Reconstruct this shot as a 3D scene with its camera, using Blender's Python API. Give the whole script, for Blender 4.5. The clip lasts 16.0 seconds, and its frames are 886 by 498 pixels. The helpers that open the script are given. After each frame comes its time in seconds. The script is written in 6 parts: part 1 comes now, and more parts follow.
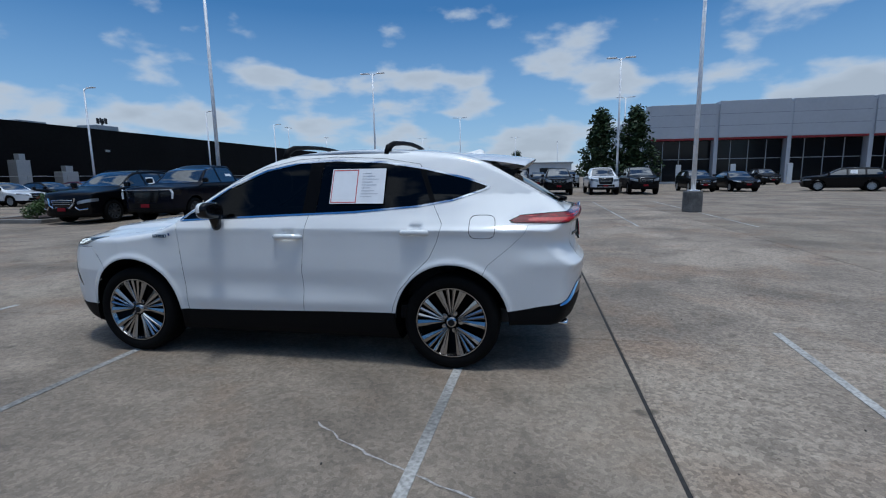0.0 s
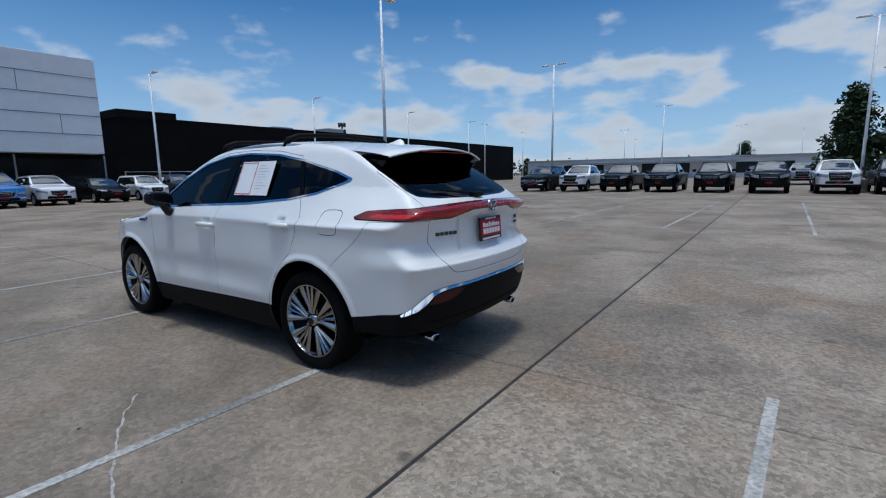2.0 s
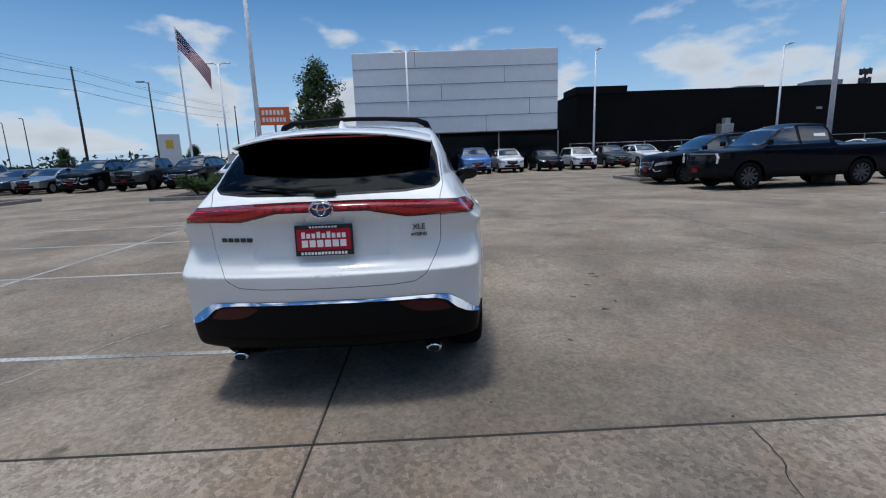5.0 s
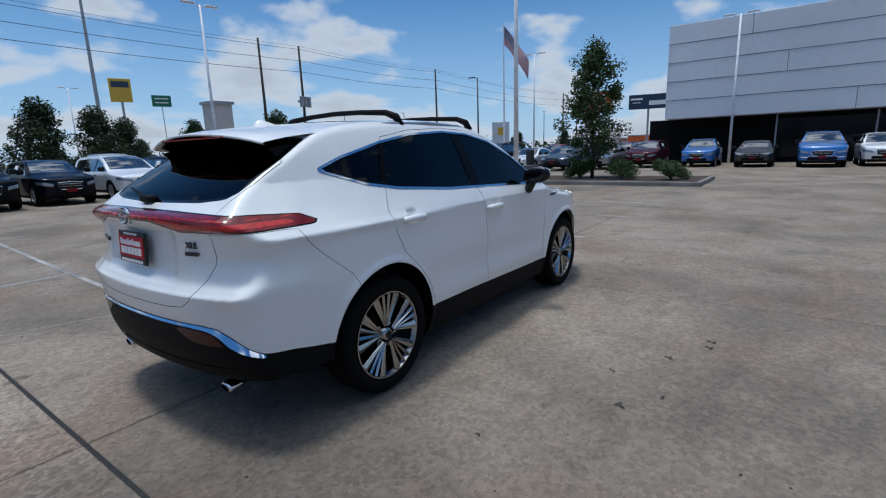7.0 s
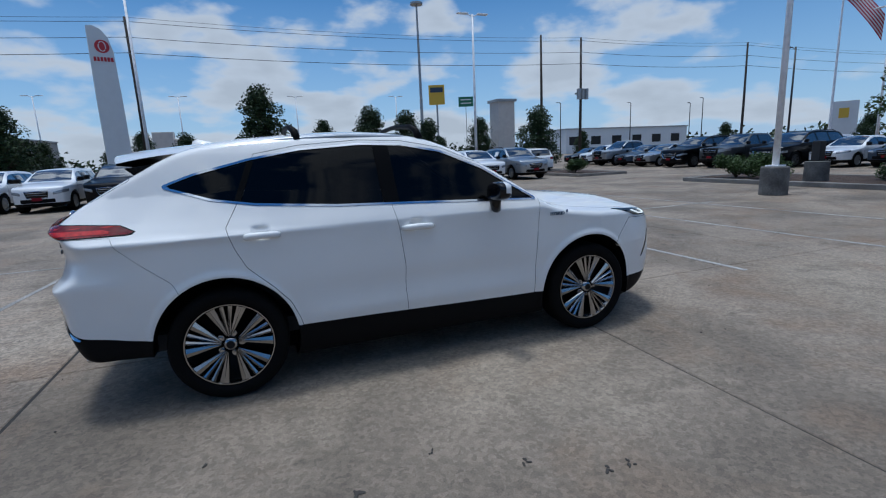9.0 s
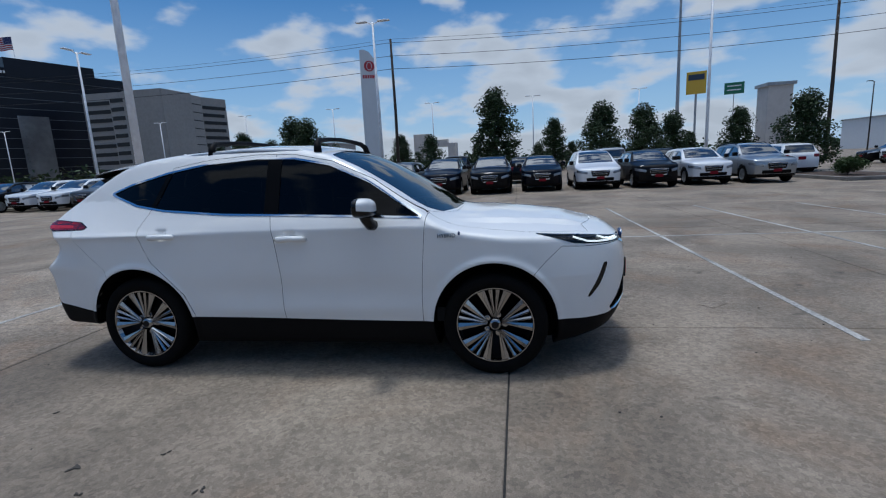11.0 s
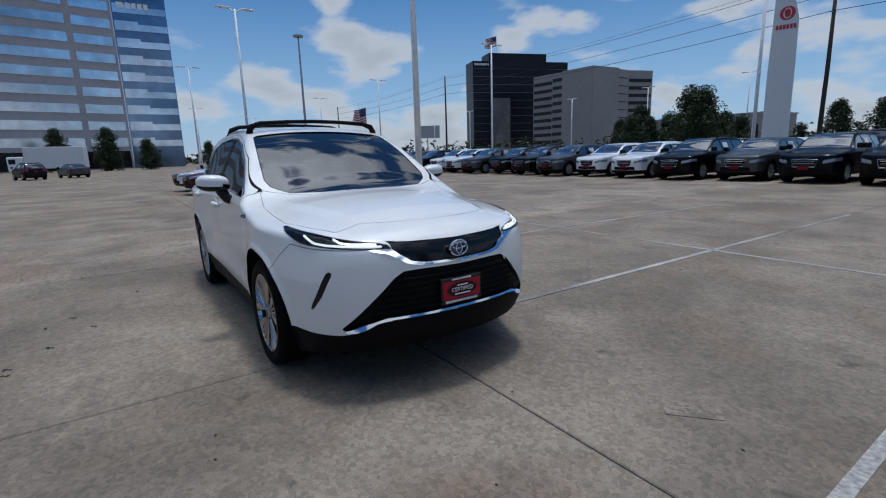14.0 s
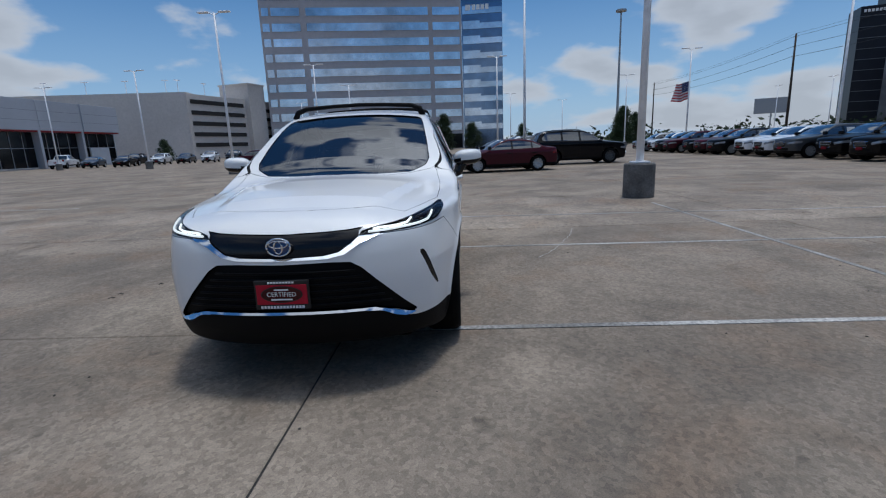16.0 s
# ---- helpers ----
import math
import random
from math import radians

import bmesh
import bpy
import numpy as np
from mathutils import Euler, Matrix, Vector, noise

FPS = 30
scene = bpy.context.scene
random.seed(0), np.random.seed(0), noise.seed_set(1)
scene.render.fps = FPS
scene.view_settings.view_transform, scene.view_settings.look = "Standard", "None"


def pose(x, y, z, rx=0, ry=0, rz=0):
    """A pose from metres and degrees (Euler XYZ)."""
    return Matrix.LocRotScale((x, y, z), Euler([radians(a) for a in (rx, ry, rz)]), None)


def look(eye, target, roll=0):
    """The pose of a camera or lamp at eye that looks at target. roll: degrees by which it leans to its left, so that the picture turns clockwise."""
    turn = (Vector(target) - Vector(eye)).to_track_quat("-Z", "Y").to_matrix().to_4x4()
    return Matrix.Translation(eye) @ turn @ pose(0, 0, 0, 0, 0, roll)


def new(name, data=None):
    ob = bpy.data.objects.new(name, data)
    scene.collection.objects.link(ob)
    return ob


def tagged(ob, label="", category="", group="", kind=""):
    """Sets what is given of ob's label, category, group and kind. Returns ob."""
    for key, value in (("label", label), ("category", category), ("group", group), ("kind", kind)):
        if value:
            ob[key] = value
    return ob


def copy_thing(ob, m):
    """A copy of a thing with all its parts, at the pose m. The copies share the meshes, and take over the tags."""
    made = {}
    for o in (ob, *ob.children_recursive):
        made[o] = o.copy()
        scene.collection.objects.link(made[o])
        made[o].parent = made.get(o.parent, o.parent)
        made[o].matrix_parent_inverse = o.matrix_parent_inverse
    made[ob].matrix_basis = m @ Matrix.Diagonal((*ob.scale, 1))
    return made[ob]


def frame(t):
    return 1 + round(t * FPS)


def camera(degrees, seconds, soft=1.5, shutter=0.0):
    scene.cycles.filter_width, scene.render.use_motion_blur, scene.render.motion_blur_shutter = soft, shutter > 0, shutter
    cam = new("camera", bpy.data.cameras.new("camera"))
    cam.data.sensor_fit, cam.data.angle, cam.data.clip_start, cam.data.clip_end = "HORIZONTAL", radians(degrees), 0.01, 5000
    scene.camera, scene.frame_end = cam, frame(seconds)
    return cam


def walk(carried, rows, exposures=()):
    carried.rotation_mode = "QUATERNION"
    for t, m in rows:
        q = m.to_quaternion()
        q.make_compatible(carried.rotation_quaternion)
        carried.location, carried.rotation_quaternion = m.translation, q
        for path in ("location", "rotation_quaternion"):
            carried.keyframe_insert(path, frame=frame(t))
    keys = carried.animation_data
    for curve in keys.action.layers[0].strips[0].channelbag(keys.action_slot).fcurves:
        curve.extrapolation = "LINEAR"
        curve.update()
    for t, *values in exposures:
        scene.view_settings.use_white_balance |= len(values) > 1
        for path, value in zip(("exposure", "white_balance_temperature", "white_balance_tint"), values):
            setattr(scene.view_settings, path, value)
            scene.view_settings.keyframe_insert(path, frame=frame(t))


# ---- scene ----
cam = camera(85.8, 16.0, 1.15)
PATH = [
    (0, (-1.934, 4.258, 1.44), (-1.563, 2.317, 1.136), -0.9),
    (0.5, (-2.43, 4.048, 1.425), (-1.91, 2.139, 1.128), -0.9),
    (1, (-3.033, 3.781, 1.427), (-2.319, 1.939, 1.118), -0.8),
    (1.5, (-3.524, 3.485, 1.413), (-2.616, 1.732, 1.09), -0.9),
    (2, (-4.004, 3.045, 1.384), (-2.872, 1.426, 1.072), -0.9),
    (2.5, (-4.433, 2.57, 1.41), (-3.118, 1.098, 1.083), -1.0),
    (3, (-4.716, 1.948, 1.425), (-3.211, 0.679, 1.073), -1.3),
    (3.5, (-4.934, 1.372, 1.42), (-3.273, 0.322, 1.049), -1.5),
    (4, (-5.005, 0.717, 1.408), (-3.186, -0.022, 1.027), -2.0),
    (4.5, (-4.984, 0.124, 1.408), (-3.07, -0.307, 1.021), -2.0),
    (5, (-4.849, -0.567, 1.419), (-2.888, -0.621, 1.029), -2.1),
    (5.2, (-4.738, -0.816, 1.424), (-2.779, -0.729, 1.028), -2.1),
    (6.25, (-4.030, -2.090, 1.432), (-2.221, -1.330, 1.044), -2.3),
    (7.3, (-3.009, -3.015, 1.435), (-1.539, -1.72, 1.032), -1.8),
    (7.5, (-2.782, -3.167, 1.419), (-1.392, -1.785, 1.023), -1.8),
    (8, (-2.195, -3.527, 1.434), (-1.037, -1.943, 1.045), -1.8),
    (8.5, (-1.664, -3.824, 1.464), (-0.724, -2.102, 1.075), -2.2),
    (9, (-1.029, -4.028, 1.479), (-0.362, -2.184, 1.087), -2.6),
    (9.2, (-0.778, -4.1, 1.457), (-0.215, -2.221, 1.07), -2.7),
    (10.25, (0.570, -4.280, 1.475), (0.618, -2.315, 1.104), -2.75),
    (11.3, (1.895, -3.877, 1.464), (1.434, -1.962, 1.117), -2.9),
    (11.5, (2.14, -3.79, 1.445), (1.586, -1.899, 1.104), -2.8),
    (12, (2.79, -3.483, 1.45), (1.994, -1.679, 1.114), -2.4),
    (12.5, (3.289, -3.11, 1.447), (2.282, -1.416, 1.107), -2.2),
    (13, (3.831, -2.659, 1.437), (2.591, -1.13, 1.083), -1.8),
    (13.5, (4.184, -2.196, 1.4), (2.752, -0.851, 1.026), -1.6),
    (14, (4.567, -1.603, 1.38), (2.936, -0.515, 0.984), -1.8),
    (14.5, (4.779, -1.035, 1.366), (3.008, -0.2, 0.958), -2.1),
    (15, (4.89, -0.346, 1.354), (3.01, 0.187, 0.929), -2.1),
    (15.5, (4.855, 0.279, 1.335), (2.918, 0.528, 0.905), -2.2),
    (16, (4.681, 0.943, 1.315), (2.729, 0.859, 0.886), -2.2),
]
walk(cam, [(t, look(eye, target, roll)) for t, eye, target, roll in PATH], exposures=[(0, -0.30, 5570, 6), (5, -0.06, 5980, 8), (9, -0.25, 5570, 7), (11.5, -0.30, 5740, 8), (16, -0.35, 5850, 9)])

# ---------------------------------------------------------------- sky and sun
SUN_AZ, SUN_EL = 128.0, 83.0   # degrees from +x towards +y; height above the horizon
world = bpy.data.worlds.new("World")
scene.world = world
world.use_nodes = True


def sky_nodes():
    nt = world.node_tree
    nt.nodes.clear()
    N, L = nt.nodes.new, nt.links.new
    sky = N("ShaderNodeTexSky")
    sky.sky_type, sky.sun_disc = "NISHITA", False
    sky.sun_elevation, sky.sun_rotation = radians(SUN_EL), radians(90 - SUN_AZ)
    sky.air_density, sky.dust_density, sky.ozone_density = 1.0, 0.25, 2.2
    co = N("ShaderNodeTexCoord")
    sep = N("ShaderNodeSeparateXYZ")
    L(co.outputs["Generated"], sep.inputs[0])

    def m(op, a, b=None, clamp=False):
        n = N("ShaderNodeMath")
        n.operation, n.use_clamp = op, clamp
        for i, v in enumerate((a, b)):
            if v is None:
                continue
            if isinstance(v, (int, float)):
                n.inputs[i].default_value = v
            else:
                L(v, n.inputs[i])
        return n.outputs[0]
    comb = N("ShaderNodeCombineXYZ")
    L(sep.outputs[0], comb.inputs[0]), L(sep.outputs[1], comb.inputs[1])
    L(m("MULTIPLY", m("POWER", m("MAXIMUM", sep.outputs[2], 0.0), 0.75), 2.0), comb.inputs[2])
    big = N("ShaderNodeTexNoise")
    big.inputs["Scale"].default_value, big.inputs["Detail"].default_value = 6.4, 9.0
    big.inputs["Roughness"].default_value, big.inputs["Distortion"].default_value = 0.47, 0.0
    L(comb.outputs[0], big.inputs["Vector"])
    wide = N("ShaderNodeTexNoise")
    wide.inputs["Scale"].default_value, wide.inputs["Detail"].default_value = 1.6, 2.0
    L(comb.outputs[0], wide.inputs["Vector"])
    low = m("MULTIPLY", m("SUBTRACT", 1.0, m("MULTIPLY", sep.outputs[2], 3.0), True), 0.22)
    high = m("MULTIPLY", m("MULTIPLY", m("SUBTRACT", sep.outputs[2], 0.5), 2.5, True), 0.25)
    dens = m("ADD", m("ADD", m("ADD", big.outputs[0], high), m("MULTIPLY", wide.outputs[0], 0.32)), low)
    ramp = N("ShaderNodeMapRange")
    ramp.interpolation_type = "SMOOTHSTEP"
    ramp.inputs["From Min"].default_value, ramp.inputs["From Max"].default_value = 0.765, 0.90
    L(dens, ramp.inputs["Value"])
    shade = N("ShaderNodeMapRange")
    shade.inputs["From Min"].default_value, shade.inputs["From Max"].default_value = 0.74, 1.0
    shade.inputs["To Min"].default_value, shade.inputs["To Max"].default_value = 1.0, 0.72
    L(dens, shade.inputs["Value"])
    cloud = N("ShaderNodeMix")
    cloud.data_type = "RGBA"
    cloud.inputs["A"].default_value, cloud.inputs["B"].default_value = (0, 0, 0, 1), (9.6, 9.8, 10.1, 1)
    L(shade.outputs[0], cloud.inputs["Factor"])
    mix = N("ShaderNodeMix")
    mix.data_type = "RGBA"
    L(m("MULTIPLY", ramp.outputs[0], 0.9), mix.inputs["Factor"])
    hs = N("ShaderNodeHueSaturation")
    hs.inputs["Saturation"].default_value, hs.inputs["Value"].default_value = 1.29, 1.28
    L(sky.outputs[0], hs.inputs["Color"])
    # pale haze towards the horizon
    haze = N("ShaderNodeMix")
    haze.data_type = "RGBA"
    L(m("MULTIPLY", m("SUBTRACT", 1.0, m("MULTIPLY", sep.outputs[2], 3.3), True), 0.75), haze.inputs["Factor"])
    haze.inputs["B"].default_value = (5.0, 7.3, 10.4, 1)
    L(hs.outputs[0], haze.inputs["A"])
    # clouds near the sun shine brighter
    dot = N("ShaderNodeVectorMath")
    dot.operation = "DOT_PRODUCT"
    L(co.outputs["Generated"], dot.inputs[0])
    dot.inputs[1].default_value = (math.cos(radians(SUN_AZ)) * math.cos(radians(SUN_EL)), math.sin(radians(SUN_AZ)) * math.cos(radians(SUN_EL)), math.sin(radians(SUN_EL)))
    glow = m("ADD", 1.0, m("MULTIPLY", m("POWER", m("MAXIMUM", dot.outputs["Value"], 0.0), 7.0), 3.4))
    bright = N("ShaderNodeVectorMath")
    bright.operation = "SCALE"
    L(cloud.outputs["Result"], bright.inputs[0]), L(glow, bright.inputs["Scale"])
    L(haze.outputs["Result"], mix.inputs["A"]), L(bright.outputs[0], mix.inputs["B"])
    bg = N("ShaderNodeBackground")
    bg.inputs["Strength"].default_value = 0.080
    L(mix.outputs["Result"], bg.inputs["Color"])
    out = N("ShaderNodeOutputWorld")
    L(bg.outputs[0], out.inputs[0])


sky_nodes()
sun = new("sun", bpy.data.lights.new("sun", "SUN"))
sun.data.energy, sun.data.angle, sun.data.color = 2.3, radians(8), (1.0, 0.945, 0.865)
_a, _e = radians(SUN_AZ), radians(SUN_EL)
sun.matrix_world = look((40 * math.cos(_a) * math.cos(_e), 40 * math.sin(_a) * math.cos(_e), 40 * math.sin(_e)), (0, 0, 0))


# ---------------------------------------------------------------- materials
def mat(name, color, rough=0.5, metal=0.0, coat=0.0, grain=0.0, scale=20.0, bump=0.0, stain=0.0, stain_scale=1.0, spec=0.5, vary=0.0, emit=0.0, coords="Object"):
    """A surface with two scales of variation: fine grain and broad stains."""
    ma = bpy.data.materials.new(name)
    ma.use_nodes = True
    nt = ma.node_tree
    N, L = nt.nodes.new, nt.links.new
    b = nt.nodes["Principled BSDF"]
    b.inputs["Base Color"].default_value = (*color, 1)
    b.inputs["Roughness"].default_value, b.inputs["Metallic"].default_value = rough, metal
    b.inputs["Coat Weight"].default_value, b.inputs["Coat Roughness"].default_value = coat, 0.03
    b.inputs["Specular IOR Level"].default_value = spec
    if emit:
        b.inputs["Emission Color"].default_value, b.inputs["Emission Strength"].default_value = (*color, 1), emit
    if grain or stain or bump or vary:
        co = N("ShaderNodeTexCoord")
        fine, broad = N("ShaderNodeTexNoise"), N("ShaderNodeTexNoise")
        fine.inputs["Scale"].default_value, fine.inputs["Detail"].default_value = scale, 5.0
        broad.inputs["Scale"].default_value, broad.inputs["Detail"].default_value = stain_scale, 4.0
        L(co.outputs[coords], fine.inputs["Vector"]), L(co.outputs[coords], broad.inputs["Vector"])
        hsv = N("ShaderNodeHueSaturation")
        hsv.inputs["Color"].default_value = (*color, 1)

        def lin(src, amount):
            r = N("ShaderNodeMapRange")
            r.inputs["From Min"].default_value, r.inputs["From Max"].default_value = 0.3, 0.7
            r.inputs["To Min"].default_value, r.inputs["To Max"].default_value = 1 - amount, 1 + amount
            L(src, r.inputs["Value"])
            return r.outputs[0]
        mul = N("ShaderNodeMath")
        mul.operation = "MULTIPLY"
        L(lin(fine.outputs[0], grain), mul.inputs[0]), L(lin(broad.outputs[0], stain), mul.inputs[1])
        last = mul.outputs[0]
        if vary:
            info = N("ShaderNodeObjectInfo")
            r = N("ShaderNodeMapRange")
            r.inputs["To Min"].default_value, r.inputs["To Max"].default_value = 1 - vary, 1 + vary
            L(info.outputs["Random"], r.inputs["Value"])
            mul2 = N("ShaderNodeMath")
            mul2.operation = "MULTIPLY"
            L(last, mul2.inputs[0]), L(r.outputs[0], mul2.inputs[1])
            last = mul2.outputs[0]
        L(last, hsv.inputs["Value"])
        L(hsv.outputs[0], b.inputs["Base Color"])
        if bump:
            bn = N("ShaderNodeBump")
            bn.inputs["Strength"].default_value, bn.inputs["Distance"].default_value = 1.0, bump
            L(fine.outputs[0], bn.inputs["Height"])
            L(bn.outputs[0], b.inputs["Normal"])
    return ma


def paint(name, color, flake=0.04, rough=0.34, metal=0.0):
    return mat(name, color, rough, metal, spec=0.5 if max(color) > 0.3 else 0.03, coat=1.0 if max(color) > 0.3 else 0.32, grain=flake, scale=600.0, stain=0.03, stain_scale=2.0)


def tinted(name, tint, rough=0.0, ior=1.9):
    """Real glass: a dark see-through pane with a mirror-like surface."""
    ma = bpy.data.materials.new(name)
    ma.use_nodes = True
    nt = ma.node_tree
    N, L = nt.nodes.new, nt.links.new
    nt.nodes.remove(nt.nodes["Principled BSDF"])
    tr, gl, fr, mx = N("ShaderNodeBsdfTransparent"), N("ShaderNodeBsdfGlossy"), N("ShaderNodeFresnel"), N("ShaderNodeMixShader")
    tr.inputs["Color"].default_value = (*tint, 1)
    gl.inputs["Roughness"].default_value = rough
    fr.inputs["IOR"].default_value = ior
    L(fr.outputs[0], mx.inputs[0]), L(tr.outputs[0], mx.inputs[1]), L(gl.outputs[0], mx.inputs[2])
    L(mx.outputs[0], nt.nodes["Material Output"].inputs[0])
    return ma


PEARL = paint("pearl_white_paint", (0.775, 0.775, 0.76), 0.04)
PEARL.node_tree.nodes["Principled BSDF"].inputs["Specular IOR Level"].default_value = 0.35
PEARL.node_tree.nodes["Principled BSDF"].inputs["Coat IOR"].default_value = 1.6
PEARL.node_tree.nodes["Principled BSDF"].inputs["Coat Roughness"].default_value = 0.06
PEARL.node_tree.nodes["Principled BSDF"].inputs["Roughness"].default_value = 0.5
WHITE = paint("white_paint", (0.74, 0.75, 0.76))
BLACK = paint("black_paint", (0.004, 0.004, 0.005))
NAVY = paint("navy_paint", (0.002, 0.003, 0.008))
BLUE = paint("bright_blue_paint", (0.015, 0.13, 0.42))
GREY = paint("grey_paint", (0.07, 0.075, 0.08), 0.08, 0.3, 0.5)
SILVER = paint("silver_paint", (0.33, 0.35, 0.37), 0.08, 0.3, 0.6)
MAROON = paint("maroon_paint", (0.050, 0.008, 0.014))
RED = paint("red_paint", (0.16, 0.008, 0.012))
SLATE = paint("slate_blue_paint", (0.05, 0.07, 0.10), 0.06)
GAP = mat("panel_gap", (0.012, 0.012, 0.013), 0.8, spec=0.1)
VOIDB = mat("wheel_well", (0.006, 0.006, 0.006), 0.9, spec=0.05)
PILLAR = mat("pillar_black", (0.003, 0.003, 0.0035), 0.3, spec=0.06)
CLAD = mat("black_plastic", (0.005, 0.005, 0.0055), 0.6, spec=0.10, grain=0.15, scale=300, bump=0.0006)
GLOSS = mat("gloss_black", (0.005, 0.005, 0.006), 0.15, spec=0.3, coat=0.12)
RUBBER = mat("tyre_rubber", (0.005, 0.005, 0.005), 0.75, spec=0.08, grain=0.25, scale=120, bump=0.001, stain=0.2, stain_scale=6)
CHROME = mat("chrome", (0.72, 0.74, 0.77), 0.07, 1.0)
ALLOY = mat("machined_alloy", (0.40, 0.395, 0.39), 0.15, 1.0, grain=0.05, scale=60)
DARKRIM = mat("dark_rim", (0.012, 0.012, 0.013), 0.4, 0.3, spec=0.2)
GLASS = tinted("privacy_glass", (0.016, 0.016, 0.017), ior=1.36)
REARGLASS = tinted("rear_glass", (0.010, 0.010, 0.011), ior=1.28)
SCREEN = tinted("windscreen_glass", (0.12, 0.14, 0.14), ior=2.5)
CLEAR = tinted("lamp_glass", (0.82, 0.84, 0.86), ior=1.3)
FARGLASS = mat("parked_car_glass", (0.012, 0.015, 0.018), 0.04, coat=1.0, spec=1.0)
FARGLASS.node_tree.nodes["Principled BSDF"].inputs["Coat IOR"].default_value = 1.75
TAIL = mat("red_lamp", (0.16, 0.005, 0.008), 0.18, coat=0.7, spec=0.2, grain=0.3, scale=30, stain=0.3, stain_scale=9)
TAILBRIGHT = mat("bright_red_lamp", (0.46, 0.012, 0.012), 0.25, coat=0.6, spec=0.3, grain=0.25, scale=45)
TAILDARK = mat("dark_red_lamp", (0.05, 0.004, 0.005), 0.2, coat=0.2, spec=0.2)
LED = mat("daylight_lamp", (0.95, 0.96, 0.9), 0.2, emit=1.1)
LINEW = mat("white_lamp", (0.72, 0.74, 0.76), 0.25, coat=0.6)
HEADL = mat("headlight", (0.30, 0.31, 0.33), 0.15, 0.4, coat=1.0)
SEAT = mat("dark_upholstery", (0.02, 0.02, 0.022), 0.7, grain=0.2, scale=80)
DULLRED = mat("dull_red_plate", (0.20, 0.012, 0.02), 0.6, spec=0.1)
PLATE = mat("red_plate", (0.42, 0.012, 0.03), 0.5, spec=0.2, grain=0.06, scale=40)
INK = mat("black_ink", (0.01, 0.01, 0.01), 0.5)
PAPERM = mat("white_paper", (0.74, 0.75, 0.77), 0.7, grain=0.03, scale=15)
REDLINE = mat("red_print", (0.50, 0.06, 0.06), 0.7)
GREYPRINT = mat("grey_print", (0.45, 0.46, 0.5), 0.7)
WHITELET = mat("white_lettering", (0.8, 0.8, 0.8), 0.5)
BADGE = mat("blue_grey_badge", (0.14, 0.20, 0.28), 0.25, 0.7)
DARKLET = mat("dark_chrome_lettering", (0.10, 0.10, 0.105), 0.2, 0.8)
BLUEB = mat("blue_badge", (0.02, 0.05, 0.16), 0.15, coat=1)
POLE = mat("pole_white_paint", (0.82, 0.83, 0.85), 0.45, grain=0.08, scale=8, stain=0.1, stain_scale=1.0)
POLEBLACK = mat("pole_black_paint", (0.02, 0.02, 0.022), 0.5)
BASE = mat("cast_concrete", (0.12, 0.115, 0.108), 0.9, grain=0.25, scale=30, bump=0.004, stain=0.4, stain_scale=3)
LINEP = mat("worn_white_line", (0.295, 0.287, 0.27), 0.8, grain=0.4, scale=40, stain=0.6, stain_scale=0.9)
JOINT = mat("joint_sealant", (0.022, 0.021, 0.02), 0.9, grain=0.4, scale=40, bump=0.004)
WOOD = mat("weathered_pole_wood", (0.045, 0.036, 0.03), 0.9, grain=0.3, scale=14, bump=0.01)
BARK = mat("bark", (0.07, 0.055, 0.042), 0.95, grain=0.4, scale=25, bump=0.01)
CABLE = mat("cable", (0.02, 0.02, 0.022), 0.7)
MULCH = mat("mulch", (0.06, 0.04, 0.03), 1.0, grain=0.5, scale=60, bump=0.02, stain=0.3, stain_scale=3)
KERB = mat("kerb_concrete", (0.20, 0.188, 0.172), 0.9, grain=0.2, scale=30, bump=0.003, stain=0.3, stain_scale=1.5)
PANELG = mat("grey_metal_panel", (0.70, 0.72, 0.75), 0.42, 0.0, grain=0.03, scale=3, stain=0.06, stain_scale=0.15)
# grey panel again, its colour darkened for the shaded side of the showroom
PANELS = mat("slate_grey_metal_panel", (0.40, 0.42, 0.46), 0.45, grain=0.03, scale=3, stain=0.06, stain_scale=0.15)
SEAM = mat("panel_seam", (0.11, 0.12, 0.135), 0.7)
BLACKW = mat("black_wall_paint", (0.006, 0.006, 0.0065), 0.8, spec=0.08, grain=0.2, scale=4, stain=0.25, stain_scale=0.2, bump=0.003)
STOREG = mat("showroom_glass", (0.007, 0.008, 0.010), 0.08, spec=0.25)
REDBAND = mat("red_band", (0.30, 0.02, 0.025), 0.45)
BEIGE = mat("beige_precast", (0.58, 0.54, 0.50), 0.85, grain=0.06, scale=2, stain=0.08, stain_scale=0.1)
STOREYSHADE = mat("open_storey_dark", (0.02, 0.02, 0.02), 0.9)
OFFSTONE = mat("office_spandrel", (0.42, 0.40, 0.41), 0.6, grain=0.06, scale=1.2, stain=0.08, stain_scale=0.05)
# the broad noise paints streaky cloud reflections into the glass colour
MIRROR = mat("reflective_window", (0.52, 0.57, 0.64), 0.12, 1.0, grain=0.12, scale=0.5, stain=0.3, stain_scale=0.09)
BAYGLASS = mat("stair_bay_glass", (0.16, 0.22, 0.32), 0.12, 1.0, grain=0.12, scale=0.5, stain=0.3, stain_scale=0.1)
DARKOFF = mat("dark_office_glass", (0.009, 0.011, 0.018), 0.3, spec=0.2, grain=0.1, scale=0.5, stain=0.2, stain_scale=0.05)
OFFGREY = mat("grey_office_stone", (0.27, 0.26, 0.25), 0.7, grain=0.08, scale=1.0, stain=0.08, stain_scale=0.06)
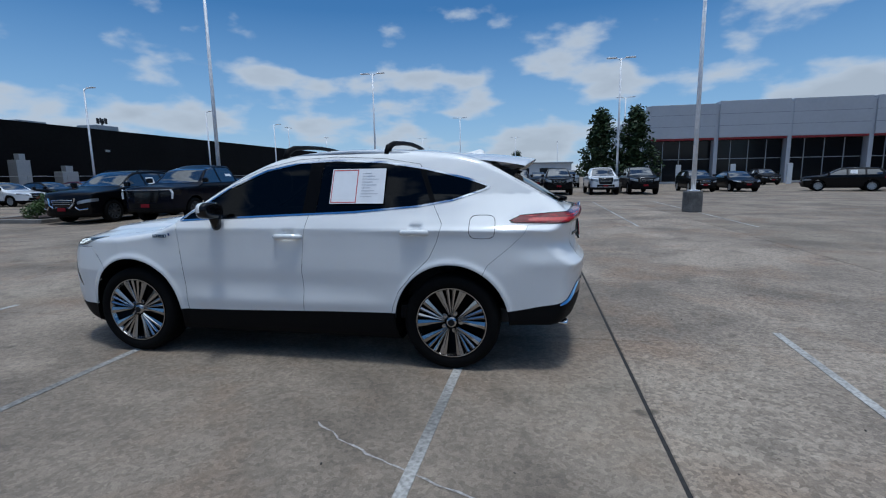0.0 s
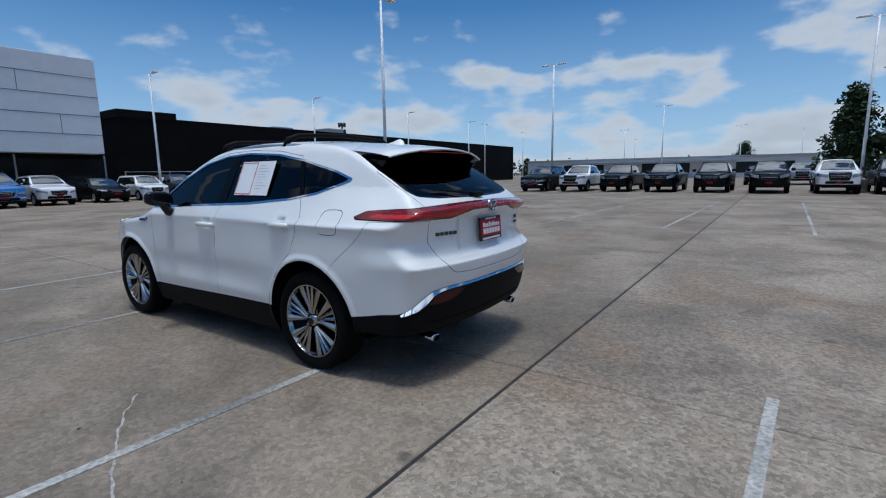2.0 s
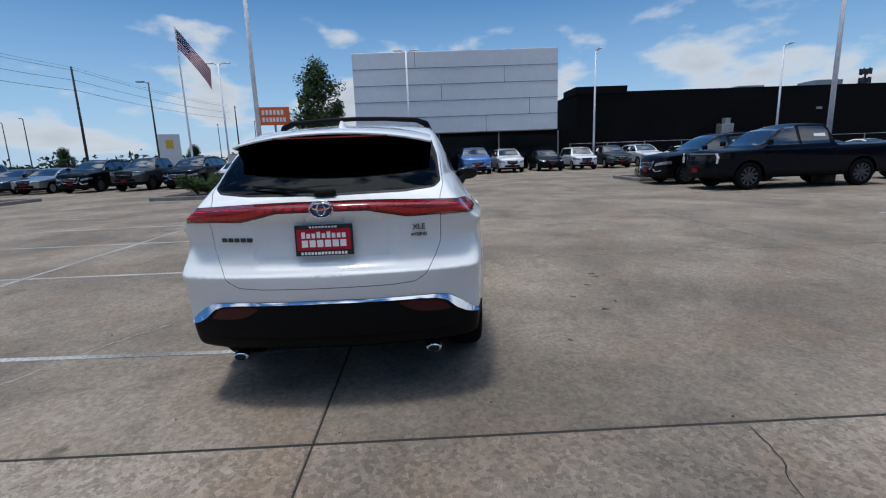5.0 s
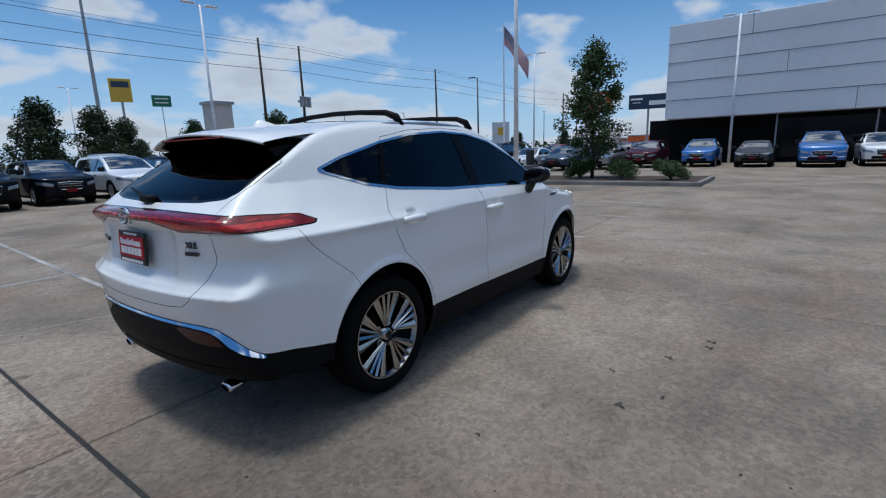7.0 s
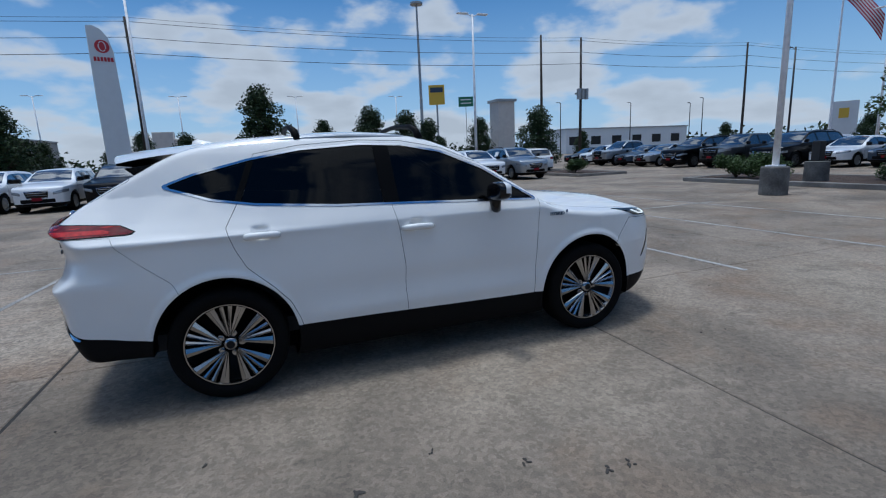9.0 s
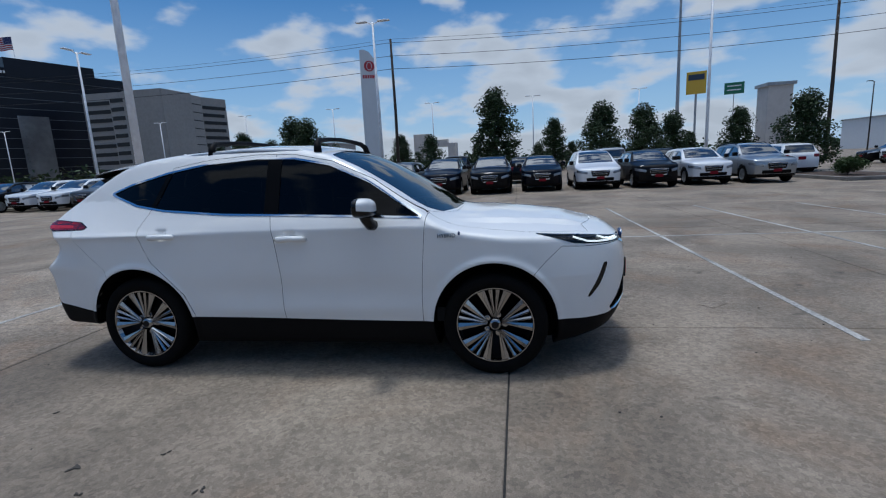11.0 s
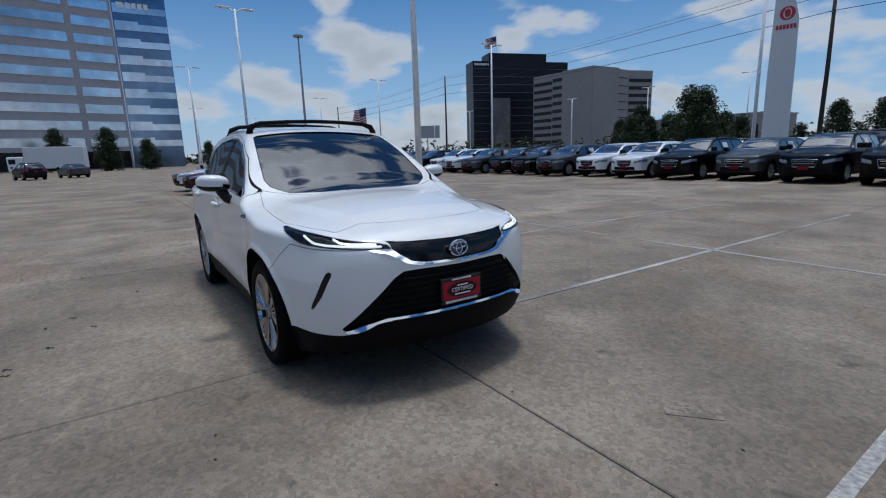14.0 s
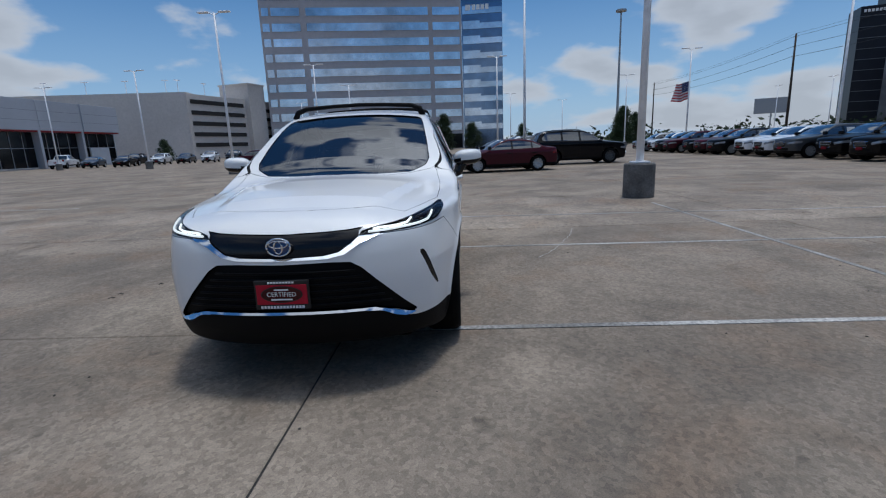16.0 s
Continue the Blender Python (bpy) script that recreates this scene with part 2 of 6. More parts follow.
OFFGLASS = mat("grey_office_window", (0.015, 0.017, 0.02), 0.3, spec=0.2)
SIGNW = mat("white_sign", (0.62, 0.64, 0.66), 0.4, grain=0.03, scale=2)
SIGNR = mat("red_sign", (0.42, 0.02, 0.03), 0.4)
ORANGE = mat("orange_sign", (0.75, 0.13, 0.02), 0.5)
YELLOW = mat("yellow_sign", (0.62, 0.40, 0.04), 0.5)
GREEN = mat("green_sign", (0.02, 0.16, 0.09), 0.5)
BLUES = mat("blue_sign", (0.02, 0.04, 0.08), 0.4)
GALV = mat("galvanised", (0.36, 0.37, 0.38), 0.5, 0.6, grain=0.1, scale=10)
FLAGR, FLAGW, FLAGB = mat("flag_red", (0.38, 0.03, 0.05), 0.8), mat("flag_white", (0.62, 0.62, 0.64), 0.8), mat("flag_blue", (0.03, 0.04, 0.13), 0.8)


def leafmat(name, color):
    ma = mat(name, color, 0.6, spec=0.3)
    nt = ma.node_tree
    g, hs, r = nt.nodes.new("ShaderNodeNewGeometry"), nt.nodes.new("ShaderNodeHueSaturation"), nt.nodes.new("ShaderNodeMapRange")
    r.inputs["To Min"].default_value, r.inputs["To Max"].default_value = 0.5, 1.5
    nt.links.new(g.outputs["Random Per Island"], r.inputs["Value"])
    nt.links.new(r.outputs[0], hs.inputs["Value"])
    hs.inputs["Color"].default_value = (*color, 1)
    nt.links.new(hs.outputs[0], nt.nodes["Principled BSDF"].inputs["Base Color"])
    return ma


LEAF, LEAFD = leafmat("leaf_green", (0.046, 0.080, 0.022)), leafmat("leaf_dark_green", (0.026, 0.046, 0.016))


def concrete(name, color, rough_spots):
    """Old yard concrete: fine aggregate, cloudy stains, oil spots and rusty patches."""
    ma = bpy.data.materials.new(name)
    ma.use_nodes = True
    nt = ma.node_tree
    N, L = nt.nodes.new, nt.links.new
    b = nt.nodes["Principled BSDF"]
    b.inputs["Roughness"].default_value, b.inputs["Specular IOR Level"].default_value = 0.78, 0.35
    geo = N("ShaderNodeNewGeometry")

    def noise_(scale, detail, rough=0.5, dist=0.0):
        n = N("ShaderNodeTexNoise")
        n.inputs["Scale"].default_value, n.inputs["Detail"].default_value = scale, detail
        n.inputs["Roughness"].default_value, n.inputs["Distortion"].default_value = rough, dist
        L(geo.outputs["Position"], n.inputs["Vector"])
        return n.outputs[0]

    def ramp_(src, a, b_, lo, hi):
        r = N("ShaderNodeMapRange")
        r.inputs["From Min"].default_value, r.inputs["From Max"].default_value = a, b_
        r.inputs["To Min"].default_value, r.inputs["To Max"].default_value = lo, hi
        L(src, r.inputs["Value"])
        return r.outputs[0]

    def mixc(fac, a, b_, mode="MIX"):
        n = N("ShaderNodeMix")
        n.data_type, n.blend_type = "RGBA", mode
        for key, v in (("Factor", fac), ("A", a), ("B", b_)):
            if isinstance(v, tuple):
                n.inputs[key].default_value = (*v, 1)
            elif isinstance(v, float):
                n.inputs[key].default_value = v
            else:
                L(v, n.inputs[key])
        return n.outputs["Result"]

    def grey(v):
        c = N("ShaderNodeCombineColor")
        for i in range(3):
            L(v, c.inputs[i])
        return c.outputs[0]
    fine, mid, broad = noise_(110, 4, 0.75), noise_(9, 6, 0.6), noise_(0.55, 5, 0.55, 0.6)
    col = mixc(ramp_(broad, 0.35, 0.65, 0.0, 1.0), tuple(c * 0.62 for c in color), tuple(c * 1.2 for c in color))
    rust = ramp_(noise_(0.8, 6, 0.64, 0.4), 0.50, 0.68, 0.0, 0.65)
    col = mixc(rust, col, (color[0] * 0.86, color[1] * 0.70, color[2] * 0.58))
    pale = ramp_(noise_(0.33, 3), 0.55, 0.68, 0.0, 0.5)
    col = mixc(pale, col, (color[0] * 1.35, color[1] * 1.38, color[2] * 1.36))
    dark = ramp_(noise_(1.3, 7, 0.66, 0.3), 0.53, 0.70, 0.0, 0.7)
    col = mixc(dark, col, tuple(c * 0.45 for c in color))
    oil = ramp_(noise_(3.2, 2, 0.5), 0.70, 0.76, 0.0, 0.6)
    col = mixc(oil, col, tuple(c * 0.3 for c in color))
    col = mixc(1.0, col, grey(ramp_(mid, 0.3, 0.7, 0.90, 1.10)), "MULTIPLY")
    col = mixc(1.0, col, grey(ramp_(fine, 0.3, 0.7, 1 - rough_spots, 1 + rough_spots)), "MULTIPLY")
    stones = N("ShaderNodeTexVoronoi")
    stones.inputs["Scale"].default_value = 42.0
    L(geo.outputs["Position"], stones.inputs["Vector"])
    sepc = N("ShaderNodeSeparateColor")
    L(stones.outputs["Color"], sepc.inputs[0])
    amt = max(0.0, rough_spots - 0.1)
    col = mixc(1.0, col, grey(ramp_(sepc.outputs[0], 0.0, 1.0, 1 - 1.3 * amt, 1 + 1.3 * amt)), "MULTIPLY")
    vor = N("ShaderNodeTexVoronoi")
    vor.inputs["Scale"].default_value = 55.0
    L(geo.outputs["Position"], vor.inputs["Vector"])
    pit = ramp_(vor.outputs["Distance"], 0.05, 0.14, 1 - 1.3 * rough_spots, 1.0)
    col = mixc(1.0, col, grey(pit), "MULTIPLY")
    L(col, b.inputs["Base Color"])
    bn = N("ShaderNodeBump")
    bn.inputs["Distance"].default_value = 0.004 * (1 + 4 * rough_spots)
    L(mid, bn.inputs["Height"])
    bn2 = N("ShaderNodeBump")
    bn2.inputs["Distance"].default_value = 0.002 * (1 + 6 * rough_spots)
    L(fine, bn2.inputs["Height"]), L(bn.outputs[0], bn2.inputs["Normal"])
    L(bn2.outputs[0], b.inputs["Normal"])
    return ma


CONC = concrete("yard_concrete", (0.232, 0.192, 0.150), 0.26)
CONCR = concrete("exposed_aggregate_concrete", (0.265, 0.220, 0.174), 0.33)


# ---------------------------------------------------------------- mesh helpers
def link(name, me, material, parent=None, label="", smooth=False):
    ob = new(name, me)
    if material and not me.materials:
        me.materials.append(material)
    if parent:
        ob.parent = parent
    if label:
        ob["label"] = label
    if smooth:
        me.shade_smooth()
    return ob


def part(name, bm, material, parent=None, label="", smooth=False):
    me = bpy.data.meshes.new(name)
    bm.to_mesh(me)
    bm.free()
    return link(name, me, material, parent, label, smooth)


def pydata(name, verts, faces, material, parent=None, label="", smooth=False):
    me = bpy.data.meshes.new(name)
    me.from_pydata([tuple(map(float, v)) for v in verts], [], [tuple(map(int, f)) for f in faces])
    return link(name, me, material, parent, label, smooth)


def empty(name, m=None):
    ob = new(name)
    ob.empty_display_size = 0.2
    if m is not None:
        ob.matrix_basis = m
    return ob


def add_box(bm, lo, hi, bevel=0.0, m=None):
    c, s = [(a + b) / 2 for a, b in zip(lo, hi)], [b - a for a, b in zip(lo, hi)]
    mm = Matrix.Translation(c) @ Matrix.Diagonal((*s, 1))
    if m is not None:
        mm = m @ mm
    r = bmesh.ops.create_cube(bm, size=1, matrix=mm)
    if bevel:
        edges = list({e for v in r["verts"] for e in v.link_edges})
        bmesh.ops.bevel(bm, geom=edges, offset=bevel, segments=2, affect="EDGES", profile=0.5)
    return bm


def box(lo, hi, bevel=0.0, m=None):
    return add_box(bmesh.new(), lo, hi, bevel, m)


def add_tube(bm, path, radii, sides=10, cap=True):
    """A tapered tube along a line of points."""
    path = [Vector(p) for p in path]
    if isinstance(radii, (int, float)):
        radii = [radii] * len(path)
    rings = []
    for i, p in enumerate(path):
        d = (path[min(i + 1, len(path) - 1)] - path[max(i - 1, 0)]).normalized()
        a = d.orthogonal().normalized() if abs(d.z) < 0.95 else Vector((1, 0, 0)).cross(d).normalized()
        if abs(d.z) < 0.95:
            a = Vector((0, 0, 1)).cross(d).normalized()
        b = d.cross(a)
        rings.append([bm.verts.new(p + radii[i] * (math.cos(2 * math.pi * k / sides) * a + math.sin(2 * math.pi * k / sides) * b)) for k in range(sides)])
    for r, q in zip(rings, rings[1:]):
        for k in range(sides):
            bm.faces.new((r[k], r[(k + 1) % sides], q[(k + 1) % sides], q[k]))
    if cap:
        bm.faces.new(rings[0][::-1]), bm.faces.new(rings[-1])
    return bm


def tube(path, radii, sides=10):
    return add_tube(bmesh.new(), path, radii, sides)


def lathe(profile, sides=48, axis="y"):
    """Turn a profile of (radius, offset) round an axis."""
    bm = bmesh.new()
    rings = []
    for r, o in profile:
        ring = []
        for k in range(sides):
            c, s = r * math.cos(2 * math.pi * k / sides), r * math.sin(2 * math.pi * k / sides)
            ring.append(bm.verts.new((c, o, s) if axis == "y" else (c, s, o)))
        rings.append(ring)
    for a, b in zip(rings, rings[1:]):
        for k in range(sides):
            bm.faces.new((a[k], a[(k + 1) % sides], b[(k + 1) % sides], b[k]))
    bmesh.ops.recalc_face_normals(bm, faces=bm.faces)
    return bm


def prism(poly, depth, m=None):
    """A flat polygon (x, z) given thickness along +y."""
    bm = bmesh.new()
    a = [bm.verts.new((x, 0, z)) for x, z in poly]
    b = [bm.verts.new((x, depth, z)) for x, z in poly]
    n = len(poly)
    bm.faces.new(a), bm.faces.new(b[::-1])
    for i in range(n):
        bm.faces.new((a[i], b[i], b[(i + 1) % n], a[(i + 1) % n]))
    bmesh.ops.recalc_face_normals(bm, faces=bm.faces)
    if m is not None:
        bmesh.ops.transform(bm, matrix=m, verts=bm.verts)
    return bm


def lettering(name, text, size, material, parent, m, depth=0.002, align="CENTER"):
    cu = bpy.data.curves.new(name, "FONT")
    cu.body, cu.size, cu.extrude, cu.align_x, cu.align_y = text, size, depth, align, "CENTER"
    tmp = new(name, cu)
    me = bpy.data.meshes.new_from_object(tmp.evaluated_get(bpy.context.evaluated_depsgraph_get()))
    bpy.data.objects.remove(tmp)
    me.transform(m)
    me.materials.clear()
    return link(name, me, material, parent)


# ---------------------------------------------------------------- sheet-metal surfaces
def curve(*pts):
    """A smooth line through (x, y) points that never overshoots."""
    xs, ys = np.array([p[0] for p in pts], float), np.array([p[1] for p in pts], float)
    o = np.argsort(xs)
    xs, ys = xs[o], ys[o]
    h, d = np.diff(xs), np.diff(ys) / np.diff(xs)
    s = np.zeros_like(xs)
    s[0], s[-1] = d[0], d[-1]
    for i in range(1, len(xs) - 1):
        if d[i - 1] * d[i] > 0:
            w1, w2 = 2 * h[i] + h[i - 1], h[i] + 2 * h[i - 1]
            s[i] = (w1 + w2) / (w1 / d[i - 1] + w2 / d[i])

    def f(x):
        x = np.clip(x, xs[0], xs[-1])
        i = np.clip(np.searchsorted(xs, x) - 1, 0, len(xs) - 2)
        t = (x - xs[i]) / h[i]
        return ((1 + 2 * t) * (1 - t) ** 2 * ys[i] + t * (1 - t) ** 2 * h[i] * s[i] + t * t * (3 - 2 * t) * ys[i + 1] + t * t * (t - 1) * h[i] * s[i + 1])
    return f


def smax(a, b, k):
    h = np.clip(0.5 + 0.5 * (a - b) / k, 0, 1)
    return b + (a - b) * h + k * h * (1 - h)


def shell(F, x0, x1, zc, step):
    """Half (y >= 0) of the closed surface F = 0, seen outwards from the line z = zc between x0 and x1."""
    nx, nphi, nc = int((x1 - x0) / step), int(math.pi * 0.72 / step), int(math.pi / 2 * 0.7 / step)
    th = np.concatenate([-np.linspace(math.pi / 2, 0, nc, endpoint=False), np.zeros(nx + 1), np.linspace(math.pi / 2, 0, nc, endpoint=False)[::-1]])
    ox = np.concatenate([np.full(nc, x0), np.linspace(x0, x1, nx + 1), np.full(nc, x1)])
    ph = np.linspace(0, math.pi, nphi + 1)
    T, P = np.meshgrid(th, ph, indexing="ij")
    O = np.stack([np.broadcast_to(ox[:, None], T.shape), 0 * T, np.full(T.shape, zc)], -1)
    D = np.stack([np.sin(T), np.cos(T) * np.sin(P), np.cos(T) * np.cos(P)], -1)
    a, b = np.zeros(T.shape), np.full(T.shape, 3.5)
    for _ in range(34):
        c = (a + b) / 2
        q = O + c[..., None] * D
        out = F(q[..., 0], q[..., 1], q[..., 2]) > 0
        a, b = np.where(out, a, c), np.where(out, c, b)
    V = (O + a[..., None] * D).reshape(-1, 3)
    e = 2e-3
    N = np.stack([F(*(V + e * np.eye(3)[i]).T) - F(*(V - e * np.eye(3)[i]).T) for i in range(3)], -1)
    N /= np.linalg.norm(N, axis=1, keepdims=True) + 1e-9
    r, k = T.shape
    i = (np.arange(r - 1)[:, None] * k + np.arange(k - 1)[None]).ravel()
    tri = np.concatenate([np.stack([i, i + k, i + k + 1], 1), np.stack([i, i + k + 1, i + 1], 1)])
    fn = np.cross(V[tri[:, 1]] - V[tri[:, 0]], V[tri[:, 2]] - V[tri[:, 0]])
    flip = (fn * N[tri].mean(1)).sum(1) < 0
    tri[flip] = tri[flip][:, ::-1]
    return V, N, tri[np.linalg.norm(fn, axis=1) > 1e-10]


def cut(m, f):
    """Split a surface along f = 0. f: values at its points. Gives the part with f < 0 and the rest."""
    V, N, T = m
    s = f[T] > 0
    n = s.sum(1)
    res = {True: [T[n == 3]], False: [T[n == 0]]}
    newV, newN, at_ = [V], [N], len(V)
    for lone in (True, False):
        t = T[n == (1 if lone else 2)]
        if not len(t):
            continue
        k = np.argmax((f[t] > 0) == lone, axis=1)
        rows = np.arange(len(t))
        a, b, c = t[rows, k], t[rows, (k + 1) % 3], t[rows, (k + 2) % 3]
        u, w = (f[a] / (f[a] - f[b]))[:, None], (f[a] / (f[a] - f[c]))[:, None]
        for p, q in ((b, u), (c, w)):
            newV.append(V[a] + q * (V[p] - V[a])), newN.append(N[a] + q * (N[p] - N[a]))
        ab, ac = at_ + rows, at_ + len(t) + rows
        at_ += 2 * len(t)
        res[lone].append(np.stack([a, ab, ac], 1))
        res[not lone] += [np.stack([ab, b, c], 1), np.stack([ab, c, ac], 1)]
    V2, N2 = np.concatenate(newV), np.concatenate(newN)
    return (V2, N2, np.concatenate(res[False])), (V2, N2, np.concatenate(res[True]))


def pieces(m):
    """The separate connected pieces of a surface."""
    V, N, T = m
    _, ids = np.unique(np.round(V, 5), axis=0, return_inverse=True)
    t = ids.ravel()[T]
    lab = np.arange(t.max() + 1 if len(t) else 0)
    for _ in range(400):
        low_ = lab[t].min(1)
        nxt = lab.copy()
        for k in range(3):
            np.minimum.at(nxt, t[:, k], low_)
        nxt = nxt[nxt]
        if (nxt == lab).all():
            break
        lab = nxt
    own = lab[t[:, 0]] if len(t) else []
    return [(V, N, T[own == k]) for k in np.unique(own) if (own == k).sum() > 5]


def inside(px, py, poly):
    """Signed distance to a closed polygon, below zero inside."""
    poly = np.array(poly, float)
    d, sg = np.full(px.shape, 1e9), np.ones(px.shape)
    for a, b in zip(poly, np.roll(poly, -1, 0)):
        e = b - a
        wx, wy = px - a[0], py - a[1]
        t = np.clip((wx * e[0] + wy * e[1]) / (e @ e + 1e-12), 0, 1)
        d = np.minimum(d, (wx - t * e[0]) ** 2 + (wy - t * e[1]) ** 2)
        c1, c2, c3 = py >= a[1], py < b[1], e[0] * wy > e[1] * wx
        sg = np.where((c1 & c2 & c3) | (~c1 & ~c2 & ~c3), -sg, sg)
    return sg * np.sqrt(d)


def skin(name, m, side, material, parent, label="", push=0.0, lift=0.0):
    """A cut-out surface as an object. side: 1 left, -1 right, 0 both halves in one mesh. push: metres inwards."""
    V, N, T = m
    if not len(T):
        return None
    used, inv = np.unique(T, return_inverse=True)
    V, N, T = V[used] - push * N[used], N[used] + np.array([0, 0, lift]), inv.reshape(-1, 3)
    fl = np.array([1, -1, 1])
    if side == -1:
        V, N, T = V * fl, N * fl, T[:, ::-1]
    elif side == 0:
        T = np.concatenate([T, T[:, ::-1] + len(V)])
        V, N = np.concatenate([V, V * fl]), np.concatenate([N, N * fl])
    me = bpy.data.meshes.new(name)
    me.vertices.add(len(V))
    me.vertices.foreach_set("co", V.astype(np.float32).ravel())
    me.loops.add(3 * len(T))
    me.loops.foreach_set("vertex_index", T.astype(np.int32).ravel())
    me.polygons.add(len(T))
    me.polygons.foreach_set("loop_start", np.arange(0, 3 * len(T), 3, dtype=np.int32))
    me.update(calc_edges=True)
    me.validate()
    me.shade_smooth()
    if len(me.vertices) == len(V):
        me.normals_split_custom_set_from_vertices((N / (np.linalg.norm(N, axis=1, keepdims=True) + 1e-9)).tolist())
    return link(name, me, material, parent, label)


def make_wheel(parent, r, width, rim_r, fancy, x, y, z, rim_ma=None):
    """A tyre, a barrel and spokes; the outer face looks to +y (or to -y on the right)."""
    sg = 1 if y > 0 else -1
    h = width / 2
    key = (r, fancy, rim_ma.name if rim_ma else "")
    if key not in WHEELS:
        tyre = lathe([(rim_r, -h * .8), (r * .93, -h), (r * .985, -h * .8), (r, -h * .55), (r, h * .55), (r * .985, h * .8), (r * .93, h), (rim_r * 1.08, h * .96), (rim_r, h * .82)], 56 if fancy else 28)
        barrel = lathe([(rim_r, h * .82), (rim_r * .95, h * .6), (rim_r * .90, -h * .2), (0.02, -h * .3)], 48 if fancy else 24)
        rim = lathe([(rim_r * 1.0, h * .80), (rim_r * 1.005, h * .92), (rim_r * (.978 if fancy else .955), h * .92), (rim_r * .93, h * .70)], 56 if fancy else 28)
        n = 20 if fancy else 10
        for k in range(n):
            a0 = 2 * math.pi * k / n
            w0, w1 = 0.03, 0.04
            if fancy:   # five groups: two thin spokes between two wedge-shaped ones
                a0 = 2 * math.pi * (k // 4) / 5 + radians((-21.0, -5.8, 5.8, 21.0)[k % 4])
                w0, w1 = (0.0060, 0.0125) if k % 4 in (1, 2) else (0.0068, 0.0260)
            lean = (.011, .003, -.003, -.011)[k % 4] if fancy else 0
            rot = Matrix.Rotation(a0, 4, "Y")
            rise = .010 if fancy else .004
            vs = [(w0 + lean, h * .74, .050), (lean, h * .74 + rise, .050), (lean - w0, h * .74, .050), (-w1, h * .86, rim_r * .96), (0, h * .86 + rise, rim_r * .96), (w1, h * .86, rim_r * .96)]
            a = [rim.verts.new(rot @ Vector(v)) for v in vs]
            b = [rim.verts.new(rot @ Vector((v[0] * 1.2, v[1] - .035, v[2]))) for v in vs]
            rim.faces.new((a[0], a[1], a[4], a[5])), rim.faces.new((a[1], a[2], a[3], a[4]))
            for i, j in ((2, 3), (5, 0)):
                rim.faces.new((a[i], b[i], b[j], a[j]))
        cap = lathe([(0.0, h * .86), (.031, h * .86), (.037, h * .78), (.046, h * .70), (.052, h * .3)] if fancy else [(0.0, h * .86), (.030, h * .86), (.036, h * .80), (.075, h * .74), (.08, h * .5)], 28)
        nuts, centre = bmesh.new(), bmesh.new()
        if fancy:
            add_tube(nuts, [(0.064, h * .30, 0), (0.064, h * .78, 0)], .0125, 6)
            add_tube(nuts, [(0.064, h * .30, 0), (0.064, h * .62, 0)], .020, 14)
            add_tube(centre, [(0, h * .80, 0), (0, h * .875, 0)], .024, 20)
        for bm in (tyre, barrel, rim, cap, nuts, centre):
            bmesh.ops.recalc_face_normals(bm, faces=bm.faces)
        ms = []
        for nm, bm, ma, sm in (("wheel", barrel, DARKRIM, True), ("tyre", tyre, RUBBER, True), ("rim", rim, rim_ma or ALLOY, False), ("hub_cap", cap, rim_ma or ALLOY, True), ("lug_nut", nuts, ALLOY, False), ("centre_cap", centre, DARKRIM, False)):
            if not bm.verts:
                continue
            me = bpy.data.meshes.new(nm)
            bm.to_mesh(me)
            bm.free()
            me.materials.append(ma)
            if sm:
                me.shade_smooth()
            ms.append(me)
        WHEELS[key] = ms
    ms = WHEELS[key]
    wh = link("wheel", ms[0], None, parent)
    wh.matrix_basis = pose(x, y, z, 0, 0, 0 if sg > 0 else 180)
    for me in ms[1:]:
        kind_ = me.name.split(".")[0]
        for k in range(5 if kind_ == "lug_nut" else 1):
            link(kind_, me, None, wh).rotation_euler = (0, 2 * math.pi * (k + .5) / 5 if kind_ == "lug_nut" else 0, 0)
    return wh


WHEELS = {}


# ---------------------------------------------------------------- ground
def ground():
    n, rows = 48, []
    bm = bmesh.new()
    for r in (0.0, 60, 140, 400, 2500):
        rows.append([bm.verts.new((r * math.cos(2 * math.pi * k / n), r * math.sin(2 * math.pi * k / n), -.014)) for k in range(n)] if r else [bm.verts.new((0, 0, -.014))])
    for k in range(n):
        bm.faces.new((rows[0][0], rows[1][k], rows[1][(k + 1) % n]))
        for a, b in zip(rows[1:], rows[2:]):
            bm.faces.new((a[k], b[k], b[(k + 1) % n], a[(k + 1) % n]))
    g = part("ground", bm, CONC)
    tagged(g, "stained grey concrete of a large car yard", "ground", kind="structure")


ground()


def building(name, label, category="building"):
    b = empty(name)
    tagged(b, label, category)
    return b


def on_wall(p, q):
    """A frame on the upright plane from p to q: x along it, -y outwards to the right hand of that way, z up."""
    p, q = Vector((*p, 0)), Vector((*q, 0))
    d = (q - p).normalized()
    return Matrix(((d.x, -d.y, 0, p.x), (d.y, d.x, 0, p.y), (0, 0, 1, 0), (0, 0, 0, 1))), (q - p).length


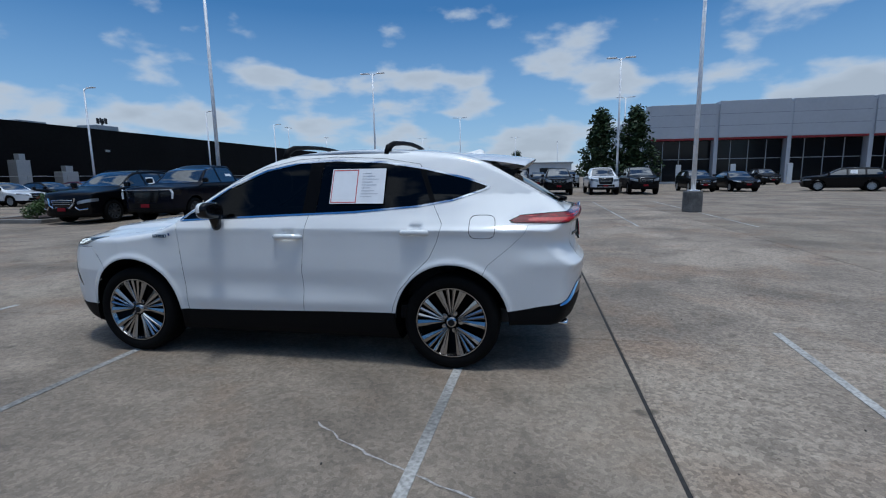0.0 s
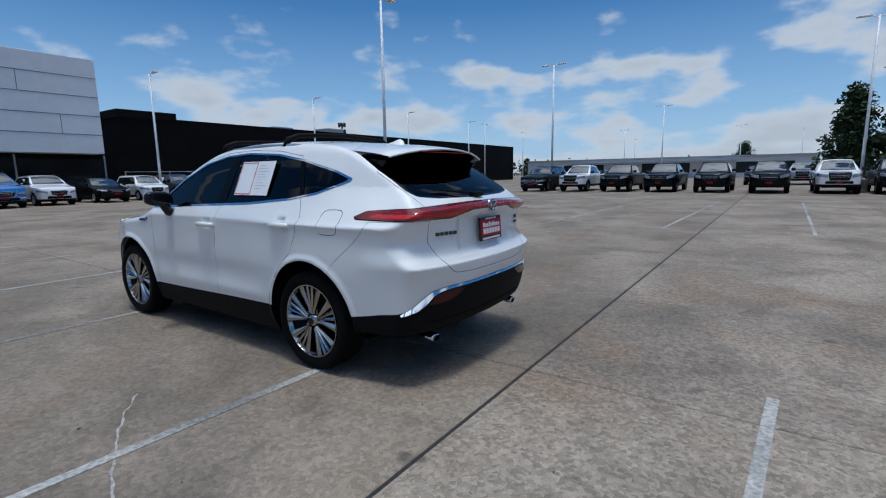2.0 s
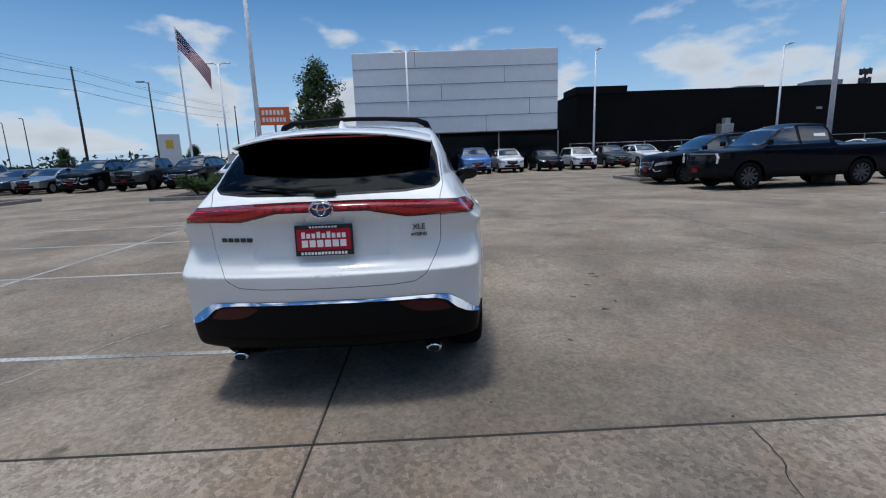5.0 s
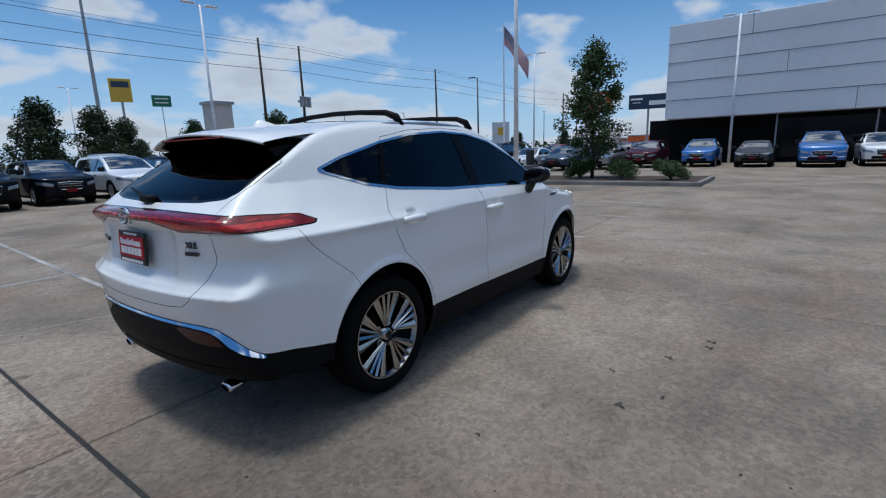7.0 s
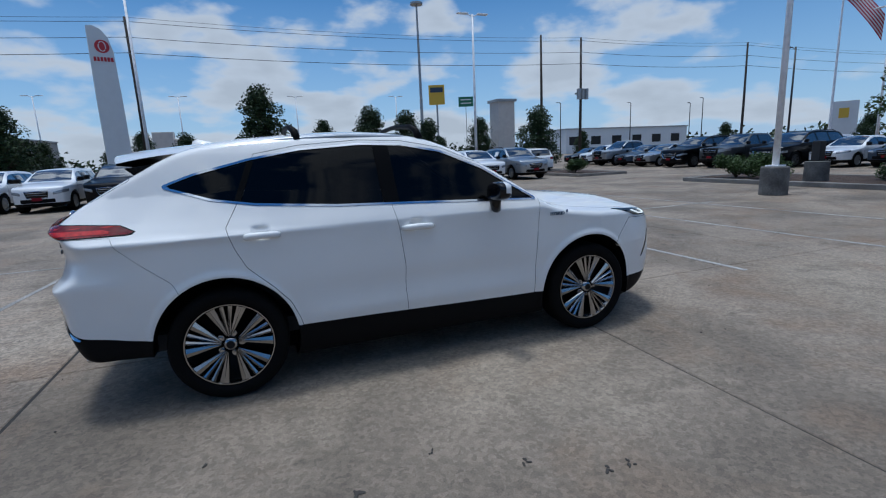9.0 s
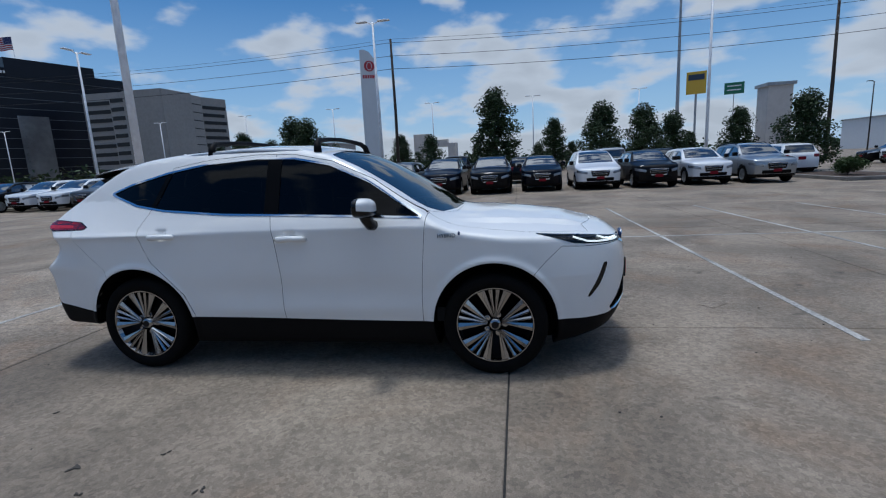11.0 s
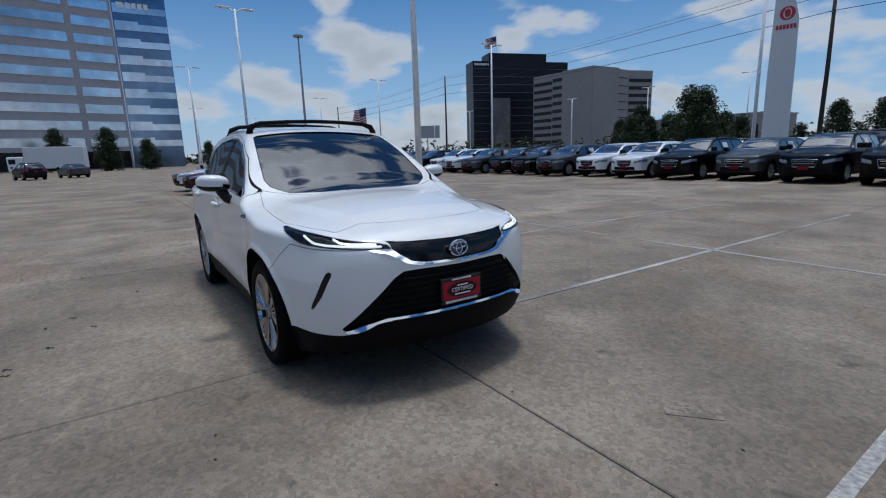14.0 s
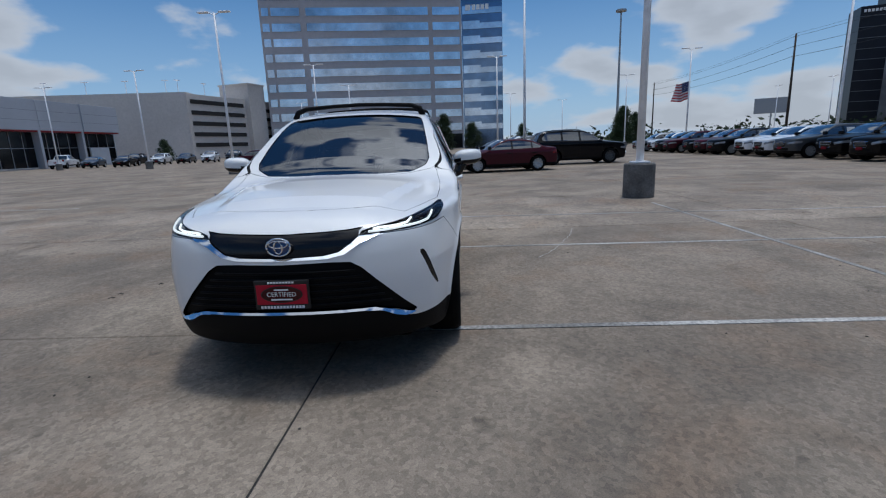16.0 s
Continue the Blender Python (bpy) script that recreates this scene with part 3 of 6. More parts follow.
# service building: black walls and a big grey clad box
def service_building():
    b = building("service_building", "long black-painted service building with a grey metal-clad box")
    part("wall", box((40, -85, 0), (75, -14.5, 6.45)), BLACKW, b, "black painted block wall")
    part("parapet", box((39.9, -19.1, 6.3), (44, -14.4, 6.95)), BLACKW, b)
    part("wall", box((36.0, -14.5, 0), (75, 6.2, 3.1)), BLACKW, b, "black base below the grey box")
    part("grey_box", box((34.5, -11.25, 3.1), (60, 4.9, 9.3), .03), PANELG, b, "grey metal panels")
    for z in (4.34, 5.58, 6.82, 8.06):
        part("panel_seam", box((34.485, -11.24, z), (34.51, 4.89, z + .035)), SEAM, b)
    for z, y in ((3.1, -5.5), (4.34, -9), (5.58, -2), (6.82, -7), (8.06, 0)):
        part("panel_seam", box((34.487, y, z), (34.51, y + .03, z + 1.22)), SEAM, b)
    part("shop_window", box((35.95, -11.7, .3), (36.1, -1.7, 2.8)), STOREG, b, "dark glazing")
    for y in (-11.7, -6.7, -1.7):
        part("mullion", box((35.9, y - .05, 0), (36.0, y + .05, 3.05)), GALV, b)
    for x, y, h in ((42, -41, .7), (43, -34, .5), (45, -25, .4)):
        part("roof_unit", box((x, y, 6.3), (x + 2.5, y + 2.6, 6.45 + h), .05), GALV, b)
    part("wall_hood", box((39.9, -37.5, 4.3), (40.0, -37.0, 4.5)), GALV, b)


service_building()


def transformer(x, y, w, h):
    o = building("utility_cabinet", "grey steel utility cabinet beside the black wall", "cabinet")
    part("cabinet_body", box((x, y, 0), (x + .9, y + w, h), .03), GALV, o)
    part("cabinet_top", box((x + .1, y + w * .25, h), (x + .6, y + w * .7, h + .5), .03), GALV, o)


transformer(38.4, -28.3, 1.1, 3.2), transformer(38.4, -32.4, 1.5, 2.3)


def fence(x, y0, y1):
    f = building("wire_fence", "galvanised wire fence along the black wall", "fence")
    k = int((y1 - y0) / 3)
    for i in range(k + 1):
        part("fence_post", tube([(x, y0 + 3 * i, 0), (x, y0 + 3 * i, 1.9)], .035, 6), GALV, f)
    part("top_rail", tube([(x, y0, 1.85), (x, y1, 1.85)], .022, 6), GALV, f)


fence(33.5, -60, -12)


def showroom():
    b = building("showroom", "grey-panelled glass-fronted car showroom with a red band")
    y, x0, x1, H = -59.0, -15.6, -80.0, 9.6
    part("wall", box((x1, -88, 0), (x0, y - 1.2, H - .5)), PANELS, b)
    xs = [-15.6, -23.2, -31.0, -39.3, -47.4, -55.3, -63.2, -71.2, -79.6]
    for i, (a, c) in enumerate(zip(xs, xs[1:])):
        part("fascia_panel", box((c + .18, y - 1.1, 5.4 + .0), (a - .18, y + (.35 if i % 2 else .2), H - (.25 if i == 0 else 0)), .03), PANELS, b, "grey metal fascia")
        part("red_band", box((c + .2, y - .95, 5.18), (a - .2, y + .1, 5.40)), REDBAND, b)
        part("shop_window", box((c + .25, y - 1.1, .25), (a - .25, y - .9, 5.15)), STOREG, b, "dark showroom glass")
        part("column", box((a - .22, y - .9, 0), (a + .22, y + .15, H - .3), .02), PANELS, b)
        for k in range(1, 4):
            xx = a + (c - a) * k / 4
            part("mullion", box((xx - .04, y - .9, .2), (xx + .04, y - .82, 5.15)), GALV, b)
        part("transom", box((c + .2, y - .9, 2.9), (a - .2, y - .82, 2.98)), GALV, b)
        part("sill", box((c + .2, y - .9, .0), (a - .2, y - .7, .25)), BEIGE, b)
        for xx, z in (((a + c) / 2, 6.75), ((a + c) / 2, 8.1)):
            part("panel_seam", box((c + .2, y + .205, z), (a - .2, y + .355, z + .03)) if i % 2 else box((c + .2, y + .15, z), (a - .2, y + .205, z + .03)), SEAM, b)
    part("entrance_door", box((-77.6, y - .88, .0), (-73.4, y - .74, 2.9), .02), SIGNW, b, "white entrance door")
    for i in range(3):
        px = -17.8 - 5.5 * i
        part("kerb_sign", box((px, y + 6, 0), (px + .5, y + 6.2, 2.2), .03), SIGNW, b)


showroom()


def low_store():
    b = building("low_building", "long low white commercial building far across the yard")
    part("wall", box((-9, -110, 0), (40, -92, 3.4)), SIGNW, b)
    part("roof", box((-9.3, -110.2, 3.4), (40.3, -91.7, 3.7)), GALV, b)
    for i in range(9):
        part("window", box((-6 + 5 * i, -92.02, .8), (-3 + 5 * i, -91.9, 2.6)), OFFGLASS, b)
    part("canopy", box((2, -92, 2.7), (30, -90.5, 2.9)), GALV, b)


low_store()


def strip_office():
    """The tall office with mirror-glass strips."""
    b = building("office_tower", "tall stone-clad office tower with mirror-glass window strips")
    m, w = on_wall((-129.07, -50.86), (-137.48, 2.29))
    part("core", box((0, .3, 0), (w, 30, 62), 0, m), OFFSTONE, b, "grey stone spandrels")
    for f in range(15):
        z = 5.2 + 3.85 * f
        for a, c in ((.6, 2.4), (3.0, 10.4), (12.0, 44.6), (45.8, w - .6)):
            part("window_strip", box((a, .12, z), (c, .31, z + 2.0), 0, m), MIRROR, b)
    for a in (0, 12, 24, 36, 48):
        part("pier", box((a, -.2, 0), (a + .9, .3, 4.4), 0, m), OFFSTONE, b)
    part("lobby_glass", box((.5, .15, .2), (w - .5, .31, 4.2), 0, m), STOREG, b)
    m2, w2 = on_wall((-137.48, 2.29), (-136.75, 13.48))
    part("stair_core", box((0, .4, 0), (w2, 28, 62), 0, m2), BAYGLASS, b, "dark blue stepped glass bay")
    for f in range(15):
        z = 5.2 + 3.85 * f
        part("window_strip", box((.3, .15, z), (w2 - .1, .41, z + 1.5), 0, m2), MIRROR, b)
        part("window_strip", box((.3, .15, z + 1.5), (w2 * .45, .41, z + 2.1), 0, m2), MIRROR, b)
    for i in range(4):
        part("letter_block", box((3.0 + 1.2 * i, -.05, 37.0), (3.9 + 1.2 * i, .14, 38.3), 0, m2), WHITELET, b)
    part("logo_block", box((1.2, -.05, 37.0), (2.5, .14, 38.3), 0, m2), WHITELET, b)


strip_office()


def garage():
    b = building("parking_garage", "beige precast parking garage with open storeys")
    m, w = on_wall((-99.85, -98.15), (-104.6, -59.96))
    part("wall", box((0, .2, 0), (w, 40, 14.9), 0, m), BEIGE, b)
    m2, w2 = on_wall((-104.6, -59.96), (-138.06, -50.18))
    part("deck", box((0, .2, 0), (w2, 30, 14.6), 0, m2), BEIGE, b)
    # dark strips on the solid wall stand for the shade inside the open storeys
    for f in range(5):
        part("open_storey", box((1.2, .05, 2.8 + 2.42 * f), (w2 - 16.5, .21, 3.75 + 2.42 * f), 0, m2), STOREYSHADE, b)
        part("open_storey", box((w2 - 8.6, .05, 2.5 + 2.3 * f), (w2 - .6, .21, 3.4 + 2.3 * f), 0, m2), STOREYSHADE, b)
    part("stair_tower", box((w2 - 15.6, -1.2, 0), (w2 - 9.4, 8, 18.6), .05, m2), BEIGE, b)
    part("tower_cap", box((w2 - 15.8, -1.4, 18.3), (w2 - 9.2, 8.2, 18.65), 0, m2), BEIGE, b)
    for mm, step, depth, z in ((m2, 8, 6, 14.6), (m, 9, 8, 14.9)):
        for i in range(4):
            lamp = part("deck_lamp", tube([mm @ Vector((4 + step * i, depth, z)), mm @ Vector((4 + step * i, depth, z + 3.6))], .07, 5), POLE, b)
            part("lamp_head", box((3.3 + step * i, depth - .2, z + 3.55), (4.7 + step * i, depth + .2, z + 3.7), 0, mm), POLE, lamp)


garage()


def dark_office():
    b = building("dark_glass_office", "black glass office block with a stepped roof far across the road")
    m, w = on_wall((-202.87, 158.98), (-184.81, 210.56))
    part("tower", box((0, 0, 0), (w, 12, 47.6), 0, m), DARKOFF, b)
    part("crown", box((w * .16, -.4, 44), (w * .76, 11, 51.6), 0, m), DARKOFF, b)
    part("bright_bay", box((w * .18, -.3, 0), (w * .38, .1, 29), 0, m), MIRROR, b, "lighter glass bay")
    for i in range(12):
        part("letter_block", box((1.0 + 1.2 * i, -.3, 45.4), (1.8 + 1.2 * i, -.05, 46.4), 0, m), WHITELET, b)
    for f in range(11):
        part("floor_line", box((0, -.12, 3.8 + 4 * f), (w, .01, 4.0 + 4 * f), 0, m), SEAM, b)


dark_office()


def grey_office():
    b = building("grey_office", "grey stone office block with dark window bands")
    for (p, q, h) in (((-155.13, 167), (-131.11, 165.68), 34.5), ((-131.11, 165.68), (-132.35, 191.08), 34.5), ((-170.34, 170.42), (-155.26, 171.29), 35.5), ((-138.78, 200.1), (-134.58, 212.6), 36)):
        m, w = on_wall(p, q)
        part("wing", box((0, .2, 0), (w, 16, h), 0, m), OFFGREY, b)
        for f in range(9):
            if p == (-131.11, 165.68) and f > 1:
                part("joint_line", box((.3, .12, 4 + 3.35 * f), (w - .3, .22, 4.4 + 3.35 * f), 0, m), OFFGLASS, b)
                continue
            part("window_band", box((.5, .05, 4 + 3.35 * f), (w - (1.5 if f % 2 else .6), .22, 5.5 + 3.35 * f), 0, m), OFFGLASS, b)


grey_office()


def far_block(name, x, y, sx, sy, h, ma, label, wins=0):
    b = building(name, label)
    part("wall", box((x - sx / 2, y - sy / 2, 0), (x + sx / 2, y + sy / 2, h)), ma, b)
    part("roof_edge", box((x - sx / 2 - .2, y - sy / 2 - .2, h), (x + sx / 2 + .2, y + sy / 2 + .2, h + .3)), GALV, b)
    for i in range(wins):
        part("window", box((x - sx / 2 + 1 + i * sx / wins, y - sy / 2 - .05, h * .35), (x - sx / 2 + (i + .6) * sx / wins, y - sy / 2 + .05, h * .7)), OFFGLASS, b)


far_block("storage_building", 150.9, 49.31, 26, 14, 3.4, BEIGE, "beige storage building with orange doors far off", 5)
far_block("storage_building", 160.7, 34.94, 10, 10, 4.0, ORANGE, "orange-walled storage building far off", 3)
far_block("hotel", -63.57, 129.22, 34, 16, 8, OFFGREY, "low brown office building behind trees", 9)
far_block("warehouse", 91.73, 108.56, 40, 14, 6, SIGNW, "white warehouse far off", 6)


def portal_gate(x, y):
    b = building("concrete_gateway", "beige concrete gateway with two pillars and a beam", "gateway")
    part("pillar", box((x, y, 0), (x + 2.6, y + 2, 6.2), .05), BEIGE, b)
    part("pillar", box((x + 5.6, y, 0), (x + 7, y + 2, 4.6), .05), BEIGE, b)
    part("beam", box((x + 2.6, y + .4, 4.0), (x + 5.6, y + 1.4, 5.2), .05), BEIGE, b)


portal_gate(-15.21, 74.3)
far_block("concrete_pylon", 26.75, 49.55, 2.2, 2.2, 7.2, BEIGE, "tall beige concrete entry pylon")


# ---------------------------------------------------------------- poles, lamps, wires
def yard_lamp(x, y, h=9.2, ang=0, base=True, double=True, black=False, group="yard lamps"):
    o = empty("yard_lamp", pose(x, y, 0, 0, 0, ang))
    ma = POLEBLACK if black else POLE
    tagged(o, ("black steel lamp post with a flat head" if black else "white steel yard lamp post with flat heads") + (" on a concrete base" if base else ""), "lamp post", group)
    z0 = 0
    if base:
        bm = lathe([(.0, 0), (.33, 0), (.335, .02), (.33, .72), (.31, .75), (0, .75)], 32, "z")
        part("concrete_base", bm, BASE, o, "round stained concrete base", False)
        part("base_plate", box((-.17, -.17, .75), (.17, .17, .79), .01), ma, o)
        z0 = .79
    bm = bmesh.new()
    add_tube(bm, [(0, 0, z0), (0, 0, h)], [.085, .055], 12)
    part("post", bm, ma, o, "", True)
    for sg in ((1, -1) if double else (1,)):
        part("lamp_arm", tube([(0, 0, h - .12), (sg * .35, 0, h + .03)], .03, 6), ma, o)
        part("lamp_head", box((sg * .62 - .33, -.14, h), (sg * .62 + .33, .14, h + .07), .025, Matrix.Translation((0, 0, 0))), ma, o)
    return o


near = yard_lamp(-6.17, 4.90, 9.2, 90)
for x, y, a in ((11.75, 4.98, 90), (-7.6, -14.5, 90), (11.22, -14.15, 90), (-24.2, 4.74, 90), (-43.31, 4.64, 90), (-24.58, -12.99, 90), (-43.28, -12.89, 90), (-59.69, -13.25, 90), (11.1, 22.81, 0), (-6.14, 22.93, 0), (-24.82, 22.93, 90), (-43.82, 22.93, 90), (-61.53, 22.91, 90), (10.3, -32.14, 0), (-7.7, -31.67, 0), (-42.09, -29.78, 90), (-50.17, -45.87, 90)):
    copy_thing(near, pose(x, y, 0, 0, 0, a))
far_lamp = yard_lamp(-49.8, 60.51, 9.2, 0, False)
for x, y, a in ((-35.85, 59.71, 0), (-22.67, 58.85, 0), (-9.37, 59.79, 0), (3.58, 59.95, 0), (16.47, 60.22, 0), (-11.22, -49.88, 0), (8.13, -62.27, 0), (35.92, -66.51, 90), (38.45, -86.18, 90), (33.7, .66, 90), (36.28, 15.86, 90), (-85.85, 57.46, 0), (-73.54, 57.9, 0), (21.19, -95.67, 0), (2.03, -100.1, 0), (-7.47, -117.83, 90), (26.33, -125.82, 90), (-79.81, 9.69, 90), (-97.55, 22.07, 90), (-80.57, -26.31, 90)):
    copy_thing(far_lamp, pose(x, y, 0, 0, 0, a))
wall_lamp = yard_lamp(30.2, -12.75, 8.1, 180, False, False)
for y in (-26.3, -39.6, -52.4):
    copy_thing(wall_lamp, pose(30.3, y, 0, 0, 0, 180))
dark_lamp = yard_lamp(36.5, 21.7, 8.0, 90, False, False, True, "black street lamps")
for x, y in ((54.55, 59.14), (67.76, 59.94), (40.97, 58.33), (62.84, 53.02), (80.52, 28.57), (84.65, 36.52)):
    copy_thing(dark_lamp, pose(x, y, 0, 0, 0, 200))


def wood_pole(x, y, h, box_=False):
    o = empty("utility_pole", pose(x, y, 0))
    tagged(o, "weathered wooden utility pole carrying wires", "utility pole", "utility poles")
    part("pole", tube([(0, 0, 0), (.05, 0, h * .5), (0, 0, h)], [.17, .14, .10], 9), WOOD, o, "", True)
    for k in range(3):
        part("insulator", tube([(-.1, -.25, h - .4 - 1.15 * k), (.1, .12, h - .4 - 1.15 * k)], .05, 6), GALV, o)
    if box_:
        for a in (-.5, 0, .5):
            part("transformer", tube([(a, -.4, h - 6.4), (a, -.4, h - 5.3)], .22, 10), GALV, o)
        part("bracket", box((-.8, -.3, h - 5.9), (.8, -.1, h - 5.7)), GALV, o)


WP = [(-109.09, 44.78, 13), (-59.74, 42.64, 13), (-9.9, 41.8, 13), (27.19, 41.45, 13), (32.28, 41.68, 13), (55.35, 40.43, 13), (100.71, 39.23, 13)]
for i, (x, y, h) in enumerate(WP):
    wood_pole(x, y, h, i == 4)


def wires():
    runs = [WP[0], WP[1], WP[2], WP[4], WP[5], WP[6]]
    for k, (dz, r) in enumerate(((-.4, .018), (-1.55, .02), (-2.7, .022), (-.02, .012))):
        o = bmesh.new()
        pts = []
        for a, b in zip(runs, runs[1:]):
            L = b[0] - a[0]
            for j in range(12):
                t = j / 12
                pts.append((a[0] + t * L, a[1] + t * (b[1] - a[1]) - (.3 if k < 3 else 0), 13 + dz - 4 * .012 * L * t * (1 - t)))
        add_tube(o, pts, r, 5)
        tagged(part("overhead_wire", o, CABLE), "dark overhead wire strung between utility poles", "wire", "overhead wires")


wires()


def mast(x, y, h):
    o = empty("high_mast_light", pose(x, y, 0))
    tagged(o, "very tall highway mast with a ring of lights", "lamp post", "high masts")
    part("mast_post", tube([(0, 0, 0), (0, 0, h)], [.4, .18], 10), GALV, o)
    part("light_ring", lathe([(.3, h - .5), (1.3, h - .4), (1.3, h), (.3, h)], 12, "z"), GALV, o)


mast(31.91, 96.45, 32), mast(-124.16, 41.6, 32), mast(-150.01, 1.15, 30)


def flagpole(x, y, h, ang, w, drop):
    o = empty("flagpole", pose(x, y, 0, 0, 0, ang))
    tagged(o, "white flagpole flying a striped flag with a starred blue corner", "flagpole", "flagpoles")
    part("pole", tube([(0, 0, 0), (0, 0, h)], [.10, .05], 10), POLE, o)
    H = w * .56
    n = 26

    def pt(u, v):   # u along, v down
        return (u * w * .80, .14 * w * math.sin(5.2 * u + 1.5 * v) * u, h - .15 - v * H - drop * w * u ** 1.3 - .06 * w * u * math.sin(4 * u))
    for i in range(13):
        u0 = .4 if i < 7 else 0
        vs, fs = [], []
        for j in range(n + 1):
            u = u0 + (1 - u0) * j / n
            vs += [pt(u, i / 13), pt(u, (i + 1) / 13)]
        for j in range(n):
            fs.append((2 * j, 2 * j + 1, 2 * j + 3, 2 * j + 2))
        pydata("flag_stripe", vs, fs, FLAGW if i % 2 else FLAGR, o, "", True)
    vs, fs = [], []
    for j in range(13):
        for i in range(8):
            vs.append(pt(.4 * j / 12, i / 13))
    for j in range(12):
        for i in range(7):
            fs.append((8 * j + i, 8 * j + i + 1, 8 * j + i + 9, 8 * j + i + 8))
    pydata("flag_corner", vs, fs, FLAGB, o, "", True)
    for r_ in range(5):
        for c_ in range(6):
            p = Vector(pt(.03 + .066 * c_, (.5 + 1.3 * r_) / 13))
            part("star", box(p - Vector((.04, .09, .04)), p + Vector((.04, .09, .04))), FLAGW, o)


flagpole(37.53, 19.48, 12.4, -58, 2.8, 1.15)
flagpole(-126.77, 60.63, 15, 195, 8, .05)
flagpole(-201.59, 174.03, 61, 200, 9, .05)


# ---------------------------------------------------------------- signs
def pylon_sign(x, y):
    o = empty("pylon_sign", pose(x, y, 0, 0, 0, 18))
    tagged(o, "tall white curved-top pylon sign with a red emblem", "sign")
    poly = [(-.75, 0), (.75, 0), (.72, 6), (.66, 9.2), (.45, 10.1), (.1, 10.6), (-.35, 10.8), (-.66, 10.75), (-.74, 6)]
    part("sign_body", prism(poly, .55), SIGNW, o)
    for yy in (-.03, .55):
        part("emblem_disc", lathe([(.001, yy), (.42, yy), (.42, yy + .03), (.001, yy + .03)], 28), SIGNR, o).location = (0.05, 0, 9.5)
        part("emblem_ring", tube([(.05 + .2 * math.cos(a), yy + .015, 9.5 + .3 * math.sin(a)) for a in np.linspace(0, 2 * math.pi, 17)], .035, 6), SIGNW, o)
        for i in range(6):
            part("letter_block", box((-.52 + .19 * i, yy, 8.55), (-.38 + .19 * i, yy + .03, 8.82)), SIGNR, o)


pylon_sign(-10.31, 35.51)


def board(name, label, x, y, z, w, h, ma, ang, bars, post=True, ink=WHITELET):
    o = empty(name, pose(x, y, 0, 0, 0, ang))
    tagged(o, label, "sign")
    if post:
        part("post", tube([(0, .3, 0), (0, .3, z)], .18 if h > 2 else .06, 8), GALV, o)
    part("board", box((-w / 2, -.12, z - h / 2), (w / 2, .12, z + h / 2), .03), ma, o)
    for k, (u, v, bw, bh) in enumerate(bars):
        part("lettering_bar", box((u * w - bw * w / 2, -.15, z + v * h - bh * h / 2), (u * w + bw * w / 2, -.118, z + v * h + bh * h / 2)), ink, o)


board("orange_sign", "orange roadside sign with white lettering", 77.85, 24.31, 8.6, 5.0, 2.9, ORANGE, -80, [(-.34 + .12 * i, .2, .08, .26) for i in range(6)] + [(-.34 + .11 * i, -.2, .075, .24) for i in range(7)])
board("billboard", "dark billboard with a pale car picture", 89.68, 18.89, 8.8, 6.6, 2.5, BLUES, -80, [(-.3, .2, .3, .12), (.22, -.1, .42, .3), (-.3, -.05, .2, .06)])
board("billboard", "yellow and blue billboard on a steel post", 31.4, 85.26, 12.5, 3.0, 3.6, YELLOW, -20, [(0, .25, .8, .25)], True, BLUES)
board("green_sign", "green overhead road sign", 36.55, 83.28, 11, 2.8, 1.8, GREEN, -20, [(0, .2, .7, .1), (0, -.15, .7, .1)])
board("highway_sign", "back of a wide highway sign", -148.11, 95.01, 9, 9, 4.5, GALV, 60, [])
board("dealer_sign", "pale monument sign with a gold shield", 72.66, 39.3, 3.4, 3.0, 5.2, SIGNW, -60, [(0, .2, .35, .25)], False, YELLOW)


def cell_tower(x, y, h):
    o = empty("antenna_tower", pose(x, y, 0))
    tagged(o, "dark steel antenna tower behind the black building", "antenna tower")
    part("mast_post", tube([(0, 0, 0), (0, 0, h)], [.3, .18], 8), POLEBLACK, o)
    for k in range(2):
        z = h - .5 - 1.8 * k
        part("antenna_frame", tube([(0.9 * math.cos(a), 0.9 * math.sin(a), z) for a in np.linspace(0, 2 * math.pi, 7)], .07, 5), POLEBLACK, o)
        for j in range(6):
            a = j * math.pi / 3
            part("antenna_panel", box((0.9 * math.cos(a) - 0.12, 0.9 * math.sin(a) - 0.12, z - .6), (0.9 * math.cos(a) + 0.12, 0.9 * math.sin(a) + 0.12, z + .6)), POLEBLACK, o)
            part("strut", tube([(0, 0, z), (0.9 * math.cos(a), 0.9 * math.sin(a), z)], .05, 4), POLEBLACK, o)


cell_tower(95.48, -91.7, 15.5)


# ---------------------------------------------------------------- the white crossover
TALL = 1.043


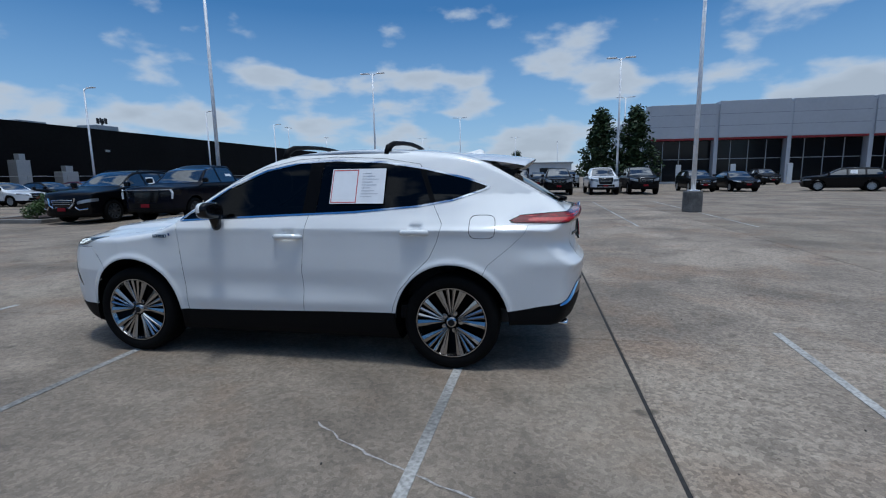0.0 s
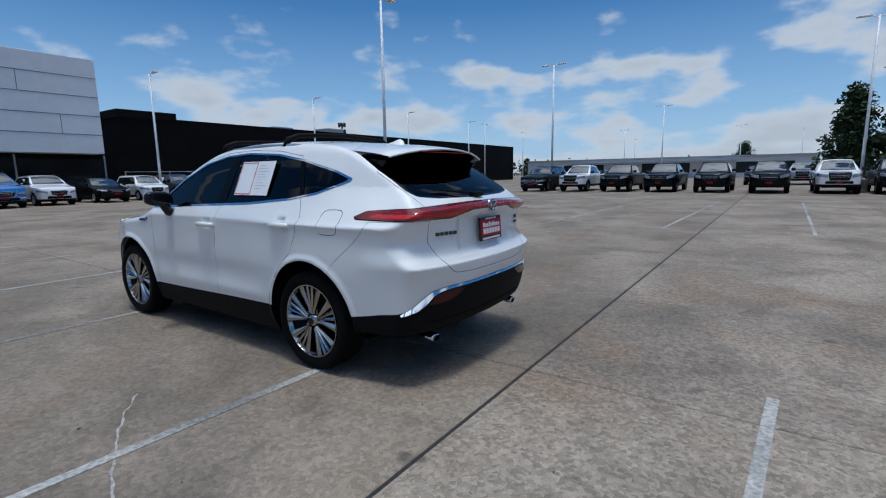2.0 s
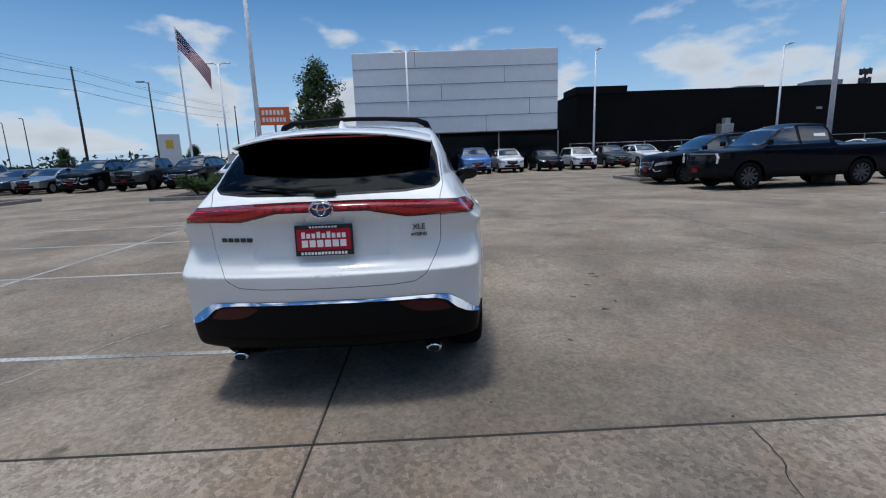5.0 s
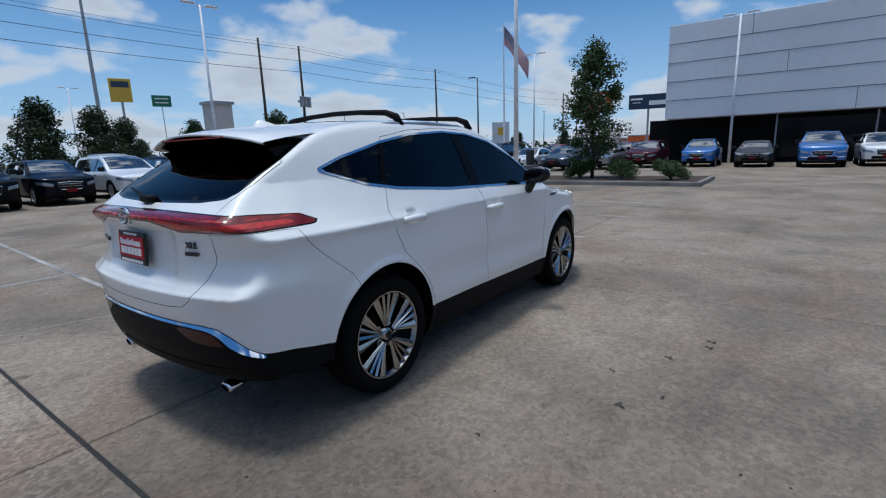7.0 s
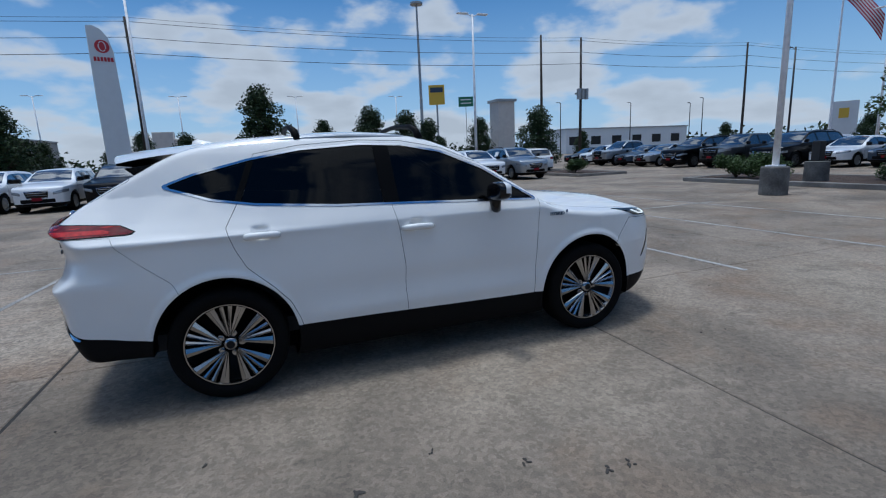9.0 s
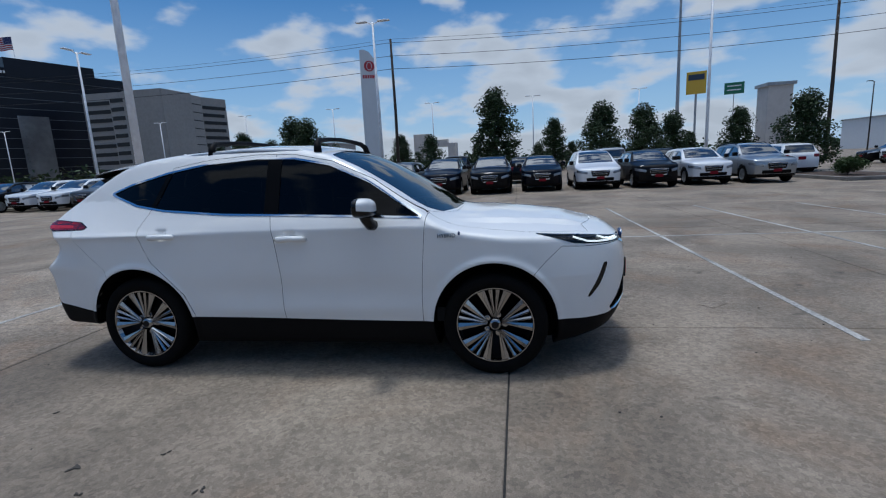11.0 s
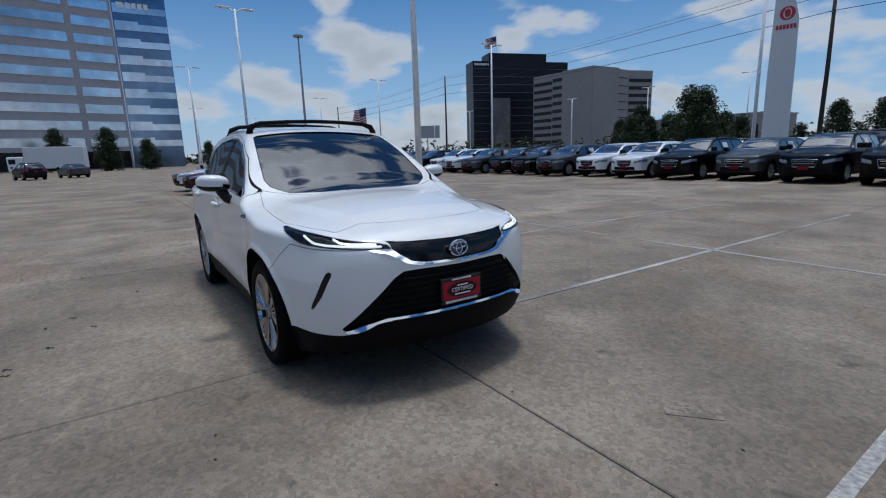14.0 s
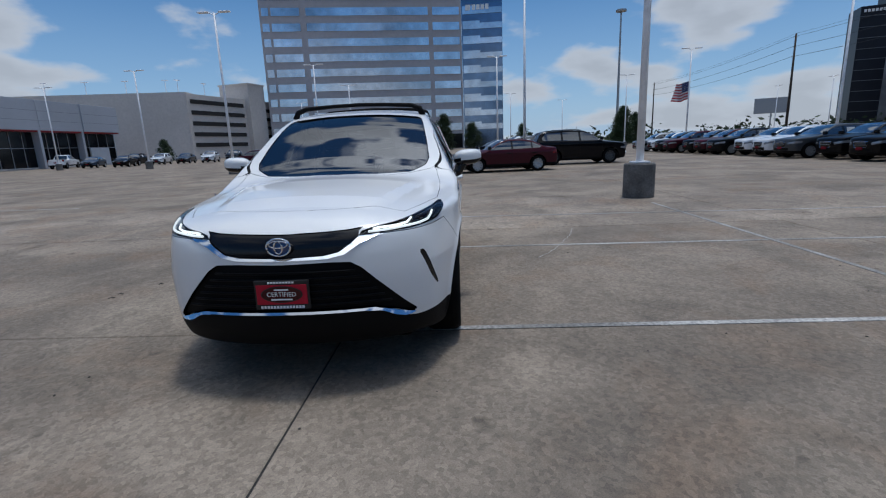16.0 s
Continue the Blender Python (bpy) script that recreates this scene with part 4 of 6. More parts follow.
def crossover():
    car = empty("suv")
    tagged(car, "pearl white five-door crossover with black roof rails and tinted windows", "car")
    AX, AZ, AR = 1.345, 0.345, 0.425
    top = curve((2.42, .70), (2.34, .80), (2.28, .855), (2.17, .918), (2.0, .958), (1.7, 1.0), (1.3, 1.04), (1.08, 1.065), (.98, 1.095), (.8, 1.205), (.55, 1.355), (.3, 1.48), (.05, 1.565), (-.2, 1.60), (-.5, 1.612), (-.9, 1.60), (-1.3, 1.57), (-1.5, 1.53), (-1.62, 1.485), (-1.72, 1.435), (-1.93, 1.325), (-2.1, 1.222), (-2.17, 1.17), (-2.24, 1.145), (-2.31, 1.13), (-2.42, 1.02))
    crown = curve((2.4, .10), (1.9, .07), (1.2, .06), (.9, .05), (.3, .05), (-.5, .055), (-1.5, .05), (-2.1, .05), (-2.4, .06))
    sec = curve((.15, .83), (.25, .880), (.36, .904), (.48, .914), (.62, .920), (.72, .924), (.80, .9235), (.88, .922), (.95, .922), (1.005, .9235), (1.03, .914), (1.06, .898), (1.11, .869), (1.2, .822), (1.3, .772), (1.4, .722), (1.5, .665), (1.62, .57))
    plan = curve((-2.45, .78), (-2.2, .90), (-1.95, .952), (-1.7, .983), (-1.35, 1.0), (-.9, .995), (-.3, .985), (.5, .985), (1.0, .99), (1.35, 1.0), (1.6, .975), (1.85, .91), (2.1, .805), (2.3, .705), (2.45, .60))
    upper = curve((-2.3, .83), (-1.95, .88), (-1.6, .925), (-1.2, .97), (-.6, 1.0), (.2, 1.0), (.7, .985), (1.0, .975), (2.4, .97))
    nose = curve((.15, 2.14), (.25, 2.24), (.36, 2.305), (.48, 2.33), (.60, 2.335), (.72, 2.325), (.80, 2.31), (.86, 2.285), (.92, 2.22), (1.1, 2.1), (1.7, 1.6))
    tail = curve((.15, -2.09), (.28, -2.20), (.38, -2.29), (.50, -2.325), (.62, -2.335), (.70, -2.348), (.765, -2.352), (.785, -2.335), (.83, -2.305), (.95, -2.285), (1.03, -2.285), (1.09, -2.315), (1.13, -2.335), (1.17, -2.315), (1.3, -2.18), (1.7, -1.75))

    def F(x, y, z):
        y = np.abs(y)
        w = sec(z) * plan(x)
        g = np.clip((z - 1.0) / .25, 0, 1)
        w = w * (1 - g + g * upper(x))
        w = w + .020 * np.exp(-(((x + 1.35) / .42) ** 2 + ((z - .62) / .26) ** 2)) + .016 * np.exp(-(((x - 1.35) / .42) ** 2 + ((z - .62) / .24) ** 2))
        w = w + .010 * np.exp(-((z - .455) / .06) ** 2) * np.clip((x + 1.0) * 3, 0, 1) * np.clip((1.0 - x) * 3, 0, 1) - .007 * np.exp(-(((x - .1) / .8) ** 2 + ((z - .60) / .07) ** 2))
        for ax_ in (AX, -AX):
            rr = np.hypot(x - ax_, z - AZ)
            w = w + .011 * np.exp(-((rr - AR - .012) / .022) ** 2) * np.clip((z - .2) * 6, 0, 1)
        w = w * (1 - .075 * np.clip((z - .66) / .26, 0, 1) * np.clip((x - 1.45) / .6, 0, 1))
        w = w - .012 * np.exp(-(((x + 2.05) / .25) ** 2 + ((z - .92) / .085) ** 2))
        w = w + .010 * np.exp(-((z - 1.005 - .02 * x * 0) / .022) ** 2) * np.clip((-.6 - x) * 1.5, 0, 1)
        w = w + .007 * np.exp(-((z - .775) / .05) ** 2) * np.clip((-1.75 - x) * 4, 0, 1)
        for hx, hz in ((-.08, .972), (-1.09, 1.008)):
            w = w - .024 * np.exp(-(((x - hx) / .045) ** 4 + ((z - hz) / .034) ** 4))
        s = smax(y - w, z - (top(x) - crown(x) * (y / .75) ** 2.2 + .020 * (np.clip((y - .47 - (1.95 - x) * .235) / .035, -1, 1) * -.5 + .5) * np.clip((x - 1.0) * 3, 0, 1) * np.clip((2.02 - x) * 6, 0, 1)), .035)
        s = smax(s, x - (nose(z) - .065 * (y / .5) ** 2 - .20 * (y / .85) ** 5), .05)
        dent = .020 * np.clip((.40 - y) / .06, 0, 1) * np.clip((z - .80) / .05, 0, 1) * np.clip((1.065 - z) / .025, 0, 1)
        s = smax(s, (tail(z) + dent + .035 * (y / .5) ** 2 + .075 * (y / .85) ** 5 + (y / .85) ** 4 * (.06 * np.exp(-((z - .92) / .08) ** 2) - .030 * np.exp(-((z - .770) / .05) ** 2) - .04 * np.exp(-((z - 1.08) / .035) ** 2))) - x, .045)
        return smax(s, .185 - z + .055 * np.clip((x - 1.75) / .25, 0, 1) + .15 * np.clip((-x - 1.50) / .22, 0, 1), .03)

    S = shell(F, -1.6, 1.6, .62, .0125)
    S0 = S[0]

    def val(fn):
        V = S[0]
        return fn(V[:, 0], V[:, 1], V[:, 2])

    def take(f):
        nonlocal S
        got, S = cut(S, f)
        return got

    def outline(f, width, sides):
        """Cut a panel out, and a narrow dark gap round it."""
        nonlocal S
        outer = take(val(f) - width)
        hold_, S = S, outer
        inner = take(val(f) + width)
        gaps.append((S, sides))
        S = hold_
        return inner

    def on_skin(pts, uv, r, push=.004):
        """A thin tube that follows the surface through points given as (way round the corner, height)."""
        V = S0[S0[:, 0] > 1.3]
        U = uv(V[:, 0], V[:, 1])
        out = []
        for a, b in zip(pts, pts[1:]):
            for t in np.linspace(0, 1, 7)[:-1]:
                p = (a[0] + t * (b[0] - a[0]), a[1] + t * (b[1] - a[1]))
                k = np.argsort((U - p[0]) ** 2 + (V[:, 2] - p[1]) ** 2)[:4]
                out.append(V[k].mean(0) - np.array([push, push * .5, 0]))
        out = np.array(out)
        for _ in range(3):
            out[1:-1] = (out[:-2] + 2 * out[1:-1] + out[2:]) / 4
        return out
    gaps = []
    # wheel openings
    for sx in (1, -1):
        take(val(lambda x, y, z: np.maximum(np.hypot(x - sx * AX, (z - AZ) * 1.0) - AR, .45 - y)))
    # chrome strip and reflectors along the rear bumper
    u_ = lambda x, y: y + np.maximum(0, x + 2.26)
    ch = [(-.2, .619), (.50, .613), (.59, .606), (.66, .585), (.74, .535), (.82, .506), (.97, .478), (.97, .494), (.86, .534), (.76, .582), (.67, .618), (.58, .629), (.5, .631), (-.2, .635)]
    skin("bumper_strip", take(val(lambda x, y, z: np.maximum(inside(u_(x, y), z, ch), x + 1.6))), 0, CHROME, car, "chrome strip along the rear bumper", push=-.006, lift=.9)
    rfl = take(val(lambda x, y, z: np.maximum(inside(u_(x, y), z, [(.70, .533), (.63, .585), (.56, .599), (.42, .604), (.38, .594), (.43, .564), (.49, .540), (.60, .531)]), x + 1.9)))
    for sd in (1, -1):
        skin("bumper_reflector", rfl, sd, TAILDARK, car, "dark red reflector", push=-.002)
    # black lower cladding, higher at the tail
    low = curve((-2.45, .624), (-2.29, .622), (-2.26, .608), (-2.23, .575), (-2.19, .532), (-2.12, .497), (-2.0, .480), (-1.78, .445), (-1.0, .408), (-.5, .398), (.9, .372), (1.7, .375), (1.95, .365), (2.12, .368), (2.20, .395), (2.26, .440), (2.45, .449))
    cl = take(val(lambda x, y, z: z - low(x)))
    hold, S = S, cl
    slat = [take(val(lambda x, y, z: np.maximum(np.abs(z - zz) - .006, x + 2.2))) for zz in (.35, .42)]
    cl, S = S, hold
    for q in slat:
        skin("valance_groove", q, 0, GAP, car, push=.004)
    skin("lower_cladding", cl, 0, CLAD, car, "black plastic sill and bumper cladding")
    # side windows
    dlo = [(.86, 1.075), (.54, 1.09), (0, 1.112), (-.6, 1.135), (-1.1, 1.175), (-1.35, 1.215), (-1.61, 1.298), (-1.45, 1.352), (-1.12, 1.428), (-.8, 1.478), (-.4, 1.499), (-.1, 1.485), (.18, 1.43), (.49, 1.30), (.70, 1.17)]
    side = lambda x, y, z: np.maximum(inside(x, z, dlo), .42 - y)
    gl = take(val(side))
    tr = take(val(side) - .013)
    for sd in (1, -1):
        skin("window_trim", tr, sd, CHROME, car, "bright metal window surround", push=-.003)
    hold, S = S, gl
    bp = take(val(lambda x, y, z: np.abs(x + .235 + .04 * (z - 1.1)) - .055))
    cp = take(val(lambda x, y, z: np.abs((x + 1.215) - .42 * (z - 1.17)) - .02))
    fw = take(val(lambda x, y, z: -.235 - x))
    rw = take(val(lambda x, y, z: -(x + 1.215 - .42 * (z - 1.17))))
    qw, S = S, hold
    for sd in (1, -1):
        for nm, m_ in (("front_window", fw), ("rear_window", rw), ("quarter_window", qw)):
            skin(nm, m_, sd, GLASS, car, "dark tinted glass", push=.004)
        skin("door_pillar", bp, sd, PILLAR, car, "black pillar"), skin("rear_pillar", cp, sd, PILLAR, car, "black pillar")
    # windscreen, in plan
    ws = [(-.001, 1.055), (.30, 1.035), (.55, .965), (.665, .87), (.688, .80), (.662, .60), (.617, .32), (.595, .20), (.565, .165), (.3, .15), (-.001, .145), (-.3, .15), (-.3, 1.03)]
    wsf = lambda x, y, z: np.maximum(inside(y, x, ws), 1.0 - z)
    wg = take(val(wsf))
    skin("windscreen", wg, 0, SCREEN, car, "clear windscreen that mirrors the clouds", push=.003)
    skin("windscreen_seal", take(val(wsf) - .007), 0, GLOSS, car, "black rubber seal")
    # rear window
    rwp = [(-.3, 1.172), (.435, 1.182), (.60, 1.198), (.632, 1.222), (.622, 1.36), (.595, 1.448), (.48, 1.478), (-.3, 1.487)]
    rf = lambda x, y, z: np.maximum(inside(y, z, rwp), x + 1.62)
    skin("tailgate_window", take(val(rf)), 0, REARGLASS, car, "dark tinted glass", push=.003)
    skin("tailgate_window_seal", take(val(rf) - .012), 0, GLOSS, car)
    # full-width tail lamp
    tl = [(-.2, 1.101), (.24, 1.098), (.36, 1.072), (.45, 1.054), (.68, 1.056), (1.0, 1.053), (1.32, 1.058), (1.345, 1.066), (1.22, 1.102), (.95, 1.116), (.67, 1.125), (.4, 1.134), (.2, 1.138), (-.2, 1.138)]
    tf = lambda x, y, z: np.maximum(inside(u_(x, y), z, tl), x + 1.6)
    lamp = take(val(tf))
    tail_lamp = skin("tail_lamp", lamp, 0, TAIL, car, "full-width red tail lamp", push=-.003)
    hold, S = S, lamp
    inner = [(-.2, 1.108), (.24, 1.106), (.38, 1.080), (.46, 1.066), (.68, 1.066), (1.0, 1.064), (1.24, 1.066), (1.14, 1.086), (.67, 1.088), (.5, 1.092), (.36, 1.108), (.2, 1.120), (-.2, 1.120)]
    strip = take(val(lambda x, y, z: inside(u_(x, y), z, inner)))
    skin("lamp_strip", strip, 0, TAILBRIGHT, tail_lamp, "brighter red inner strip", push=-.0045)
    upper_ = take(val(lambda x, y, z: np.abs(z - 1.112 + .012 * np.clip((u_(x, y) - .5) * 3, 0, 1)) - .0028))
    skin("lamp_rib", upper_, 0, TAILBRIGHT, tail_lamp, "", push=-.0045)
    S = hold
    skin("tail_lamp_edge", take(val(tf) - .006), 0, GLOSS, car)
    # head lamps
    v_ = lambda x, y: y + np.maximum(0, 2.13 - x)
    hl = [(.40, .830), (.55, .837), (.75, .845), (.95, .853), (1.05, .862), (1.33, .936), (1.07, .918), (.91, .908), (.77, .897), (.60, .882), (.47, .866), (.41, .850)]
    hf = lambda x, y, z: np.maximum(inside(v_(x, y), z, hl), 1.4 - x)
    hd = take(val(hf))
    for sd in (1, -1):
        h = skin("headlight", hd, sd, GLOSS, car, "slim dark headlight with lit daytime strips", push=.010)
        fl_ = np.array([1, sd, 1])
        for pts in ([(.45, .841), (.62, .850), (.78, .858), (.90, .865), (.95, .880), (1.03, .902)], [(.47, .853), (.56, .861), (.655, .867), (.69, .874), (.74, .888)]):
            part("light_strip", tube([tuple(p * fl_) for p in on_skin(pts, v_, .006, .006)], .0066, 6), LED, h, "lit white strip", True)
        skin("lens", hd, sd, CLEAR, h, "clear lens", push=-.004)
    # upper grille with bright edge, lower intake, chrome lip
    ug = [(-.2, .731), (.22, .742), (.30, .757), (.36, .795), (.40, .826), (.40, .855), (.43, .872), (.35, .862), (.25, .857), (-.2, .846)]
    uf = lambda x, y, z: np.maximum(inside(y, z, ug), 1.9 - x)
    skin("upper_grille", take(val(uf)), 0, GLOSS, car, "gloss black grille", push=.006)
    ue = [(-.2, .719), (.24, .728), (.325, .744), (.40, .790), (.46, .815), (.53, .829), (.50, .834), (.40, .826), (.36, .795), (.30, .757), (.22, .742), (-.2, .731)]
    skin("grille_trim", take(val(lambda x, y, z: np.maximum(inside(v_(x, y), z, ue), 1.9 - x))), 0, CHROME, car, "thin chrome line", push=-.005, lift=.9)
    li = [(-.2, .464), (.46, .460), (.56, .432), (.655, .397), (.685, .402), (.53, .560), (.41, .675), (.355, .706), (.25, .710), (-.2, .702)]
    skin("lower_grille", take(val(lambda x, y, z: np.maximum(inside(y, z, li), 1.9 - x))), 0, CLAD, car, "black slatted intake", push=.022)
    for k in range(6):
        zz, hw = .49 + .034 * k, .555 - .036 * k
        part("intake_slat", tube([(2.318 - .065 * (q / .5) ** 2, q, zz) for q in np.linspace(-hw, hw, 13)], .006, 6), CLAD, car, "", True)
    cl2 = [(-.2, .464), (.42, .464), (.49, .458), (.60, .416), (.675, .394), (.64, .383), (.55, .385), (.46, .436), (.42, .446), (-.2, .448)]
    skin("front_strip", take(val(lambda x, y, z: np.maximum(inside(y, z, cl2), 1.9 - x))), 0, CHROME, car, "chrome strip under the intake", push=-.008, lift=.9)
    vent = [(.712, .722), (.765, .722), (.79, .70), (.88, .59), (.955, .508), (.925, .503), (.83, .578), (.77, .65)]
    ve = take(val(lambda x, y, z: np.maximum(inside(v_(x, y), z, vent), 1.6 - x)))
    for sd in (1, -1):
        skin("corner_vent", ve, sd, GLOSS, car, "narrow black corner vent", push=.004)
    # panels
    panels = []

    def panel(nm, f, sides, label="", width=.0017):
        got = outline(f, width, sides)
        for sd in sides:
            panels.append(skin(nm, got, sd, PEARL, car, label))
    doorf = [(-.175, .40), (-.185, .55), (-.178, .7), (-.205, .95), (-.24, 1.12), (-.25, 1.6), (1.2, 1.6), (.90, 1.08), (.885, .95), (.865, .75), (.85, .55), (.848, .36), (.84, .30), (-.175, .30)]
    doorr = [(.2, .30), (.2, 1.6), (-1.03, 1.6), (-1.09, 1.46), (-1.215, 1.17), (-1.285, 1.05), (-1.25, .93), (-1.19, .81), (-1.05, .68), (-.955, .57), (-.905, .45), (-.89, .385), (-.89, .30)]
    belt = curve((.86, 1.09), (0, 1.125), (-.6, 1.15), (-1.1, 1.19), (-1.35, 1.23))
    onside = lambda pl: (lambda x, y, z: np.maximum(np.maximum(inside(x, z, pl), .45 - y), np.where(z > belt(x), inside(x, z, dlo) - .034, -1.0)))
    panel("front_door", onside(doorf), (1, -1))
    panel("rear_door", onside(doorr), (1, -1))
    flap = [(-1.575 + .092 * math.copysign(abs(math.cos(a)) ** .5, math.cos(a)), 1.03 + .078 * math.copysign(abs(math.sin(a)) ** .5, math.sin(a))) for a in np.linspace(0, 2 * math.pi, 28, endpoint=False)]
    fl = outline(onside(flap), .0022, (1,))
    skin("fuel_flap", fl, 1, PEARL, car)
    skin("rear_quarter", fl, -1, PEARL, car)
    skin("quarter_seam", gaps[-1][0], -1, PEARL, car)
    hood = [(-.3, 2.05), (-.1, 2.078), (.1, 2.076), (.26, 2.045), (.40, 1.995), (.47, 1.965), (.56, 1.985), (.62, 1.99), (.70, 1.82), (.785, 1.58), (.79, 1.3), (.785, 1.1), (.75, .88), (.66, .93), (.4, 1.06), (-.3, 1.09)]
    panel("hood", lambda x, y, z: np.maximum(inside(y, x, hood), .70 - z), (0,))
    hatch = [(-.3, .700), (.35, .703), (.48, .713), (.54, .750), (.60, .84), (.630, .91), (.632, 1.04), (.634, 1.14), (.655, 1.2), (.65, 1.36), (.63, 1.46), (.6, 1.62), (-.3, 1.62)]
    panel("tailgate", lambda x, y, z: np.maximum(inside(y, z, hatch), x + 1.80), (0,))
    panel("rear_bumper", lambda x, y, z: inside(x, z, [(-1.90, 1.045), (-1.87, .985), (-1.78, .90), (-1.61, .765), (-1.56, .66), (-1.56, .2), (-2.7, .2), (-2.7, 1.045)]), (0,), width=.0012)
    panel("front_bumper", lambda x, y, z: inside(x, z, [(1.61, .68), (1.69, .76), (1.80, .85), (1.95, .838), (2.7, .826), (2.7, .2), (1.60, .2)]), (0,))
    for g, sides in gaps:
        for sd in sides:
            for piece in pieces(g):
                skin("panel_gap", piece, sd, GAP, car, push=.004)
    skin("body", S, 0, PEARL, car)
    # spoiler over the tailgate: white wing, black underside and end plates
    wing, under = bmesh.new(), bmesh.new()
    for bm, prof in ((wing, ((-1.36, 1.568), (-1.52, 1.555), (-1.68, 1.542), (-1.82, 1.526), (-1.945, 1.506), (-1.952, 1.500), (-1.945, 1.493))), (under, ((-1.945, 1.493), (-1.86, 1.484), (-1.72, 1.462), (-1.56, 1.475)))):
        rows = []
        for i in range(17):
            y = -.60 + 1.20 * i / 16
            q = (y / .6) ** 2
            rows.append([bm.verts.new((x + .085 * q * max(0, (-1.36 - x) / .59), y, z - .050 * q - .012 * q * q)) for x, z in prof])
        for a, b in zip(rows, rows[1:]):
            for j in range(len(prof) - 1):
                bm.faces.new((a[j], a[j + 1], b[j + 1], b[j]))
        bmesh.ops.recalc_face_normals(bm, faces=bm.faces)
    sp = part("spoiler", wing, PEARL, car, "white roof spoiler", True)
    part("spoiler_underside", under, GLOSS, sp, "black underside", True)
    part("brake_light", box((-1.925, -.34, 1.474), (-1.91, .34, 1.484), .003), TAILBRIGHT, sp, "slim red brake light")
    for sg in (1, -1):
        part("spoiler_end", prism([(-1.60, 1.44), (-1.83, 1.415), (-1.78, 1.37), (-1.66, 1.42)], .018, Matrix.Translation((0, sg * .575 - .009, 0))), GLOSS, sp, "black end plate")
    for sg in (1, -1):
        # flush roof rail
        rail = [(.14, .588, 1.50), (-.1, .60, 1.545), (-.5, .605, 1.56), (-.9, .60, 1.55), (-1.3, .58, 1.515), (-1.5, .57, 1.485)]
        part("roof_rail", tube([(a, sg * b, c) for a, b, c in rail], [.008, .015, .015, .015, .015, .008], 8), SILVER, car, "low silver roof rail", True)
        # door mirror: white cap, black underside, glass to the rear
        full = bmesh_mirror(sg)
        groups = {"cap": [], "shell": [], "glass": []}
        for f in full.faces:
            c = f.calc_center_median()
            groups["glass" if c.x < .492 else "cap" if c.z > 1.146 - .10 * (c.x - .5) else "shell"].append(f.index)
        mir = None
        for key, nm, ma, lb in (("shell", "door_mirror", GLOSS, "door mirror with white cap"), ("cap", "mirror_cap", PEARL, "white cap"), ("glass", "mirror_glass", GLOSS, "mirror glass")):
            bm = full.copy()
            bm.faces.ensure_lookup_table()
            keep = set(groups[key])
            bmesh.ops.delete(bm, geom=[f for f in bm.faces if f.index not in keep], context="FACES")
            ob = part(nm, bm, ma, mir or car, lb, True)
            mir = mir or ob
        full.free()
        part("mirror_foot", tube([(.50, sg * .955, 1.12), (.505, sg * .94, 1.075), (.52, sg * .915, 1.035), (.54, sg * .885, 1.025)], [.052, .042, .038, .036], 12), GLOSS, mir, "black mirror foot", True)
        # handles
        for hx, hz in ((-.075, .955), (-1.085, .992)):
            yy = .929
            part("door_handle", tube([(hx + .115, sg * (yy - .03), hz - .004), (hx + .085, sg * (yy + .004), hz), (hx, sg * (yy + .012), hz + .004), (hx - .085, sg * (yy + .004), hz), (hx - .115, sg * (yy - .03), hz - .004)], [.014, .020, .021, .021, .016], 10), PEARL, car, "body-coloured door handle", True)
        # exhaust tips
        ex = part("exhaust_tip", lathe([(.024, -.006), (.031, 0), (.033, .008), (.033, .20), (.02, .20)], 24), CHROME, car, "chrome exhaust tip", True)
        ex.matrix_basis = pose(-2.20, sg * .565, .288, 8, 0, -90) @ Matrix.Diagonal((1.4, .7, .8, 1))
        part("exhaust_bore", lathe([(.0, .015), (.028, .015), (.028, .03), (0, .03)], 20), INK, ex)
        part("side_badge_mark", box((1.118 if sg < 0 else .947, sg * .921 - .003, .952), (1.133 if sg < 0 else .962, sg * .921 + .003, .976), .004), BLUEB, car)
        lettering("side_badge", "HYBRID", .036, BADGE, car, pose(1.04, sg * .921, .95, 90, 0, 180 if sg > 0 else 0), .004)
    for bx, hz in ((.03, 0.0), (-.83, .015)):
        arc = [(bx + .03, -.60, 1.525 + hz), (bx + .02, -.575, 1.585 + hz), (bx, -.50, 1.615 + hz), (bx - .01, -.25, 1.631 + hz), (bx - .01, 0, 1.637 + hz)]
        arc = arc + [(a, -b, c) for a, b, c in arc[-2::-1]]
        part("roof_crossbar", tube(arc, [.03, .026, .02, .017, .017, .017, .02, .026, .03], 10), CLAD, car, "black roof crossbar", True)
    part("antenna_fin", fin(), PEARL, car, "white shark-fin antenna", True)
    # wheel housings and floor
    for sx in (1, -1):
        for sg in (1, -1):
            bm = lathe([(AR + .004, .015), (AR + .004, .42), (.05, .42)], 48)
            bmesh.ops.delete(bm, geom=[v for v in bm.verts if v.co.z < (-.055 if sx < 0 and v.co.x * sg > 0 else -.12)], context="VERTS")
            o = part("wheel_housing", bm, VOIDB, car)
            o.matrix_basis = pose(sx * AX, sg * .88, AZ, 0, 0, 180 if sg > 0 else 0)
            make_wheel(car, .342, .235, .250, True, sx * AX, sg * .795, .342)
    part("underbody", box((-1.62, -.62, .165), (1.95, .62, .30), .03), VOIDB, car)
